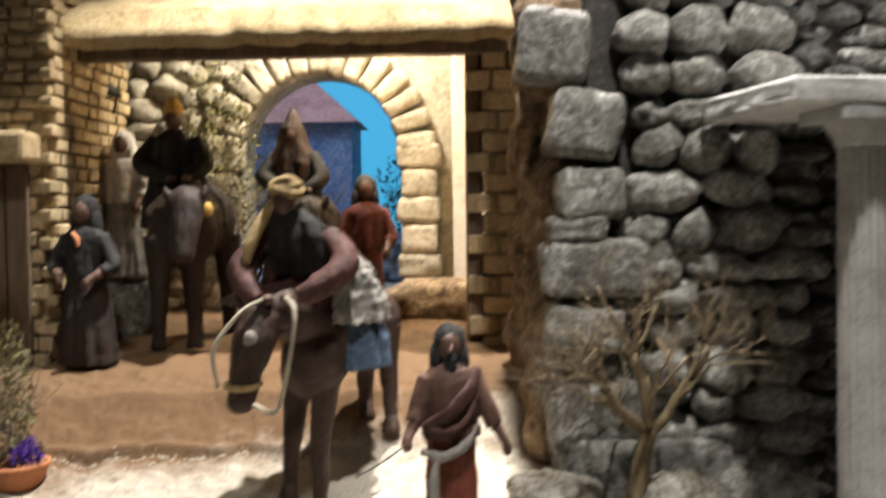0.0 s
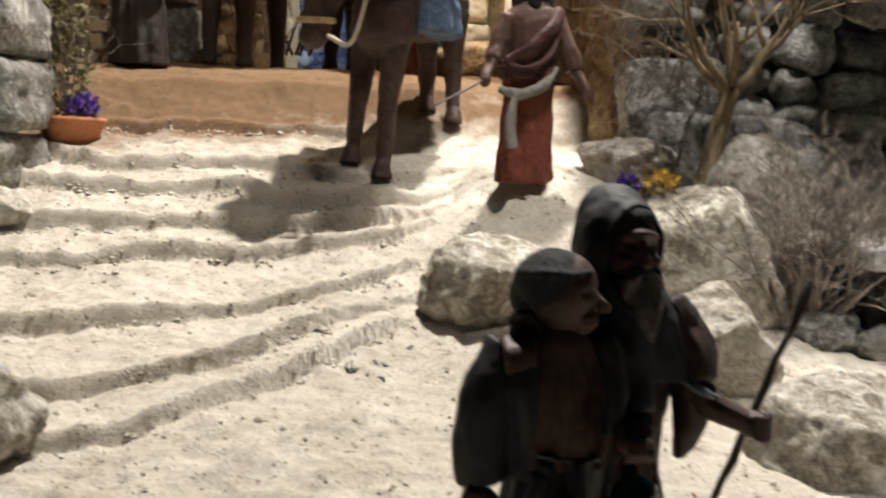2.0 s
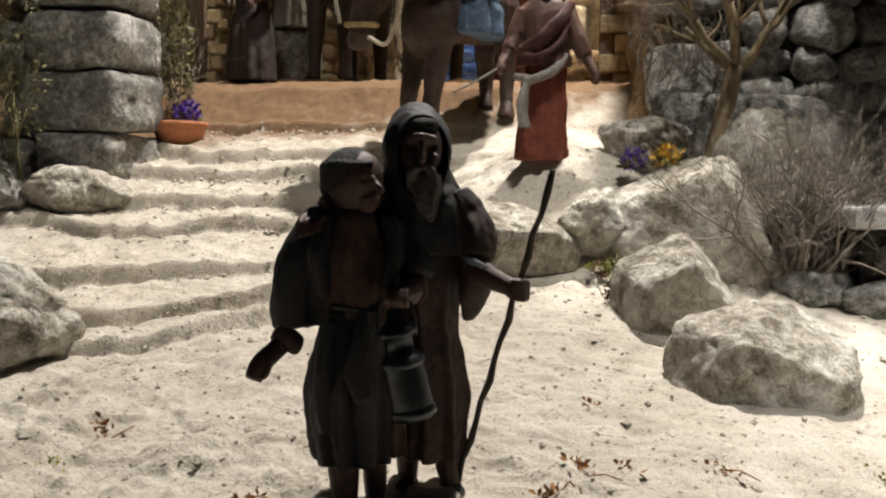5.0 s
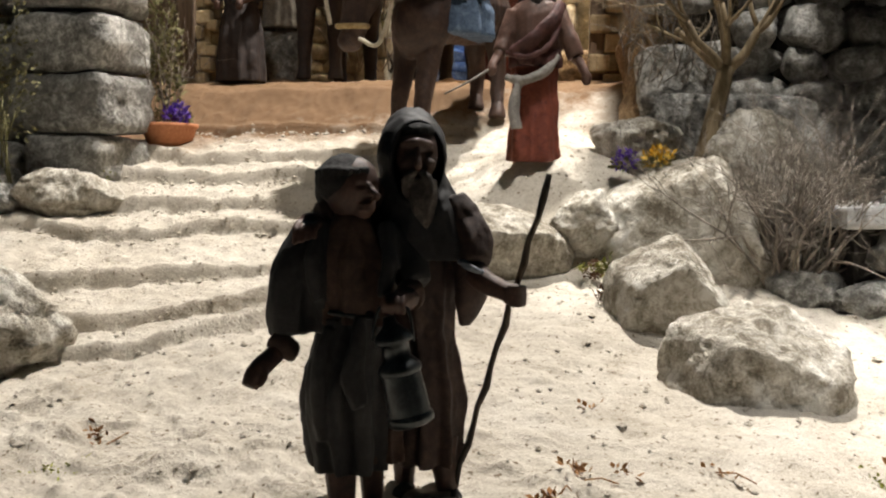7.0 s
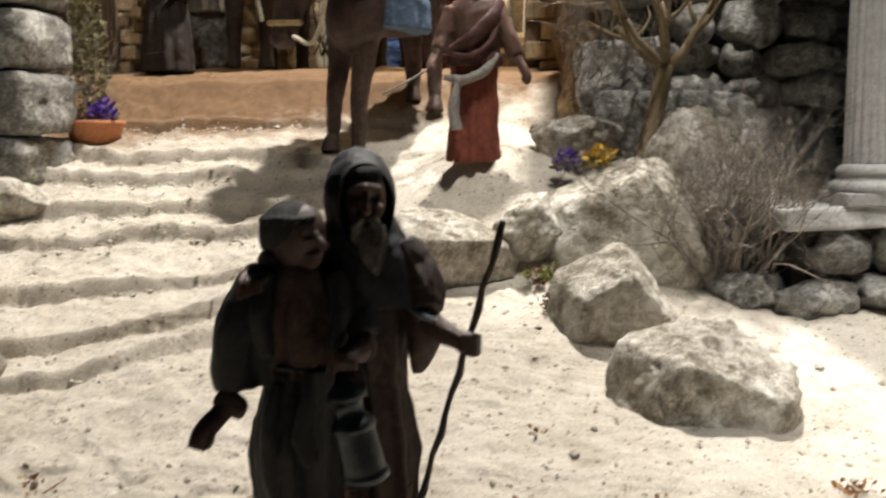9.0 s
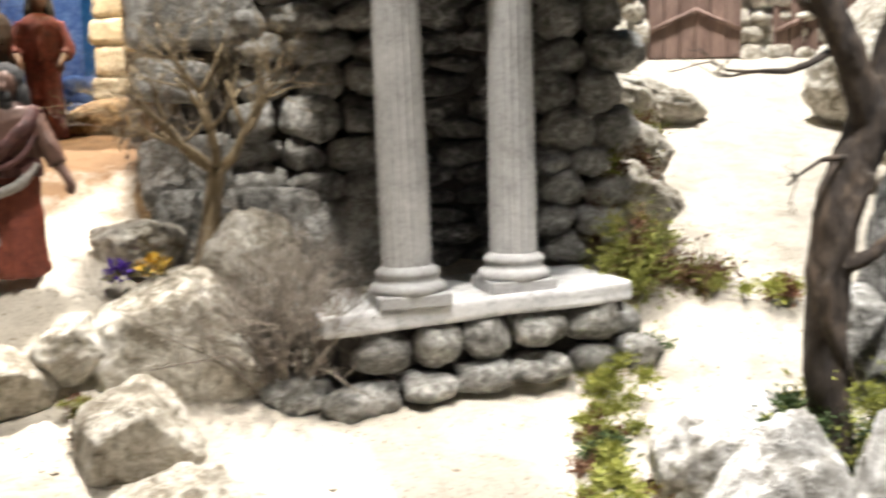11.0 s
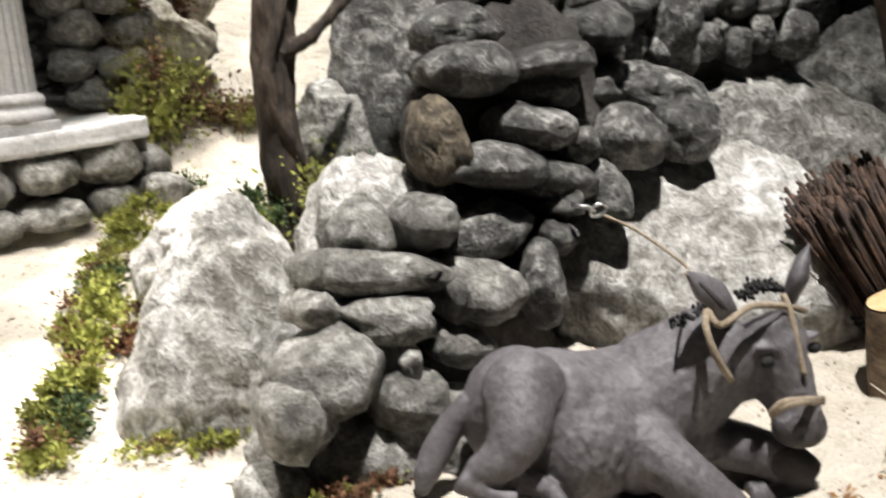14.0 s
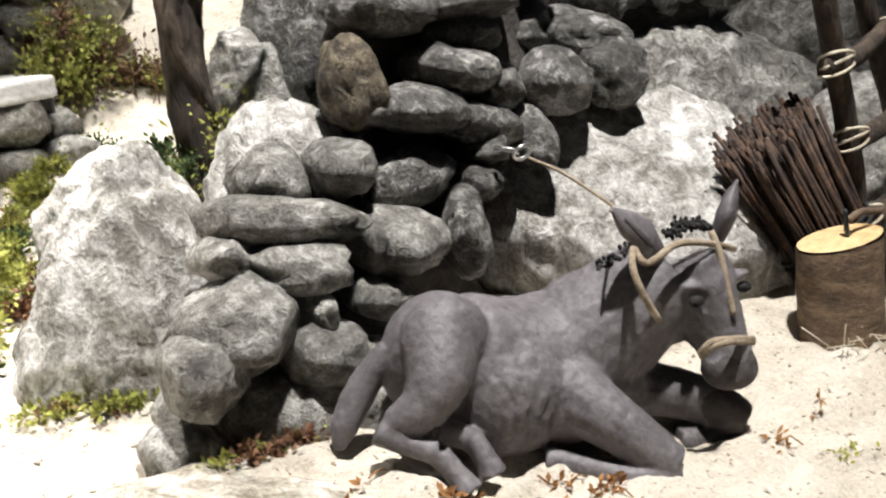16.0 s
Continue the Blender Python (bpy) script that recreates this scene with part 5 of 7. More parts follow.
bm = bmesh.new()
leaves(bm, (0.0, 0, 0.26), (0.09, 0.04, 0.2), 1100, 0.012, rnd)
part("foliage", bm, LEAF, vine)
rnd = random.Random(5)
bare = thing("bare_vine", (-0.40, 1.9, 0.40), "bare dark twining branches in the archway", "shrub")
bm = bmesh.new()
for _ in range(5):
    branchy(bm, (rnd.uniform(-0.02, 0.03), 0, 0), Vector((rnd.gauss(0.15, 0.2), 0, 1)).normalized(), 0.16, 0.0035, 3, rnd, 0.45, (1, 3), 4, 0.72)
part("branch", bm, BARK, bare)

lantern = thing("hanging_lantern", (-0.598, 1.7, 0.74), "black iron lantern hanging under the gate roof", "lantern")
bm = bmesh.new()
tube(bm, [(0, 0, 0.045), (0, 0, 0.13)], 0.0016, 6)
part("chain", bm, BLACKIRON, lantern)
bm = bmesh.new()
tube(bm, [(0, 0, 0.025), (0, 0, 0.048), (0, 0, 0.056)], [0.03, 0.013, 0.004], 8)
part("hood", bm, BLACKIRON, lantern)
for k in range(6):
    a = 1.047 * k
    bm = bmesh.new()
    tube(bm, [(0.022 * math.cos(a), 0.022 * math.sin(a), 0.028), (0.014 * math.cos(a), 0.014 * math.sin(a), -0.005)], 0.0018, 5)
    part("bar", bm, BLACKIRON, lantern)

# ---- clay figurines: each one plain mesh ----


def figurine(bm, mats, label, category="figurine", group="clay figurines"):
    return tagged(link("figurine", bm, mats), label, category, group)


def standing(x, y, z, h, mats, seed, arms=(), turn=0.0, hood=False, hat=False, wide=1.0, folds=9):
    """A robed standing figure of height h; mats: robe, upper garment, skin, hair or hood."""
    bm = bmesh.new()
    k = h / 0.235
    body = bmesh.new()
    robe(body, [(0, 0, 0, 0.036 * wide, 0.03 * wide), (0, 0, 0.03, 0.034 * wide, 0.028 * wide), (0, 0, 0.08, 0.031 * wide, 0.025 * wide), (0, 0, 0.12, 0.028, 0.022), (0, 0, 0.135, 0.026, 0.02)], folds, 0.11, seed)
    add(bm, fuse(body, 0.0022, 1), 0)
    up = bmesh.new()
    robe(up, [(0, 0, 0.118, 0.029, 0.023), (0, 0, 0.15, 0.03, 0.022), (0, 0, 0.175, 0.032, 0.02), (0, 0, 0.186, 0.026, 0.017), (0, 0, 0.195, 0.011, 0.011)], 7, 0.08, seed + 1)
    for s, (ex, ez, hx, hz, hy) in zip((-1, 1), arms or ((-0.04, 0.14, -0.03, 0.115, -0.03), (0.04, 0.14, 0.03, 0.115, -0.03))):
        limb(up, [(s * 0.024, 0, 0.178), (ex, -0.004, ez), (0.6 * ex + 0.4 * hx, hy * 0.5, 0.5 * ez + 0.5 * hz)], [0.012, 0.0115, 0.010], 10)
    add(bm, fuse(up, 0.0022, 1), 1)
    skin = bmesh.new()
    ball(skin, (0, -0.002, 0.212), (0.0135, 0.0155, 0.019))
    tube(skin, [(0, 0, 0.188), (0, 0, 0.203)], 0.0085, 8)
    for s, (ex, ez, hx, hz, hy) in zip((-1, 1), arms or ((-0.04, 0.14, -0.03, 0.115, -0.03), (0.04, 0.14, 0.03, 0.115, -0.03))):
        tube(skin, [(0.6 * ex + 0.4 * hx, hy * 0.5, 0.5 * ez + 0.5 * hz), (hx, hy, hz)], [0.0075, 0.005], 8)
        ball(skin, (hx, hy, hz - 0.004), (0.0065, 0.005, 0.009))
    add(bm, fuse(skin, 0.0016, 1), 2)
    top = bmesh.new()
    if hat:
        ball(top, (0, 0, 0.228), (0.018, 0.018, 0.011))
        ball(top, (0, 0, 0.222), (0.021, 0.021, 0.006))
    else:
        ball(top, (0, 0.0045, 0.217), (0.0195, 0.0178, 0.0215))
        ball(top, (-0.0145, 0.003, 0.198), (0.009, 0.012, 0.02))
        ball(top, (0.0145, 0.003, 0.198), (0.009, 0.012, 0.02))
        if hood:
            robe(top, [(0, 0.002, 0.172, 0.034, 0.022), (0, 0.005, 0.19, 0.022, 0.018), (0, 0.006, 0.215, 0.019, 0.018)], 5, 0.05, seed)
    add(bm, fuse(top, 0.0018, 1), 3)
    bmesh.ops.transform(bm, matrix=pose(x, y, z, 0, 0, turn) @ Matrix.Scale(k, 4), verts=bm.verts)
    return bm


# man in a rust-red robe
bm = standing(0.0, 0.0, 0.0, 0.237, None, 3, ((-0.036, 0.145, -0.05, 0.112, -0.022), (0.04, 0.145, 0.062, 0.102, -0.012)), 0, wide=0.86, folds=8)
sash = bmesh.new()
limb(sash, [(-0.034, -0.017, 0.100), (-0.012, -0.028, 0.095), (0.014, -0.025, 0.107), (0.028, -0.010, 0.127)], [0.005, 0.0065, 0.006, 0.004], 8)
limb(sash, [(-0.016, -0.027, 0.098), (-0.022, -0.035, 0.065), (-0.018, -0.038, 0.037)], [0.005, 0.009, 0.011], 8, flat=0.5)
add(bm, fuse(sash, 0.002, 1), 4)
belt = bmesh.new()
limb(belt, [(-0.036, -0.013, 0.130), (-0.006, -0.029, 0.123), (0.019, -0.023, 0.140), (0.026, -0.007, 0.170), (0.010, -0.005, 0.193)], [0.003, 0.0035, 0.004, 0.006, 0.006], 8)
add(bm, fuse(belt, 0.002, 1), 5)
for p in ((0, -0.0145, 0.2), (0, -0.0135, 0.193)):
    ball(bm, p, (0.0075, 0.0055, 0.009), mat=3)
limb(bm, [(0.0, -0.0165, 0.2165), (0.0, -0.0205, 0.2105), (0.0, -0.018, 0.208)], [0.0016, 0.0024, 0.0018], 8, 2)
drape = bmesh.new()
limb(drape, [(0.03, -0.004, 0.188), (0.02, -0.019, 0.165), (-0.004, -0.025, 0.142), (-0.026, -0.018, 0.128)], [0.008, 0.0105, 0.0095, 0.007], 10, 0, 6, 0.6)
robe(drape, [(0, 0, 0.112, 0.031, 0.026), (0, 0, 0.122, 0.0325, 0.027), (0, 0, 0.134, 0.0305, 0.0245)], 8, 0.14, 7)
add(bm, fuse(drape, 0.0018, 1), 5)
limb(bm, [(-0.047, -0.024, 0.112), (-0.075, -0.03, 0.094), (-0.105, -0.034, 0.078)], [0.0016, 0.0014, 0.0011], 6, 4)
bmesh.ops.transform(bm, matrix=pose(0.012, 1.07, 0.209, 0, 0, 6) @ Matrix.Scale(0.955, 4), verts=bm.verts)
figurine(bm, [REDCLOTH, SKIN, SKIN, HAIR, GREYSASH, MAROON], "long-haired bearded clay man in a rust-red robe with a grey sash")

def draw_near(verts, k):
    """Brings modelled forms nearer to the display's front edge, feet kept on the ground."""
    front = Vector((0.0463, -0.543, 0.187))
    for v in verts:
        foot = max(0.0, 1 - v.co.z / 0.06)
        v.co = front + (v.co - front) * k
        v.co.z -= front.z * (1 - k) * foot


# two walkers: a hooded monk with a staff, his arm round a boy who carries a lantern
bm = bmesh.new()
# the monk's robe, its sleeve and the arm laid over the boy's shoulder
b = bmesh.new()
robe(b, [(0.046, 0.036, 0.024, 0.022, 0.02), (0.0465, 0.036, 0.04, 0.0215, 0.02), (0.046, 0.036, 0.06, 0.0225, 0.02), (0.042, 0.035, 0.1, 0.0195, 0.019), (0.039, 0.034, 0.14, 0.025, 0.021), (0.037, 0.033, 0.172, 0.025, 0.019), (0.036, 0.032, 0.188, 0.013, 0.012)], 10, 0.2, 5)
limb(b, [(0.056, 0.03, 0.176), (0.068, 0.024, 0.156), (0.0715, 0.016, 0.141)], [0.013, 0.0145, 0.0115], 12)
limb(b, [(0.069, 0.019, 0.142), (0.0705, 0.018, 0.122), (0.0675, 0.02, 0.105)], [0.0105, 0.0105, 0.0035], 12, 0, 6, 0.7)
limb(b, [(0.02, 0.032, 0.178), (-0.002, 0.022, 0.174), (-0.0155, 0.01, 0.167)], [0.013, 0.0115, 0.0085], 10)
add(bm, fuse(b, 0.0016, 1), 7)
# cape and hood, hollowed round the face
b = bmesh.new()
robe(b, [(0.0425, 0.031, 0.143, 0.0345, 0.027), (0.0415, 0.031, 0.156, 0.033, 0.0255), (0.039, 0.031, 0.172, 0.0275, 0.023), (0.0365, 0.032, 0.186, 0.0215, 0.019), (0.035, 0.033, 0.198, 0.0165, 0.016)], 7, 0.13, 2)
ball(b, (0.0345, 0.034, 0.2045), (0.0212, 0.0205, 0.0255), (0, 4, 0), 0, 3)
ball(b, (0.0335, 0.04, 0.217), (0.0165, 0.017, 0.0155), (0, 0, 0), 0, 3)
h = fuse(b, 0.0014, 1)
for v in h.verts:
    q = math.hypot((v.co.x - 0.0385) / 0.0152, (v.co.z - 0.2) / 0.0235)
    if q < 1.12 and v.co.y < 0.034 and v.co.z > 0.172:
        v.co.y += 0.02 * (1 - smoothstep(0.72, 1.0, q)) - 0.0022 * math.exp(-((q - 1.03) / 0.07) ** 2)
add(bm, h, 1)
# his face: brow, sunken eyes, nose and cheeks
b = bmesh.new()
ball(b, (0.0378, 0.0245, 0.204), (0.0122, 0.0125, 0.018), (0, 4, 0), 0, 3)
limb(b, [(0.0288, 0.0155, 0.2092), (0.038, 0.0118, 0.2112), (0.047, 0.0155, 0.2096)], [0.0016, 0.0022, 0.0016], 8)
limb(b, [(0.0386, 0.0125, 0.2088), (0.039, 0.0085, 0.2025), (0.0392, 0.0072, 0.1985), (0.039, 0.0105, 0.1965)], [0.0013, 0.0017, 0.0025, 0.0018], 8)
for s in (-1, 1):
    ball(b, (0.0386 + s * 0.0068, 0.0142, 0.1985), (0.0038, 0.003, 0.0036))
h = fuse(b, 0.0009, 1, 0.0004)
for v in h.verts:
    for s in (-1, 1):
        q = math.hypot((v.co.x - 0.0388 - s * 0.0052) / 0.0036, (v.co.z - 0.2058) / 0.0024)
        if q < 1 and v.co.y < 0.022:
            v.co.y += 0.0024 * (1 - q * q)
add(bm, h, 2)
# hair under the hood, long grey-brown beard in strands
b = bmesh.new()
ball(b, (0.0375, 0.0235, 0.2175), (0.0118, 0.009, 0.0058))
add(bm, fuse(b, 0.0014, 1), 3)
b = bmesh.new()
robe(b, [(0.0425, 0.014, 0.154, 0.0028, 0.0025), (0.042, 0.0125, 0.165, 0.0066, 0.005), (0.0408, 0.0125, 0.178, 0.0092, 0.0072), (0.0395, 0.0165, 0.19, 0.0108, 0.0075)], 7, 0.3, 8)
for s in (-1, 1):
    limb(b, [(0.0392 + s * 0.001, 0.0095, 0.1942), (0.0392 + s * 0.006, 0.0092, 0.1905), (0.0395 + s * 0.0085, 0.0115, 0.182)], [0.0021, 0.0026, 0.0016], 8)
for k in range(7):
    x = 0.0345 + 0.0022 * k
    limb(b, [(x, 0.0085, 0.184), (0.5 * x + 0.0207, 0.0075, 0.17), (0.3 * x + 0.03, 0.0105, 0.156 - 0.002 * (k % 3))], [0.0013, 0.0017, 0.0006], 6)
add(bm, fuse(b, 0.001, 1, 0.0007), 8)
# forearm and fist round the staff, fingers on the boy's shoulder, legs and shoes
b = bmesh.new()
limb(b, [(0.0725, 0.014, 0.1375), (0.078, 0.009, 0.1325), (0.0875, 0.003, 0.1285), (0.0925, 0.001, 0.127)], [0.0078, 0.0072, 0.0056, 0.005], 10)
ball(b, (0.0945, 0.001, 0.1262), (0.0078, 0.0062, 0.0066))
for k in range(4):
    limb(b, [(0.0905 + 0.0004 * k, -0.004, 0.1312 - 0.0031 * k), (0.0965 + 0.0002 * k, -0.0062, 0.1308 - 0.0031 * k), (0.1008, -0.001, 0.1302 - 0.003 * k)], [0.0018, 0.002, 0.0017], 7)
ball(b, (-0.0195, 0.004, 0.164), (0.0082, 0.0085, 0.0055), (20, 15, 0))
for k in range(4):
    limb(b, [(-0.0262 + k * 0.0036, 0.0, 0.1645), (-0.0275 + k * 0.0037, -0.0092, 0.1615 + 0.0004 * k), (-0.0275 + k * 0.0037, -0.0125, 0.1525 + 0.001 * k)], [0.0021, 0.0021, 0.0015], 7)
limb(b, [(0.057, 0.031, 0.04), (0.0572, 0.032, 0.026), (0.0605, 0.031, 0.006)], [0.0095, 0.0085, 0.006], 10)
limb(b, [(0.033, 0.045, 0.04), (0.033, 0.046, 0.006)], [0.009, 0.006], 10)
add(bm, fuse(b, 0.001, 1, 0.0005), 2)
for x, y in ((0.0625, 0.022), (0.0335, 0.038)):
    b = bmesh.new()
    ball(b, (x, y, 0.0045), (0.0068, 0.0135, 0.0055), (0, 0, -12))
    ball(b, (x - 0.002, y + 0.009, 0.007), (0.006, 0.006, 0.007))
    add(bm, fuse(b, 0.0014, 1), 0)
# pale rolled cuff of the staff arm
tube(bm, [(0.0722 + 0.0098 * math.cos(a) * 0.9, 0.0145 + 0.0098 * math.sin(a), 0.1395 - 0.0042 * math.cos(a)) for a in [6.2832 * k / 20 for k in range(21)]], [0.0021 + 0.0004 * math.sin(5 * k) for k in range(21)], 8, 9)
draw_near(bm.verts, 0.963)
monk_verts = len(bm.verts)
# the boy: skirt with deep folds, bloused cloak open over a brown tunic
b = bmesh.new()
robe(b, [(0.0035, 0.0, 0.026, 0.0195, 0.0175), (0.002, 0.0, 0.04, 0.0225, 0.02), (0.0005, 0.0, 0.06, 0.0235, 0.0205), (0.0005, 0.0, 0.082, 0.0228, 0.0195), (0.004, 0.0, 0.104, 0.0205, 0.0175), (0.006, 0.0, 0.117, 0.0195, 0.0165)], 8, 0.26, 11)
limb(b, [(0.0095, -0.0175, 0.114), (0.0085, -0.0225, 0.1), (0.0062, -0.0245, 0.082), (0.011, -0.0235, 0.066)], [0.0045, 0.006, 0.0075, 0.0055], 10, 0, 6, 0.55)
limb(b, [(-0.008, -0.0165, 0.108), (-0.0125, -0.0195, 0.08), (-0.01, -0.018, 0.045)], [0.003, 0.0048, 0.003], 8)
limb(b, [(0.002, -0.0175, 0.1), (-0.003, -0.021, 0.07), (-0.001, -0.0185, 0.038)], [0.002, 0.0042, 0.003], 8)
add(bm, fuse(b, 0.0015, 1), 1)
b = bmesh.new()
robe(b, [(-0.004, 0.006, 0.103, 0.0255, 0.019), (-0.005, 0.006, 0.122, 0.031, 0.0215), (-0.003, 0.006, 0.14, 0.0305, 0.021), (0.0, 0.006, 0.158, 0.0245, 0.0165), (0.001, 0.006, 0.171, 0.0135, 0.012)], 8, 0.18, 4)
limb(b, [(-0.0185, 0.001, 0.159), (-0.029, -0.003, 0.138), (-0.032, -0.005, 0.118), (-0.0315, -0.008, 0.1015)], [0.0115, 0.0125, 0.0125, 0.0105], 12)
limb(b, [(-0.024, 0.0, 0.15), (-0.0345, -0.003, 0.136), (-0.036, -0.003, 0.126)], [0.009, 0.0085, 0.004], 10)
limb(b, [(0.022, 0.003, 0.1595), (0.034, 0.0, 0.146), (0.0385, -0.007, 0.131)], [0.0115, 0.012, 0.0098], 12)
limb(b, [(0.022, -0.006, 0.165), (0.0245, -0.0145, 0.145), (0.021, -0.0165, 0.125)], [0.005, 0.0055, 0.004], 8)
limb(b, [(-0.014, -0.006, 0.165), (-0.0165, -0.0145, 0.145), (-0.0135, -0.0165, 0.122)], [0.005, 0.0055, 0.004], 8)
h = fuse(b, 0.0015, 1)
for v in h.verts:
    q = abs(v.co.x - 0.005) / (0.013 + 0.05 * max(0.0, 0.165 - v.co.z))
    if q < 1 and v.co.y < 0 and v.co.z > 0.112:
        v.co.y += 0.012 * (1 - q ** 4)
add(bm, h, 1)
b = bmesh.new()
robe(b, [(0.005, -0.0035, 0.108, 0.0195, 0.0135), (0.0055, -0.004, 0.125, 0.0205, 0.0145), (0.0055, -0.004, 0.145, 0.0195, 0.0135), (0.003, -0.002, 0.163, 0.0135, 0.0105), (0.002, 0.0, 0.1715, 0.009, 0.008)], 7, 0.2, 6)
limb(b, [(0.0375, -0.009, 0.1285), (0.036, -0.0165, 0.1245)], [0.0088, 0.0082], 10)
limb(b, [(-0.0395, -0.0125, 0.1), (-0.033, -0.015, 0.0965), (-0.0265, -0.0125, 0.0925)], [0.0058, 0.0068, 0.0058], 10)
robe(b, [(0.0205, 0.004, 0.03, 0.0135, 0.012), (0.0215, 0.004, 0.062, 0.0125, 0.012), (0.016, 0.003, 0.085, 0.01, 0.01)], 7, 0.25, 9)
add(bm, fuse(b, 0.0014, 1), 4)
# his head: turned face, nose, lips, chin and ear
b = bmesh.new()
ball(b, (0.0025, -0.001, 0.184), (0.0152, 0.0155, 0.0182), (0, 10, 0), 0, 3)
ball(b, (0.0098, -0.008, 0.1745), (0.0068, 0.0065, 0.0075))
limb(b, [(0.0128, -0.0128, 0.1868), (0.0162, -0.0148, 0.1822), (0.0176, -0.0148, 0.1798), (0.0155, -0.0128, 0.1786)], [0.0012, 0.0017, 0.0021, 0.0014], 8)
for dz in (0.1752, 0.1728):
    limb(b, [(0.0075, -0.0145, dz), (0.0122, -0.0142, dz), (0.0158, -0.0112, dz)], [0.0008, 0.0013, 0.0008], 6)
ball(b, (-0.0118, -0.004, 0.181), (0.0022, 0.0036, 0.0045))
tube(b, [(0.0, 0.002, 0.16), (0.002, 0.0, 0.175)], 0.0078, 10)
limb(b, [(-0.034, -0.013, 0.0955), (-0.041, -0.022, 0.0885), (-0.0455, -0.0275, 0.0835), (-0.0482, -0.0305, 0.0765)], [0.0056, 0.0058, 0.0058, 0.0048], 10)
limb(b, [(-0.0405, -0.0255, 0.0885), (-0.0402, -0.031, 0.082), (-0.0425, -0.033, 0.0775)], [0.0022, 0.0022, 0.0015], 7)
limb(b, [(0.036, -0.0165, 0.125), (0.0325, -0.025, 0.1248), (0.029, -0.0292, 0.124)], [0.0068, 0.0062, 0.0056], 10)
ball(b, (0.0288, -0.0295, 0.1238), (0.0075, 0.006, 0.0062))
for k in range(4):
    limb(b, [(0.0238 + 0.0034 * k, -0.034, 0.1285), (0.0235 + 0.0034 * k, -0.0368, 0.1225), (0.024 + 0.0034 * k, -0.0325, 0.1185)], [0.0017, 0.0019, 0.0014], 7)
for x, y, r in ((-0.0015, -0.002, 0.0098), (0.015, 0.0085, 0.0078)):
    limb(b, [(x, y, 0.05), (x, y - 0.001, 0.028), (x + 0.001, y, 0.004)], [r * 1.1, r, r * 0.75], 10)
    ball(b, (x + 0.001, y - 0.008, 0.0035), (0.0068, 0.0125, 0.005))
h = fuse(b, 0.001, 1, 0.0004)
for v in h.verts:
    for x, y in ((0.0085, -0.0138), (0.0162, -0.0108)):
        q = math.hypot((v.co.x - x) / 0.0032, (v.co.z - 0.1858) / 0.0022)
        if q < 1 and v.co.y < -0.004:
            v.co.y += 0.0018 * (1 - q * q)
add(bm, h, 2)
# short hair with a combed fringe
b = bmesh.new()
ball(b, (-0.0012, 0.0016, 0.188), (0.0176, 0.0178, 0.0156), (0, -10, 0), 0, 3)
ball(b, (-0.0085, 0.0055, 0.182), (0.0105, 0.0125, 0.0125), (0, 0, 0), 0, 3)
for k in range(9):
    a = radians(175 + 17 * k)
    limb(b, [(-0.001 + 0.0145 * math.cos(a), 0.001 + 0.0145 * math.sin(a), 0.1945), (0.0 + 0.0168 * math.cos(a + 0.12), 0.0005 + 0.0168 * math.sin(a + 0.12), 0.1915 + 0.0003 * k)], [0.0022, 0.0026], 7)
add(bm, fuse(b, 0.0011, 1, 0.0009), 3)
# belt with its loose end, lantern, staff
tube(bm, [(0.0055 + 0.0205 * math.cos(a), 0.0 + 0.0175 * math.sin(a), 0.1145 + 0.001 * math.sin(2 * a)) for a in [6.2832 * k / 28 for k in range(29)]], 0.0014, 7, 5)
tilt = pose(0.0287, -0.0315, 0.105, 0, -13.3, 0)
for prof in ([(0.0005, 0.0125), (0.003, 0.012), (0.004, 0.008), (0.0055, 0.006), (0.0095, 0.0025), (0.0104, 0.0), (0.0102, -0.002), (0.0076, -0.003), (0.0074, -0.0105), (0.0105, -0.0135), (0.0118, -0.0155), (0.012, -0.0175), (0.0112, -0.019)], [(0.0108, -0.018), (0.0112, -0.03), (0.0116, -0.042)], [(0.0112, -0.0405), (0.0126, -0.0425), (0.0126, -0.046), (0.0105, -0.0475), (0.0005, -0.0475)]):
    rings = [[bm.verts.new(tilt @ Vector((q * math.cos(6.2832 * k / 28), q * math.sin(6.2832 * k / 28), h0))) for k in range(28)] for q, h0 in prof]
    for p, q in zip(rings, rings[1:]):
        for k in range(28):
            bm.faces.new((p[k], p[(k + 1) % 28], q[(k + 1) % 28], q[k])).material_index = 5
tube(bm, [(0.0284 + 0.0108 * math.cos(a), -0.031, 0.1035 + 0.0185 * min(1.0, 1.35 * math.sin(a))) for a in [math.pi * k / 16 for k in range(17)]], 0.0009, 6, 5)
bm.verts.ensure_lookup_table()
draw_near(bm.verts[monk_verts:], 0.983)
pts = [Vector((0.0605, 0.0105, 0.002)).lerp(Vector((0.1102, -0.026, 0.1939)), k / 16) + Vector((0.0009 * math.sin(k * 2.3), 0, 0)) for k in range(17)]
tube(bm, pts, [0.0017 + 0.0006 * (k % 3 == 0) for k in range(17)], 7, 6)
bmesh.ops.transform(bm, matrix=pose(0, 0.46, 0, 0, 0, 13.3), verts=bm.verts)
figurine(bm, [BLACKCLOTH, GREYCLOTH, SHADEDSKIN, HAIR, BROWNCLOTH, PEWTER, BARK, HOODCLOTH, BEARD, CUFFCLOTH], "dark clay monk with a staff embracing a boy carrying a lantern")


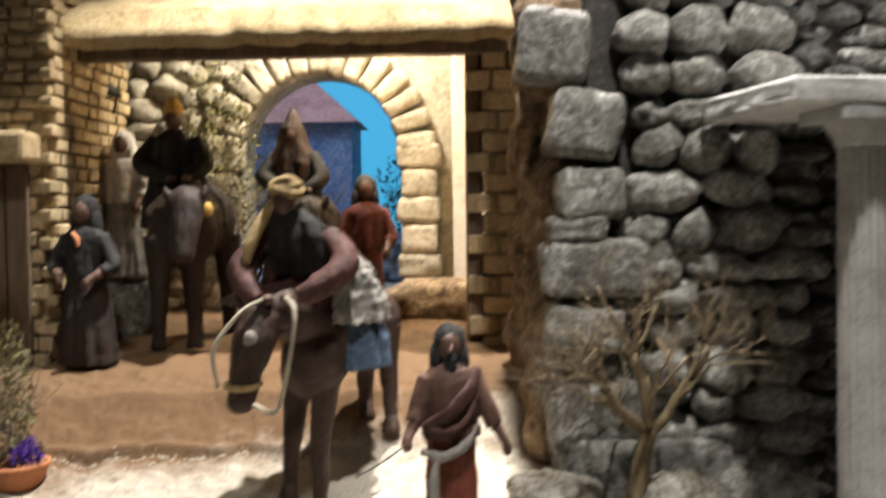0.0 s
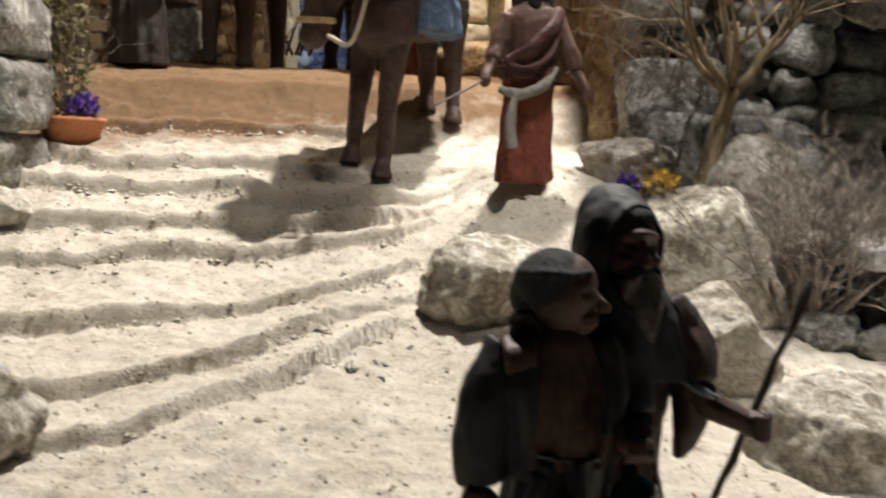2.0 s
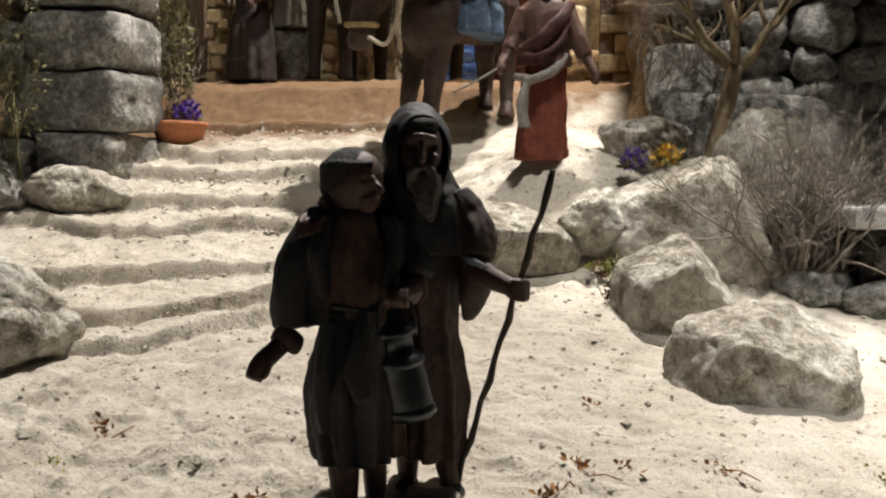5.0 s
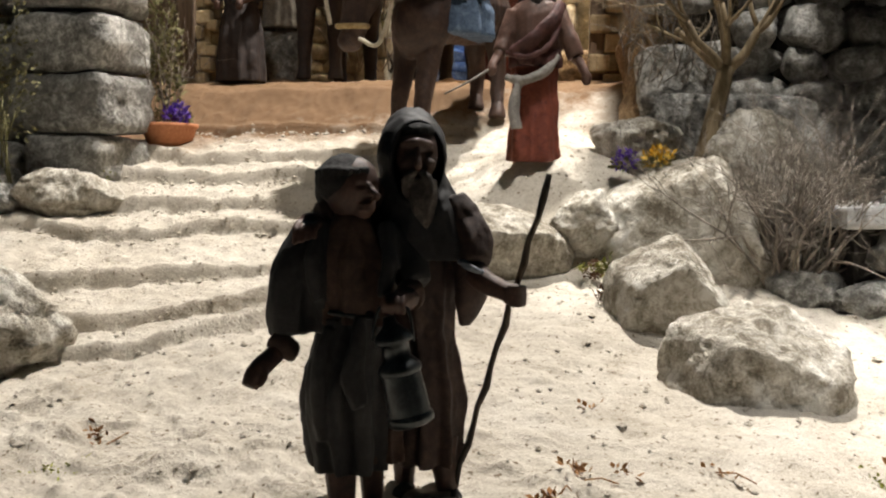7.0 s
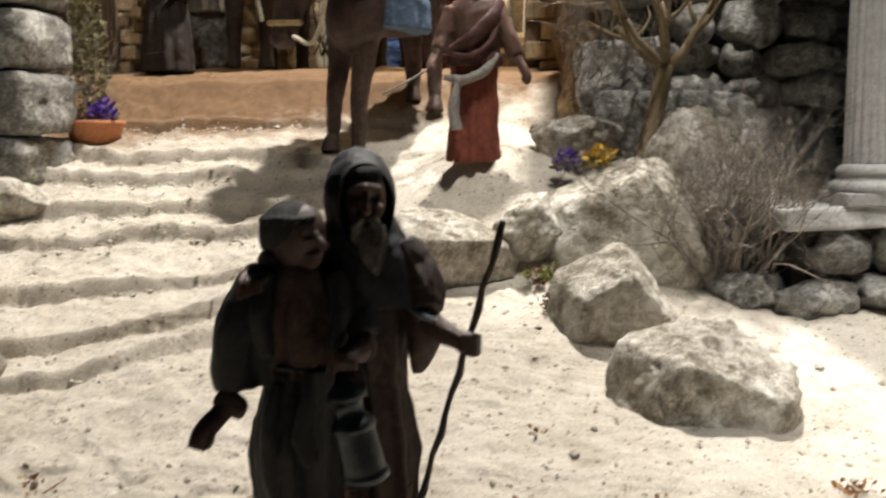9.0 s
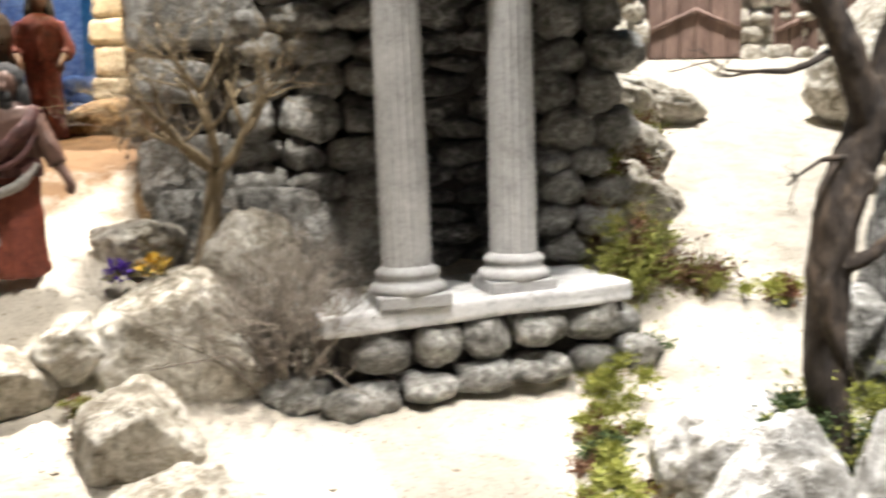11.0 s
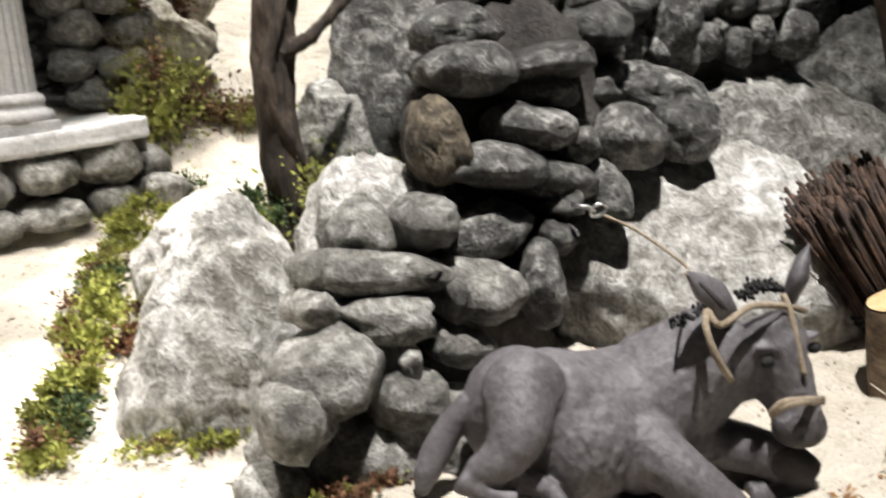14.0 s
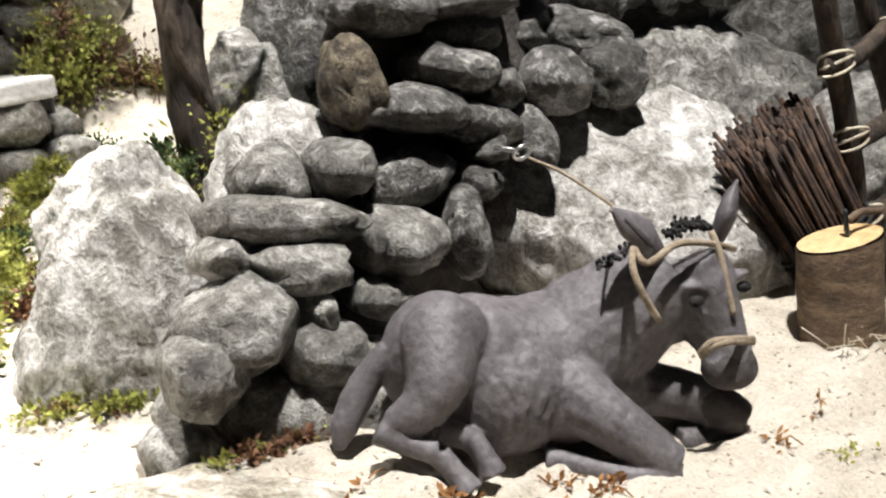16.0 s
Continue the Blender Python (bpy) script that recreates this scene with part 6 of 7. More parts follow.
# mule with a stooping rider, led down the steps
bm = bmesh.new()
b = bmesh.new()
limb(b, [(-0.10, 1.31, 0.42), (-0.115, 1.26, 0.418), (-0.132, 1.21, 0.414), (-0.148, 1.172, 0.40)], [0.044, 0.05, 0.05, 0.042], 18)
ball(b, (-0.15, 1.165, 0.385), (0.04, 0.034, 0.046), (0, 8, 0), 0, 3)
limb(b, [(-0.15, 1.175, 0.425), (-0.178, 1.14, 0.447), (-0.2, 1.12, 0.44)], [0.036, 0.03, 0.025], 14)
limb(b, [(-0.2, 1.116, 0.44), (-0.206, 1.1, 0.415), (-0.212, 1.09, 0.385), (-0.216, 1.085, 0.36)], [0.026, 0.0245, 0.019, 0.0155], 14)
ball(b, (-0.218, 1.084, 0.352), (0.017, 0.016, 0.0145))
for s in (-1, 1):
    e = Vector((-0.2 + s * 0.02, 1.122, 0.452))
    limb(b, [e, e + Vector((s * 0.017, 0.006, 0.008)), e + Vector((s * 0.034, 0.012, 0.004))], [0.007, 0.009, 0.002], 8, 0, 4, 0.55)
for f, top, k in (((-0.145, 1.15, 0.203), (-0.138, 1.165, 0.375), -1), ((-0.184, 1.17, 0.218), (-0.172, 1.18, 0.375), -1), ((-0.072, 1.292, 0.272), (-0.078, 1.29, 0.41), 1), ((-0.108, 1.32, 0.285), (-0.112, 1.315, 0.41), 1)):
    f, top = Vector(f), Vector(top)
    limb(b, [top, top.lerp(f, 0.3), top.lerp(f, 0.56) + Vector((0, 0.008 * k, 0)), top.lerp(f, 0.86), f + Vector((0, -0.004, 0.012)), f + Vector((0, -0.006, 0))], [0.021, 0.0145, 0.0115, 0.0088, 0.0102, 0.013], 12)
add(bm, fuse(b, 0.0022, 2), 0)
# red robe: skirt over the knees, bent arms
b = bmesh.new()
robe(b, [(-0.158, 1.20, 0.425, 0.062, 0.05), (-0.16, 1.195, 0.455, 0.06, 0.046), (-0.164, 1.185, 0.485, 0.047, 0.04), (-0.166, 1.18, 0.515, 0.042, 0.034)], 11, 0.16, 9)
limb(b, [(-0.2, 1.165, 0.53), (-0.226, 1.14, 0.497), (-0.212, 1.115, 0.468), (-0.2, 1.105, 0.46)], [0.015, 0.0175, 0.014, 0.009], 12)
limb(b, [(-0.132, 1.165, 0.53), (-0.108, 1.14, 0.5), (-0.136, 1.112, 0.474), (-0.158, 1.104, 0.465)], [0.015, 0.018, 0.015, 0.009], 12)
limb(b, [(-0.15, 1.16, 0.455), (-0.2, 1.13, 0.45), (-0.218, 1.14, 0.41)], [0.026, 0.024, 0.012], 12)
add(bm, fuse(b, 0.0022, 2), 1)
# black cape hunched over shoulders and back
b = bmesh.new()
robe(b, [(-0.162, 1.175, 0.485, 0.041, 0.036), (-0.163, 1.17, 0.505, 0.043, 0.036), (-0.166, 1.166, 0.53, 0.04, 0.032), (-0.17, 1.162, 0.548, 0.03, 0.025), (-0.174, 1.158, 0.562, 0.017, 0.017)], 8, 0.13, 10)
add(bm, fuse(b, 0.0022, 2), 8)
ball(bm, (-0.178, 1.146, 0.57), (0.0135, 0.015, 0.0165), (0, 6, 0), 2)
for c in ((-0.19, 1.1, 0.462), (-0.168, 1.1, 0.464)):
    ball(bm, c, (0.008, 0.007, 0.006), (0, 0, 20), 2)
b = bmesh.new()
for k in range(3):
    tube(b, [(-0.177 + (0.017 - 0.002 * k) * math.cos(a), 1.152 + (0.0165 - 0.002 * k) * math.sin(a), 0.582 + 0.0055 * k + 0.003 * math.sin(2 * a + k * 2)) for a in [6.2832 * q / 18 for q in range(19)]], 0.0052, 8)
ball(b, (-0.177, 1.152, 0.59), (0.014, 0.0135, 0.0125))
add(bm, fuse(b, 0.0018, 1), 3)
limb(bm, [(-0.192, 1.15, 0.572), (-0.203, 1.142, 0.55), (-0.215, 1.13, 0.52), (-0.218, 1.125, 0.5)], [0.005, 0.0075, 0.008, 0.004], 8, 3)
# grey fleece at the back and blue saddle cloth
b = bmesh.new()
robe(b, [(-0.108, 1.2, 0.428, 0.04, 0.05), (-0.11, 1.2, 0.46, 0.037, 0.046), (-0.118, 1.19, 0.495, 0.03, 0.038), (-0.128, 1.18, 0.525, 0.016, 0.02)], 9, 0.16, 12)
for v in b.verts:
    v.co += v.normal * 0.005 * fbm(v.co * 60, 3)
b = fuse(b, 0.0022, 0)
for v in b.verts:
    v.co += v.normal * 0.004 * fbm(v.co * 110, 3)
add(bm, b, 4)
b = bmesh.new()
robe(b, [(-0.122, 1.212, 0.372, 0.056, 0.062), (-0.122, 1.212, 0.405, 0.054, 0.058), (-0.124, 1.21, 0.45, 0.042, 0.048)], 14, 0.14, 13)
add(bm, fuse(b, 0.0024, 0), 5)
limb(bm, [(-0.19, 1.098, 0.464), (-0.215, 1.082, 0.45), (-0.243, 1.07, 0.41), (-0.238, 1.068, 0.37)], [0.0026] * 4, 7, 6)
limb(bm, [(-0.17, 1.098, 0.466), (-0.155, 1.075, 0.45), (-0.162, 1.068, 0.39), (-0.175, 1.062, 0.345), (-0.2, 1.066, 0.352)], [0.0026] * 5, 7, 6)
tube(bm, [(-0.216 + 0.0185 * math.cos(a), 1.087 + 0.0185 * math.sin(a), 0.37 + 0.002 * math.sin(a)) for a in [6.283 * k / 16 for k in range(17)]], 0.0036, 7, 3)
ball(bm, (-0.205, 1.082, 0.418), (0.009, 0.008, 0.013), (20, 0, 0), 7)
figurine(bm, [MULE, MAROON, SKIN, TURBAN, FLEECE, BLUECLOTH, PALEROPE, FLEECE, BLACKCLOTH], "clay mule with lowered head carrying a stooping turbaned rider")


def mounted(x, y, z, w, foot_z, hood, seed):
    """A mount seen from the front with its rider; slots: hide, robe, skin, headgear, trim."""
    bm = bmesh.new()
    b = bmesh.new()
    limb(b, [(x, y + 0.12, z), (x, y + 0.06, z + 0.006), (x, y, z)], [w * 0.8, w, w * 0.85], 16)
    ball(b, (x, y - 0.01, z - 0.012), (w * 0.85, w * 0.6, w * 0.95), mat=0, level=3)
    limb(b, [(x + 0.01, y - 0.02, z + 0.012), (x + 0.02, y - 0.055, z + 0.028), (x + 0.024, y - 0.07, z + 0.012), (x + 0.022, y - 0.085, z - 0.04), (x + 0.022, y - 0.09, z - 0.055)], [0.036, 0.03, 0.025, 0.0185, 0.015], 14)
    for s in (-1, 1):
        e = Vector((x + 0.022 + s * 0.018, y - 0.065, z + 0.032))
        limb(b, [e, e + Vector((s * 0.01, 0, 0.012)), e + Vector((s * 0.014, 0, 0.026))], [0.006, 0.0075, 0.0015], 8)
    for dx, dy in ((-0.6, -0.02), (0.25, -0.012), (-0.25, 0.1), (0.62, 0.11)):
        f, top = Vector((x + dx * w, y + dy, foot_z)), Vector((x + dx * w * 0.9, y + dy, z - 0.02))
        limb(b, [top, top.lerp(f, 0.35), top.lerp(f, 0.55), top.lerp(f, 0.85), f], [0.026, 0.0175, 0.0145, 0.011, 0.014], 10)
    add(bm, fuse(b, 0.0026, 2), 0)
    b = bmesh.new()
    rx, ry, rz = x - 0.018, y + 0.03, z + w * 0.75
    robe(b, [(rx + 0.01, ry, rz - 0.055, w * 1.02, 0.06), (rx + 0.008, ry, rz - 0.01, w * 0.95, 0.052), (rx, ry, rz + 0.015, 0.046, 0.038), (rx - 0.002, ry - 0.004, rz + 0.055, 0.042, 0.03), (rx - 0.003, ry - 0.006, rz + 0.085, 0.034, 0.024), (rx - 0.003, ry - 0.006, rz + 0.1, 0.013, 0.012)], 10, 0.15, seed)
    for s in (-1, 1):
        limb(b, [(rx + s * 0.03, ry - 0.004, rz + 0.082), (rx + s * 0.05, ry - 0.025, rz + 0.045), (rx + 0.016 + s * 0.012, ry - 0.05, rz + 0.022)], [0.015, 0.0155, 0.009], 10)
    add(bm, fuse(b, 0.0024, 1), 1)
    for s in (-1, 1):
        ball(bm, (rx + 0.018 + s * 0.012, ry - 0.055, rz + 0.021), (0.009, 0.007, 0.006), mat=2)
    hx, hy, hz = rx - 0.003, ry - 0.012, rz + 0.116
    ball(bm, (hx, hy, hz), (0.0135, 0.0155, 0.018), mat=2)
    b = bmesh.new()
    if hood:
        robe(b, [(hx, hy + 0.008, hz - 0.09, 0.05, 0.032), (hx, hy + 0.008, hz - 0.045, 0.045, 0.03), (hx, hy + 0.008, hz - 0.01, 0.027, 0.022), (hx, hy + 0.008, hz + 0.016, 0.021, 0.019), (hx, hy + 0.01, hz + 0.036, 0.011, 0.01), (hx, hy + 0.012, hz + 0.05, 0.003, 0.003)], 7, 0.1, seed + 1)
    else:
        ball(b, (hx, hy + 0.003, hz + 0.014), (0.018, 0.0185, 0.009))
        robe(b, [(hx, hy + 0.003, hz + 0.012, 0.0165, 0.017), (hx, hy + 0.003, hz + 0.026, 0.013, 0.013), (hx, hy + 0.003, hz + 0.036, 0.006, 0.006)], 6, 0.12, seed)
        ball(bm, (x + 0.052, y - 0.055, z + 0.02), (0.009, 0.008, 0.012), mat=4)
        limb(bm, [(rx - 0.035, ry - 0.03, rz - 0.03), (rx + 0.01, ry - 0.06, rz - 0.012), (rx + 0.05, ry - 0.035, rz - 0.03)], [0.01, 0.016, 0.012], 10, 5)
    add(bm, fuse(b, 0.0018, 1), 3)
    return bm


# the gate figures' silhouette shade is in their colour
bm = mounted(-0.418, 1.55, 0.545, 0.064, 0.35, False, 5)
figurine(bm, [BACKLITDARK, BLACKCLOTH, SKIN, OCHRECLOTH, OCHRECLOTH, GREYSASH], "dark clay mount, backlit shade in its hide, with a rider in black and a gold hat")
bm = mounted(-0.258, 1.70, 0.53, 0.06, 0.36, True, 15)
figurine(bm, [BACKLITDARK, BLACKCLOTH, SKIN, HOODCLOTH, OCHRECLOTH], "dark clay mount, backlit shade in its hide, with a rider in a pointed brown hood")

bm = standing(-0.158, 1.77, 0.362, 0.262, None, 21, turn=10, wide=0.85)
figurine(bm, [DARKRED, DARKRED, SKIN, HAIR], "clay man in a red cloak beside the archway")
bm = standing(-0.54, 1.46, 0.338, 0.25, None, 23, ((-0.045, 0.14, -0.02, 0.12, -0.035), (0.045, 0.14, 0.02, 0.118, -0.035)), -10, wide=1.15)
limb(bm, [(-0.549, 1.434, 0.534), (-0.541, 1.43, 0.526), (-0.538, 1.428, 0.514)], [0.003, 0.0042, 0.003], 8, 4)
figurine(bm, [BACKLITDARK, BLACKCLOTH, SKIN, HAIR, TERRACOTTA], "dark-robed clay man, backlit shade in his robe, with a small orange neckerchief")
boulder((-0.548, 1.665, 0.40), (0.055, 0.045, 0.065), STONE, 80, "grey stone block serving as a step in the yard")
bm = standing(-0.553, 1.655, 0.455, 0.245, None, 25, hood=True)
figurine(bm, [GREYSASH, WHITECLOTH, SKIN, WHITECLOTH], "clay woman in a white veil standing on a stone")

# ---- the resting donkey ----
b = bmesh.new()
# barrel, croup, near thigh and tail
limb(b, [(0.778, 0.432, 0.032), (0.8, 0.434, 0.024), (0.834, 0.436, 0.012), (0.868, 0.432, 0.012), (0.894, 0.424, 0.018)], [0.028, 0.04, 0.042, 0.041, 0.035], 24, 0, 8)
ball(b, (0.783, 0.432, 0.034), (0.031, 0.029, 0.036), (0, 20, 0), 0, 3)
ball(b, (0.818, 0.414, 0.008), (0.036, 0.03, 0.037), (0, 12, 0), 0, 3)
limb(b, [(0.779, 0.414, 0.046), (0.769, 0.402, 0.032), (0.757, 0.399, 0.021), (0.741, 0.403, 0.014)], [0.021, 0.0175, 0.013, 0.008], 18, 0, 8)
limb(b, [(0.758, 0.434, 0.042), (0.746, 0.437, 0.03), (0.737, 0.438, 0.018), (0.727, 0.436, 0.004), (0.722, 0.434, -0.006)], [0.008, 0.0085, 0.0095, 0.008, 0.003], 10)
# folded hind legs and hooves
limb(b, [(0.734, 0.405, 0.013), (0.746, 0.396, 0.005), (0.759, 0.389, -0.001)], [0.0078, 0.0062, 0.0066], 12)
limb(b, [(0.76, 0.388, -0.002), (0.765, 0.381, -0.012), (0.769, 0.374, -0.021)], [0.0064, 0.0064, 0.009], 12)
limb(b, [(0.766, 0.402, 0.006), (0.782, 0.395, -0.003), (0.786, 0.388, -0.012), (0.788, 0.383, -0.021)], [0.008, 0.0066, 0.0066, 0.0082], 12)
# shoulder, chest, neck and head
ball(b, (0.867, 0.41, 0.006), (0.024, 0.02, 0.033), (0, -10, 0), 0, 3)
limb(b, [(0.88, 0.42, 0.01), (0.888, 0.412, -0.008), (0.891, 0.406, -0.022)], [0.031, 0.0235, 0.016], 18)
limb(b, [(0.882, 0.426, 0.022), (0.899, 0.416, 0.036), (0.914, 0.407, 0.05), (0.926, 0.402, 0.06)], [0.0395, 0.035, 0.03, 0.0235], 22, 0, 8)
ball(b, (0.883, 0.424, 0.038), (0.022, 0.016, 0.025), (0, 0, 0), 0, 3)
limb(b, [(0.932, 0.398, 0.064), (0.936, 0.392, 0.048), (0.939, 0.384, 0.03), (0.94, 0.377, 0.018), (0.94, 0.372, 0.008)], [0.022, 0.0238, 0.019, 0.015, 0.0145], 18, 0, 6)
ball(b, (0.939, 0.37, 0.005), (0.018, 0.0138, 0.0135), (0, 10, 0), 0, 3)
ball(b, (0.921, 0.396, 0.037), (0.0165, 0.0145, 0.02), (0, 10, 0), 0, 3)
for x in (0.9195, 0.9545):
    ball(b, (x, 0.3775, 0.0555), (0.0075, 0.005, 0.0035), (0, 12 if x < 0.93 else -12, 0))
# forelegs
ball(b, (0.85, 0.4, 0.0), (0.024, 0.019, 0.026), (0, 10, 0), 0, 3)
ball(b, (0.782, 0.416, 0.046), (0.025, 0.02, 0.027), (0, 15, 0), 0, 3)
limb(b, [(0.848, 0.402, 0.004), (0.86, 0.379, -0.008), (0.873, 0.365, -0.021), (0.884, 0.355, -0.033)], [0.0205, 0.0166, 0.0135, 0.0118], 16, 0, 6)
limb(b, [(0.885, 0.354, -0.036), (0.864, 0.36, -0.037), (0.847, 0.375, -0.032), (0.835, 0.388, -0.029), (0.826, 0.394, -0.028)], [0.0107, 0.0084, 0.007, 0.0068, 0.0082], 12)
limb(b, [(0.905, 0.407, -0.01), (0.927, 0.392, -0.016), (0.944, 0.38, -0.026), (0.951, 0.375, -0.033)], [0.0165, 0.0148, 0.0135, 0.0122], 14)
limb(b, [(0.951, 0.375, -0.036), (0.933, 0.379, -0.041), (0.912, 0.384, -0.039)], [0.0115, 0.0094, 0.009], 12)
b = fuse(b, 0.0013, 11, 0.0)
for v in b.verts:
    coat = 0.0006 * fbm(v.co * 40, 2) + 0.0003 * fbm(v.co * 240, 2)
    # shaggy modelled coat on the flank
    flank = math.exp(-((v.co.x - 0.815) / 0.026) ** 2 - ((v.co.z - 0.008) / 0.028) ** 2) if v.co.y < 0.42 else 0.0
    coat += flank * 0.0013 * fbm(Vector((v.co.x * 170, v.co.y * 170, v.co.z * 110)), 3)
    v.co += v.normal * coat
    # eye hollows and nostrils
    for c, r, d in (((0.9185, 0.371, 0.048), 0.006, 0.0022), ((0.9565, 0.374, 0.048), 0.006, 0.0022), ((0.9325, 0.359, 0.006), 0.0032, 0.0016), ((0.9465, 0.36, 0.006), 0.0032, 0.0016)):
        q = (v.co - Vector(c)).length / r
        if q < 1.6:
            v.co -= v.normal * d * max(0.0, 1 - q * q / 2.56)
bm = bmesh.new()
add(bm, b, 0)
for f in bm.faces:
    c = f.calc_center_median()
    if c.x > 0.918 and c.y < 0.377 and c.z < 0.014 + 0.002 * math.sin(c.x * 400):
        f.material_index = 3
# ears: long scoops
for base, tip in (((0.909, 0.394, 0.074), (0.872, 0.385, 0.108)), ((0.954, 0.395, 0.074), (0.966, 0.39, 0.108))):
    base, tip = Vector(base), Vector(tip)
    limb(bm, [base, base.lerp(tip, 0.35) + Vector((0, -0.002, 0.002)), base.lerp(tip, 0.7), tip], [0.0085, 0.0112, 0.0085, 0.001], 12, 0, 5, 0.55)
    limb(bm, [base.lerp(tip, 0.12) + Vector((0, -0.0042, 0)), base.lerp(tip, 0.4) + Vector((0, -0.0058, 0)), base.lerp(tip, 0.8) + Vector((0, -0.0035, 0))], [0.003, 0.0055, 0.001], 10, 3, 5, 0.45)
rnd = random.Random(6)
for k in range(260):
    t = rnd.random()
    p = Vector((0.919, 0.396, 0.083)).lerp(Vector((0.949, 0.398, 0.082)), t) + Vector((0, 0, 0.003 * math.sin(3.14 * t))) if k % 3 else Vector((0.884, 0.414, 0.066)).lerp(Vector((0.909, 0.405, 0.081)), t)
    ball(bm, p + Vector((rnd.gauss(0, 0.0014), rnd.gauss(0, 0.0028), rnd.gauss(0, 0.0013))), (0.0013, 0.0015, 0.0018), mat=1, level=1)
for x, y in ((0.9185, 0.373), (0.9565, 0.376)):
    ball(bm, (x, y, 0.0485), (0.0052, 0.003, 0.0036), (0, 10, 0), 1)
# rope halter
for loop in [[(0.885, 0.385, 0.085), (0.886, 0.374, 0.077), (0.909, 0.376, 0.083), (0.937, 0.38, 0.077), (0.958, 0.385, 0.069)], [(0.885, 0.385, 0.085), (0.875, 0.372, 0.076), (0.877, 0.366, 0.062), (0.886, 0.366, 0.047)], [(0.94, 0.384, 0.083), (0.94, 0.377, 0.071), (0.939, 0.37, 0.051), (0.939, 0.366, 0.038)], [(0.91, 0.362, 0.023), (0.915, 0.357, 0.03), (0.931, 0.357, 0.028), (0.957, 0.37, 0.018)], [(0.911, 0.362, 0.021), (0.915, 0.356, 0.028), (0.93, 0.356, 0.027), (0.957, 0.37, 0.016)]]:
    limb(bm, loop, [0.0021] * len(loop), 7, 2)
figurine(bm, [DONKEY, HAIR, ROPE, MANE], "grey clay donkey lying on the sand with a rope halter")
bm = bmesh.new()
limb(bm, [(0.889, 0.492, 0.122), (0.9, 0.47, 0.113), (0.905, 0.43, 0.098), (0.871, 0.384, 0.107)], [0.0011] * 4, 6)
tagged(link("tether_rope", bm, ROPE), "thin hemp rope from the ring bolt to the donkey", "rope")

# ---- log, axe, brushwood and fence ----
log = thing("log", (1.10, 0.43, -0.034), "short upright log with a pale cut top", "log")
bm = bmesh.new()
rings = []
for i in range(9):
    f = i / 8
    rings.append([bm.verts.new((r * math.cos(a) - 0.004 * f, r * math.sin(a), 0.074 * f - (0.006 * math.cos(a - 2.6) if i == 8 else 0))) for a in [6.2832 * k / 40 for k in range(40)] for r in [0.0285 * (1 + 0.05 * fbm(Vector((math.cos(a) * 2, math.sin(a) * 2, f * 3)), 3))]])
for p, q in zip(rings, rings[1:]):
    for k in range(40):
        bm.faces.new((p[k], p[(k + 1) % 40], q[(k + 1) % 40], q[k]))
part("bark", bm, LOGBARK, log)
bm = bmesh.new()
rim = [bm.verts.new((0.0275 * math.cos(a) - 0.004, 0.0275 * math.sin(a), 0.0755 - 0.006 * math.cos(a - 2.6))) for a in [6.2832 * k / 40 for k in range(40)]]
inner = [bm.verts.new((0.015 * math.cos(a) - 0.004, 0.015 * math.sin(a), 0.0768 - 0.003 * math.cos(a - 2.6))) for a in [6.2832 * k / 40 for k in range(40)]]
mid = bm.verts.new((-0.004, 0, 0.077))
for k in range(40):
    bm.faces.new((rim[k], rim[(k + 1) % 40], inner[(k + 1) % 40], inner[k]))
    bm.faces.new((inner[k], inner[(k + 1) % 40], mid))
part("cut_face", bm, CUTWOOD, log, "pale sawn wood")
axe = thing("axe", (1.098, 0.425, 0.036), "small wooden-handled axe stuck in the log", "axe")
bm = bmesh.new()
limb(bm, [(0, 0, 0.018), (0.012, -0.001, 0.022), (0.03, -0.002, 0.02)], [0.0026, 0.0028, 0.0022], 8)
part("handle", bm, WOOD, axe)
bm = bmesh.new()
limb(bm, [(-0.002, 0, 0.026), (-0.001, 0, 0.014), (0.003, 0, 0.002)], [0.004, 0.0045, 0.006], 8, 0, 4, 0.4)
part("blade", bm, PEWTER, axe)

bundle = thing("brushwood_bundle", (1.153, 0.478, -0.03), "tied bundle of dark brushwood leaning on the fence", "brushwood")
rnd = random.Random(12)
foot, head_ = Vector((0.02, 0, 0.0)), Vector((-0.055, 0.027, 0.142))
ax = (head_ - foot).normalized()
sx = ax.orthogonal().normalized()
sy = ax.cross(sx)
for k in range(290):
    a, q = rnd.uniform(0, 6.28), rnd.random() ** 0.5
    bm = bmesh.new()
    o = (sx * math.cos(a) + sy * math.sin(a)) * q
    p0 = foot + o * 0.036 + ax * rnd.uniform(-0.012, 0.02)
    p1 = foot + ax * 0.07 + o * 0.035 + Vector((rnd.gauss(0, 0.002), rnd.gauss(0, 0.002), 0))
    p2 = head_ + o * 0.04 + ax * rnd.uniform(-0.01, 0.004) + Vector((rnd.gauss(0, 0.0025), rnd.gauss(0, 0.004), 0))
    tube(bm, [p0, p1, p2], [0.0019, 0.0019, 0.0016], 5)
    part("stick", bm, BRUSH, bundle)
bm = bmesh.new()
for dz in (0.062, 0.068):
    tube(bm, [foot + ax * (dz + 0.004 * math.sin(a * 2)) + (sx * math.cos(a) + sy * math.sin(a)) * 0.039 for a in [6.2832 * k / 24 for k in range(25)]], 0.0018, 6)
part("binding", bm, HAIR, bundle, "dark cord")

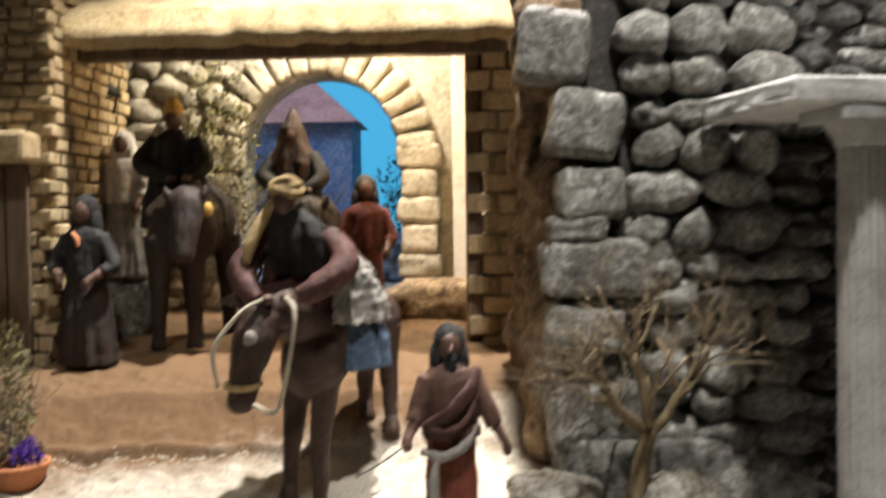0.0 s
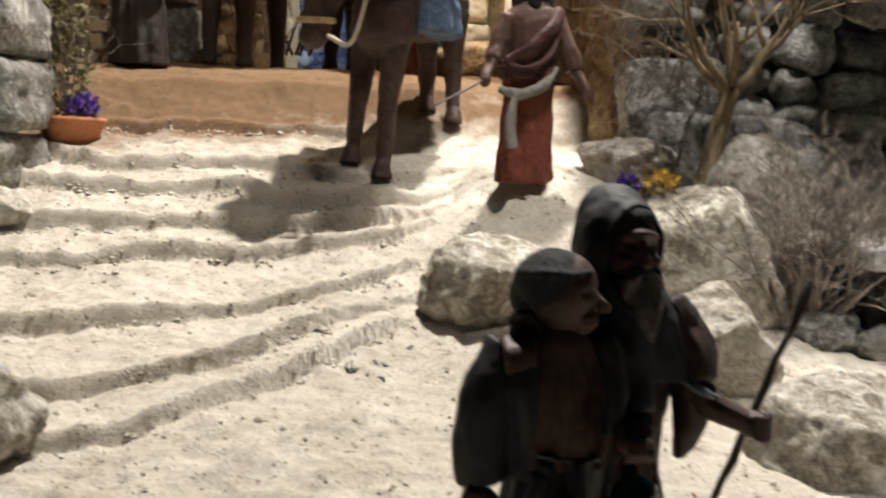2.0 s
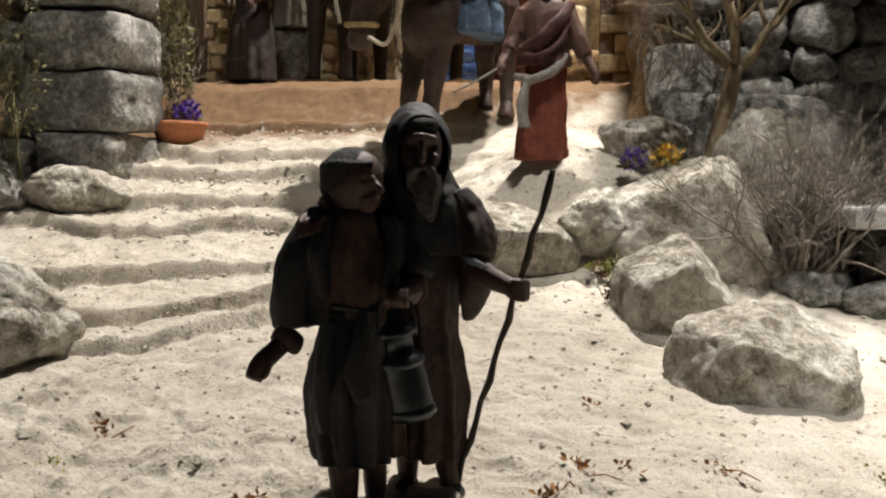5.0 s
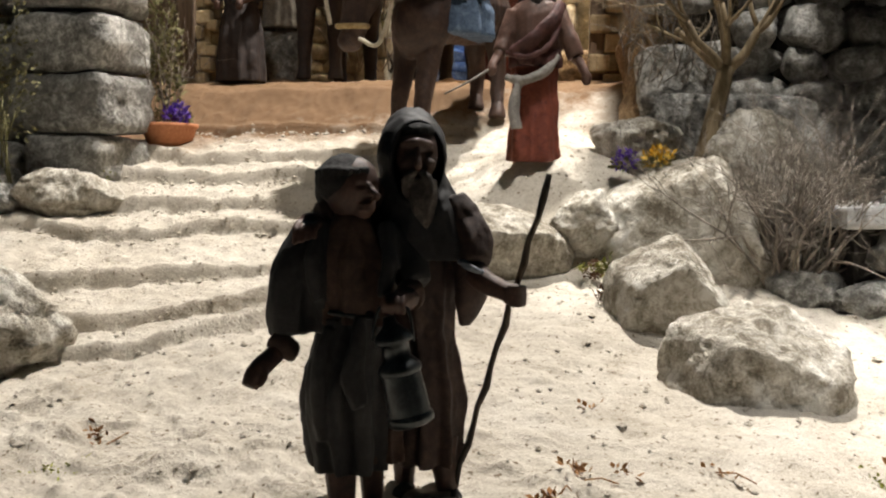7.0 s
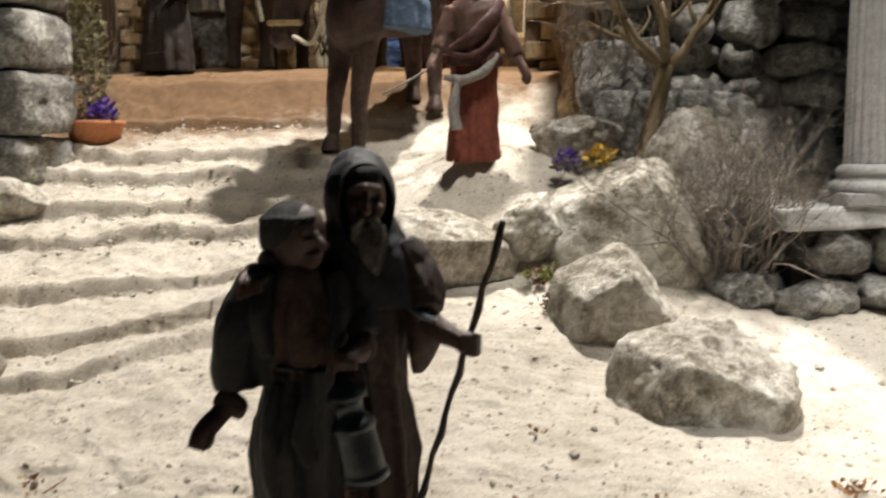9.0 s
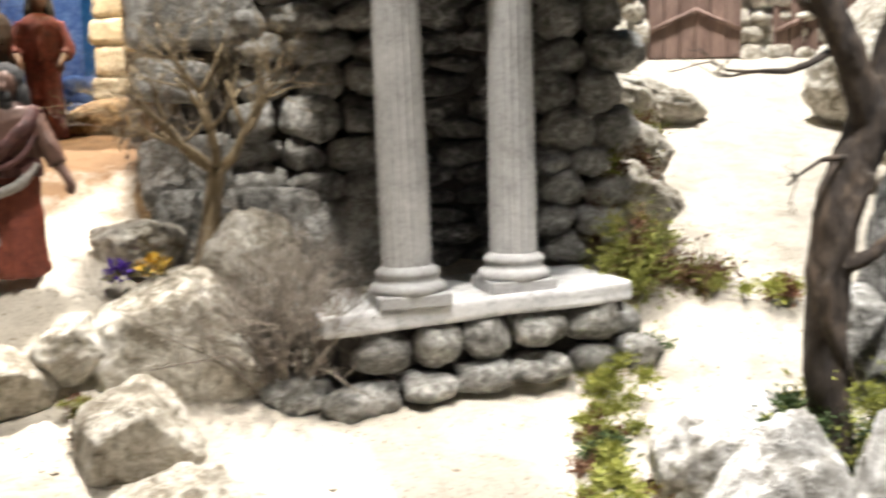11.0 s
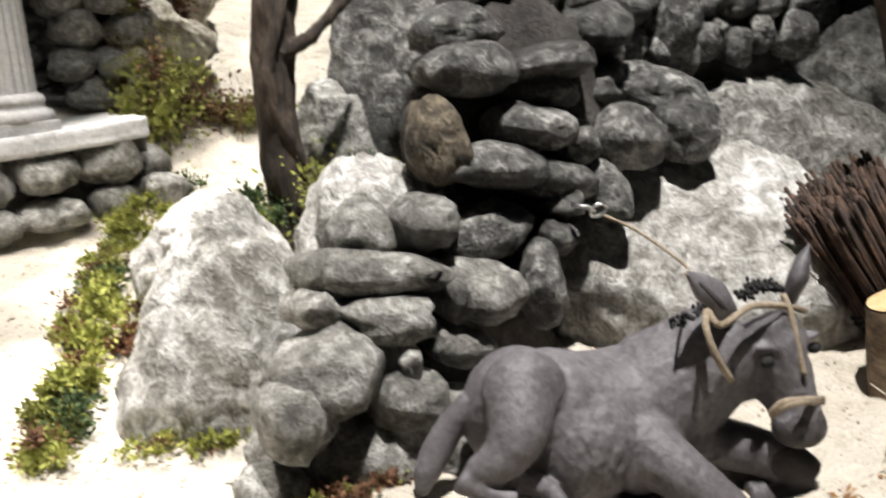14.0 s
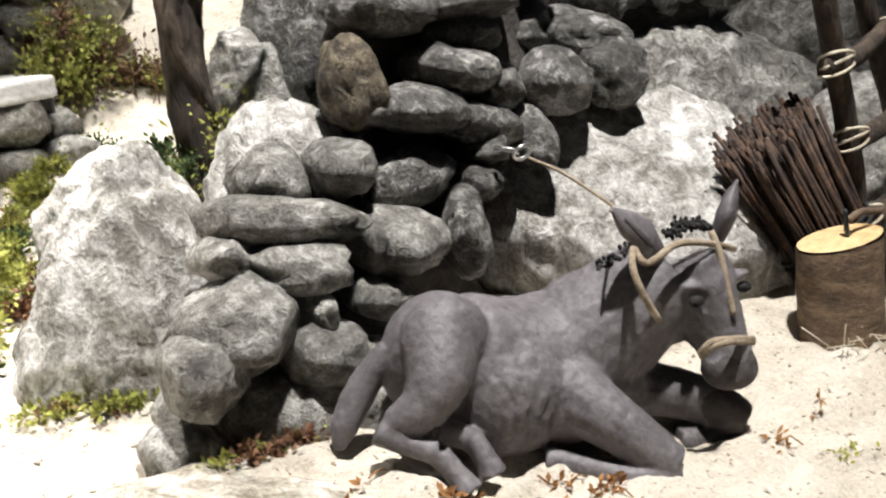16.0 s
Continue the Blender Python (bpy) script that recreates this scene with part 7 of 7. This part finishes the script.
fence = thing("fence", (1.19, 0.49, -0.02), "rough fence of dark branches tied with cord", "fence")
for name, pts, r in (("post", [(0.0, 0.0, -0.02), (-0.022, -0.01, 0.09), (-0.066, -0.02, 0.22), (-0.085, -0.02, 0.29)], 0.0095), ("post", [(0.09, 0.02, -0.02), (0.055, 0.015, 0.12), (0.012, 0.01, 0.21), (-0.005, 0.01, 0.29)], 0.0095),
                     ("rail", [(-0.062, -0.018, 0.172), (-0.02, -0.012, 0.178), (0.03, 0.0, 0.196), (0.12, 0.01, 0.22)], 0.008), ("rail", [(-0.028, -0.016, 0.116), (0.01, -0.01, 0.122), (0.06, 0.0, 0.138), (0.13, 0.01, 0.15)], 0.0085), ("rail", [(-0.006, -0.014, 0.052), (0.03, -0.01, 0.064), (0.13, 0.0, 0.085)], 0.008)):
    bm = bmesh.new()
    limb(bm, pts, [r, r * 0.92, r * 0.86, r * 0.8], 10)
    for v in bm.verts:
        v.co += 0.0016 * Vector((fbm(v.co * 70), fbm(v.co * 70 + Vector((5, 0, 0))), 0))
    part(name, bm, BARK, fence)
for c in ((-0.05, -0.017, 0.175), (-0.03, -0.014, 0.118), (-0.008, -0.01, 0.056), (0.03, 0.008, 0.192)):
    bm = bmesh.new()
    for j in range(3):
        tube(bm, [Vector(c) + Vector((0.012 * math.cos(a), 0.012 * math.sin(a), 0.004 * (j - 1) + 0.005 * math.cos(a + j))) for a in [6.2832 * k / 16 for k in range(17)]], 0.0012, 5)
    part("cord", bm, PALEROPE, fence, "pale knotted cord")

# straw by the log
rnd = random.Random(2)
bm = bmesh.new()
for _ in range(240):
    x, y = rnd.gauss(1.145, 0.03), rnd.gauss(0.41, 0.018)
    p = Vector((x, y, ground_z(x, y) + 0.003))
    d = Vector((rnd.gauss(0, 1), rnd.gauss(0, 1), rnd.uniform(0, 0.7))).normalized() * rnd.uniform(0.012, 0.03)
    tube(bm, [p, p + d], 0.0005, 3)
tagged(link("straw", bm, PALEROPE), "loose yellow straw beside the log", "straw", kind="stuff")

# ---- grit, chips and dry leaves on the sand ----
bm = bmesh.new()
for _ in range(2600):
    x, y = rnd.uniform(-0.6, 1.1), rnd.uniform(0.2, 1.25)
    s = rnd.uniform(0.0009, 0.0026) * (1.8 if rnd.random() < 0.06 else 1)
    p = Vector((x, y, ground_z(x, y) + s * 0.3))
    q = [p + Vector((rnd.uniform(0.6, 1.4) * s * a, rnd.uniform(0.6, 1.4) * s * b, rnd.uniform(0.4, 1) * s * c)) for a, b, c in ((1, 0, 0), (0, 1, 0), (-1, 0, 0), (0, -1, 0), (0, 0, 1), (0, 0, -1))]
    w = [bm.verts.new(k) for k in q]
    for f in ((0, 1, 4), (1, 2, 4), (2, 3, 4), (3, 0, 4), (1, 0, 5), (2, 1, 5), (3, 2, 5), (0, 3, 5)):
        bm.faces.new([w[k] for k in f])
for _ in range(1100):
    st, x = rnd.choice(STEPS[:8]), rnd.uniform(-0.62, -0.1)
    y = st
    for _ in range(12):
        y += st - 0.004 - ramp_place(x, y) - 0.016 * fbm(Vector((x * 7, y * 3, 0))) - 0.0045 * fbm(Vector((x * 34, y * 4, 3)), 2)
    if not 0.45 < y < 1.3:
        continue
    s = rnd.uniform(0.001, 0.0028) * (1.6 if rnd.random() < 0.15 else 1)
    y += rnd.gauss(0, 0.004)
    p = Vector((x, y, ground_z(x, y) + s * 0.4))
    w = [bm.verts.new(p + Vector((rnd.uniform(0.6, 1.5) * s * a, rnd.uniform(0.6, 1.3) * s * b, rnd.uniform(0.5, 1) * s * c))) for a, b, c in ((1, 0, 0), (0, 1, 0), (-1, 0, 0), (0, -1, 0), (0, 0, 1), (0, 0, -1))]
    for f in ((0, 1, 4), (1, 2, 4), (2, 3, 4), (3, 0, 4), (1, 0, 5), (2, 1, 5), (3, 2, 5), (0, 3, 5)):
        bm.faces.new([w[k] for k in f])
tagged(link("grit", bm, SAND, smooth=False), "scattered grit and stone chips on the sand", "gravel", kind="stuff")
bm = bmesh.new()
spots = [(-0.066, 0.418), (-0.106, 0.385), (-0.052, 0.437), (-0.115, 0.404), (0.128, 0.641), (0.128, 0.53), (0.15, 0.538), (0.08, 0.436), (0.03, 0.43), (0.118, 0.489), (0.163, 0.444), (0.265, 0.48), (0.21, 0.56), (0.3, 0.45), (0.33, 0.6), (0.823, 0.373), (0.839, 0.351), (0.76, 0.37), (0.72, 0.39), (0.79, 0.36), (0.95, 0.345), (1.0, 0.36), (-0.3, 0.47), (-0.2, 0.52)]
for x, y in spots:
    n = rnd.choice((4, 8, 14))
    for _ in range(n):
        a, b = rnd.gauss(x, 0.006), rnd.gauss(y, 0.005)
        leaves(bm, (a, b, ground_z(a, b) + 0.0015), (0.003, 0.003, 0.0012), 3, 0.0058, rnd, droop=0.2)
    for _ in range(n // 4):
        a, b = rnd.gauss(x, 0.007), rnd.gauss(y, 0.006)
        c = a + rnd.gauss(0, 0.011), b + rnd.gauss(0, 0.008)
        tube(bm, [(a, b, ground_z(a, b) + 0.001), ((a + c[0]) / 2, (b + c[1]) / 2, ground_z(a, b) + 0.003), (c[0], c[1], ground_z(*c) + 0.001)], 0.0005, 4)
tagged(link("leaf_litter", bm, LITTER, smooth=False), "dry russet leaf crumbs on the sand", "leaves", kind="stuff")
bm = bmesh.new()
for x, y in ((-0.1, 0.39), (-0.2, 0.47), (0.02, 0.41), (0.36, 0.5), (0.25, 0.48), (0.75, 0.355), (0.66, 0.4), (0.6, 0.42), (1.06, 0.33), (0.98, 0.32), (-0.33, 0.55), (0.31, 0.58)):
    for _ in range(12):
        a, b = rnd.gauss(x, 0.008), rnd.gauss(y, 0.006)
        leaves(bm, (a, b, ground_z(a, b) + 0.0015), (0.004, 0.004, 0.001), 4, 0.0035, rnd, droop=0.3)
tagged(link("moss_crumbs", bm, MOSS, smooth=False), "green moss crumbs on the sand", "moss", kind="stuff")
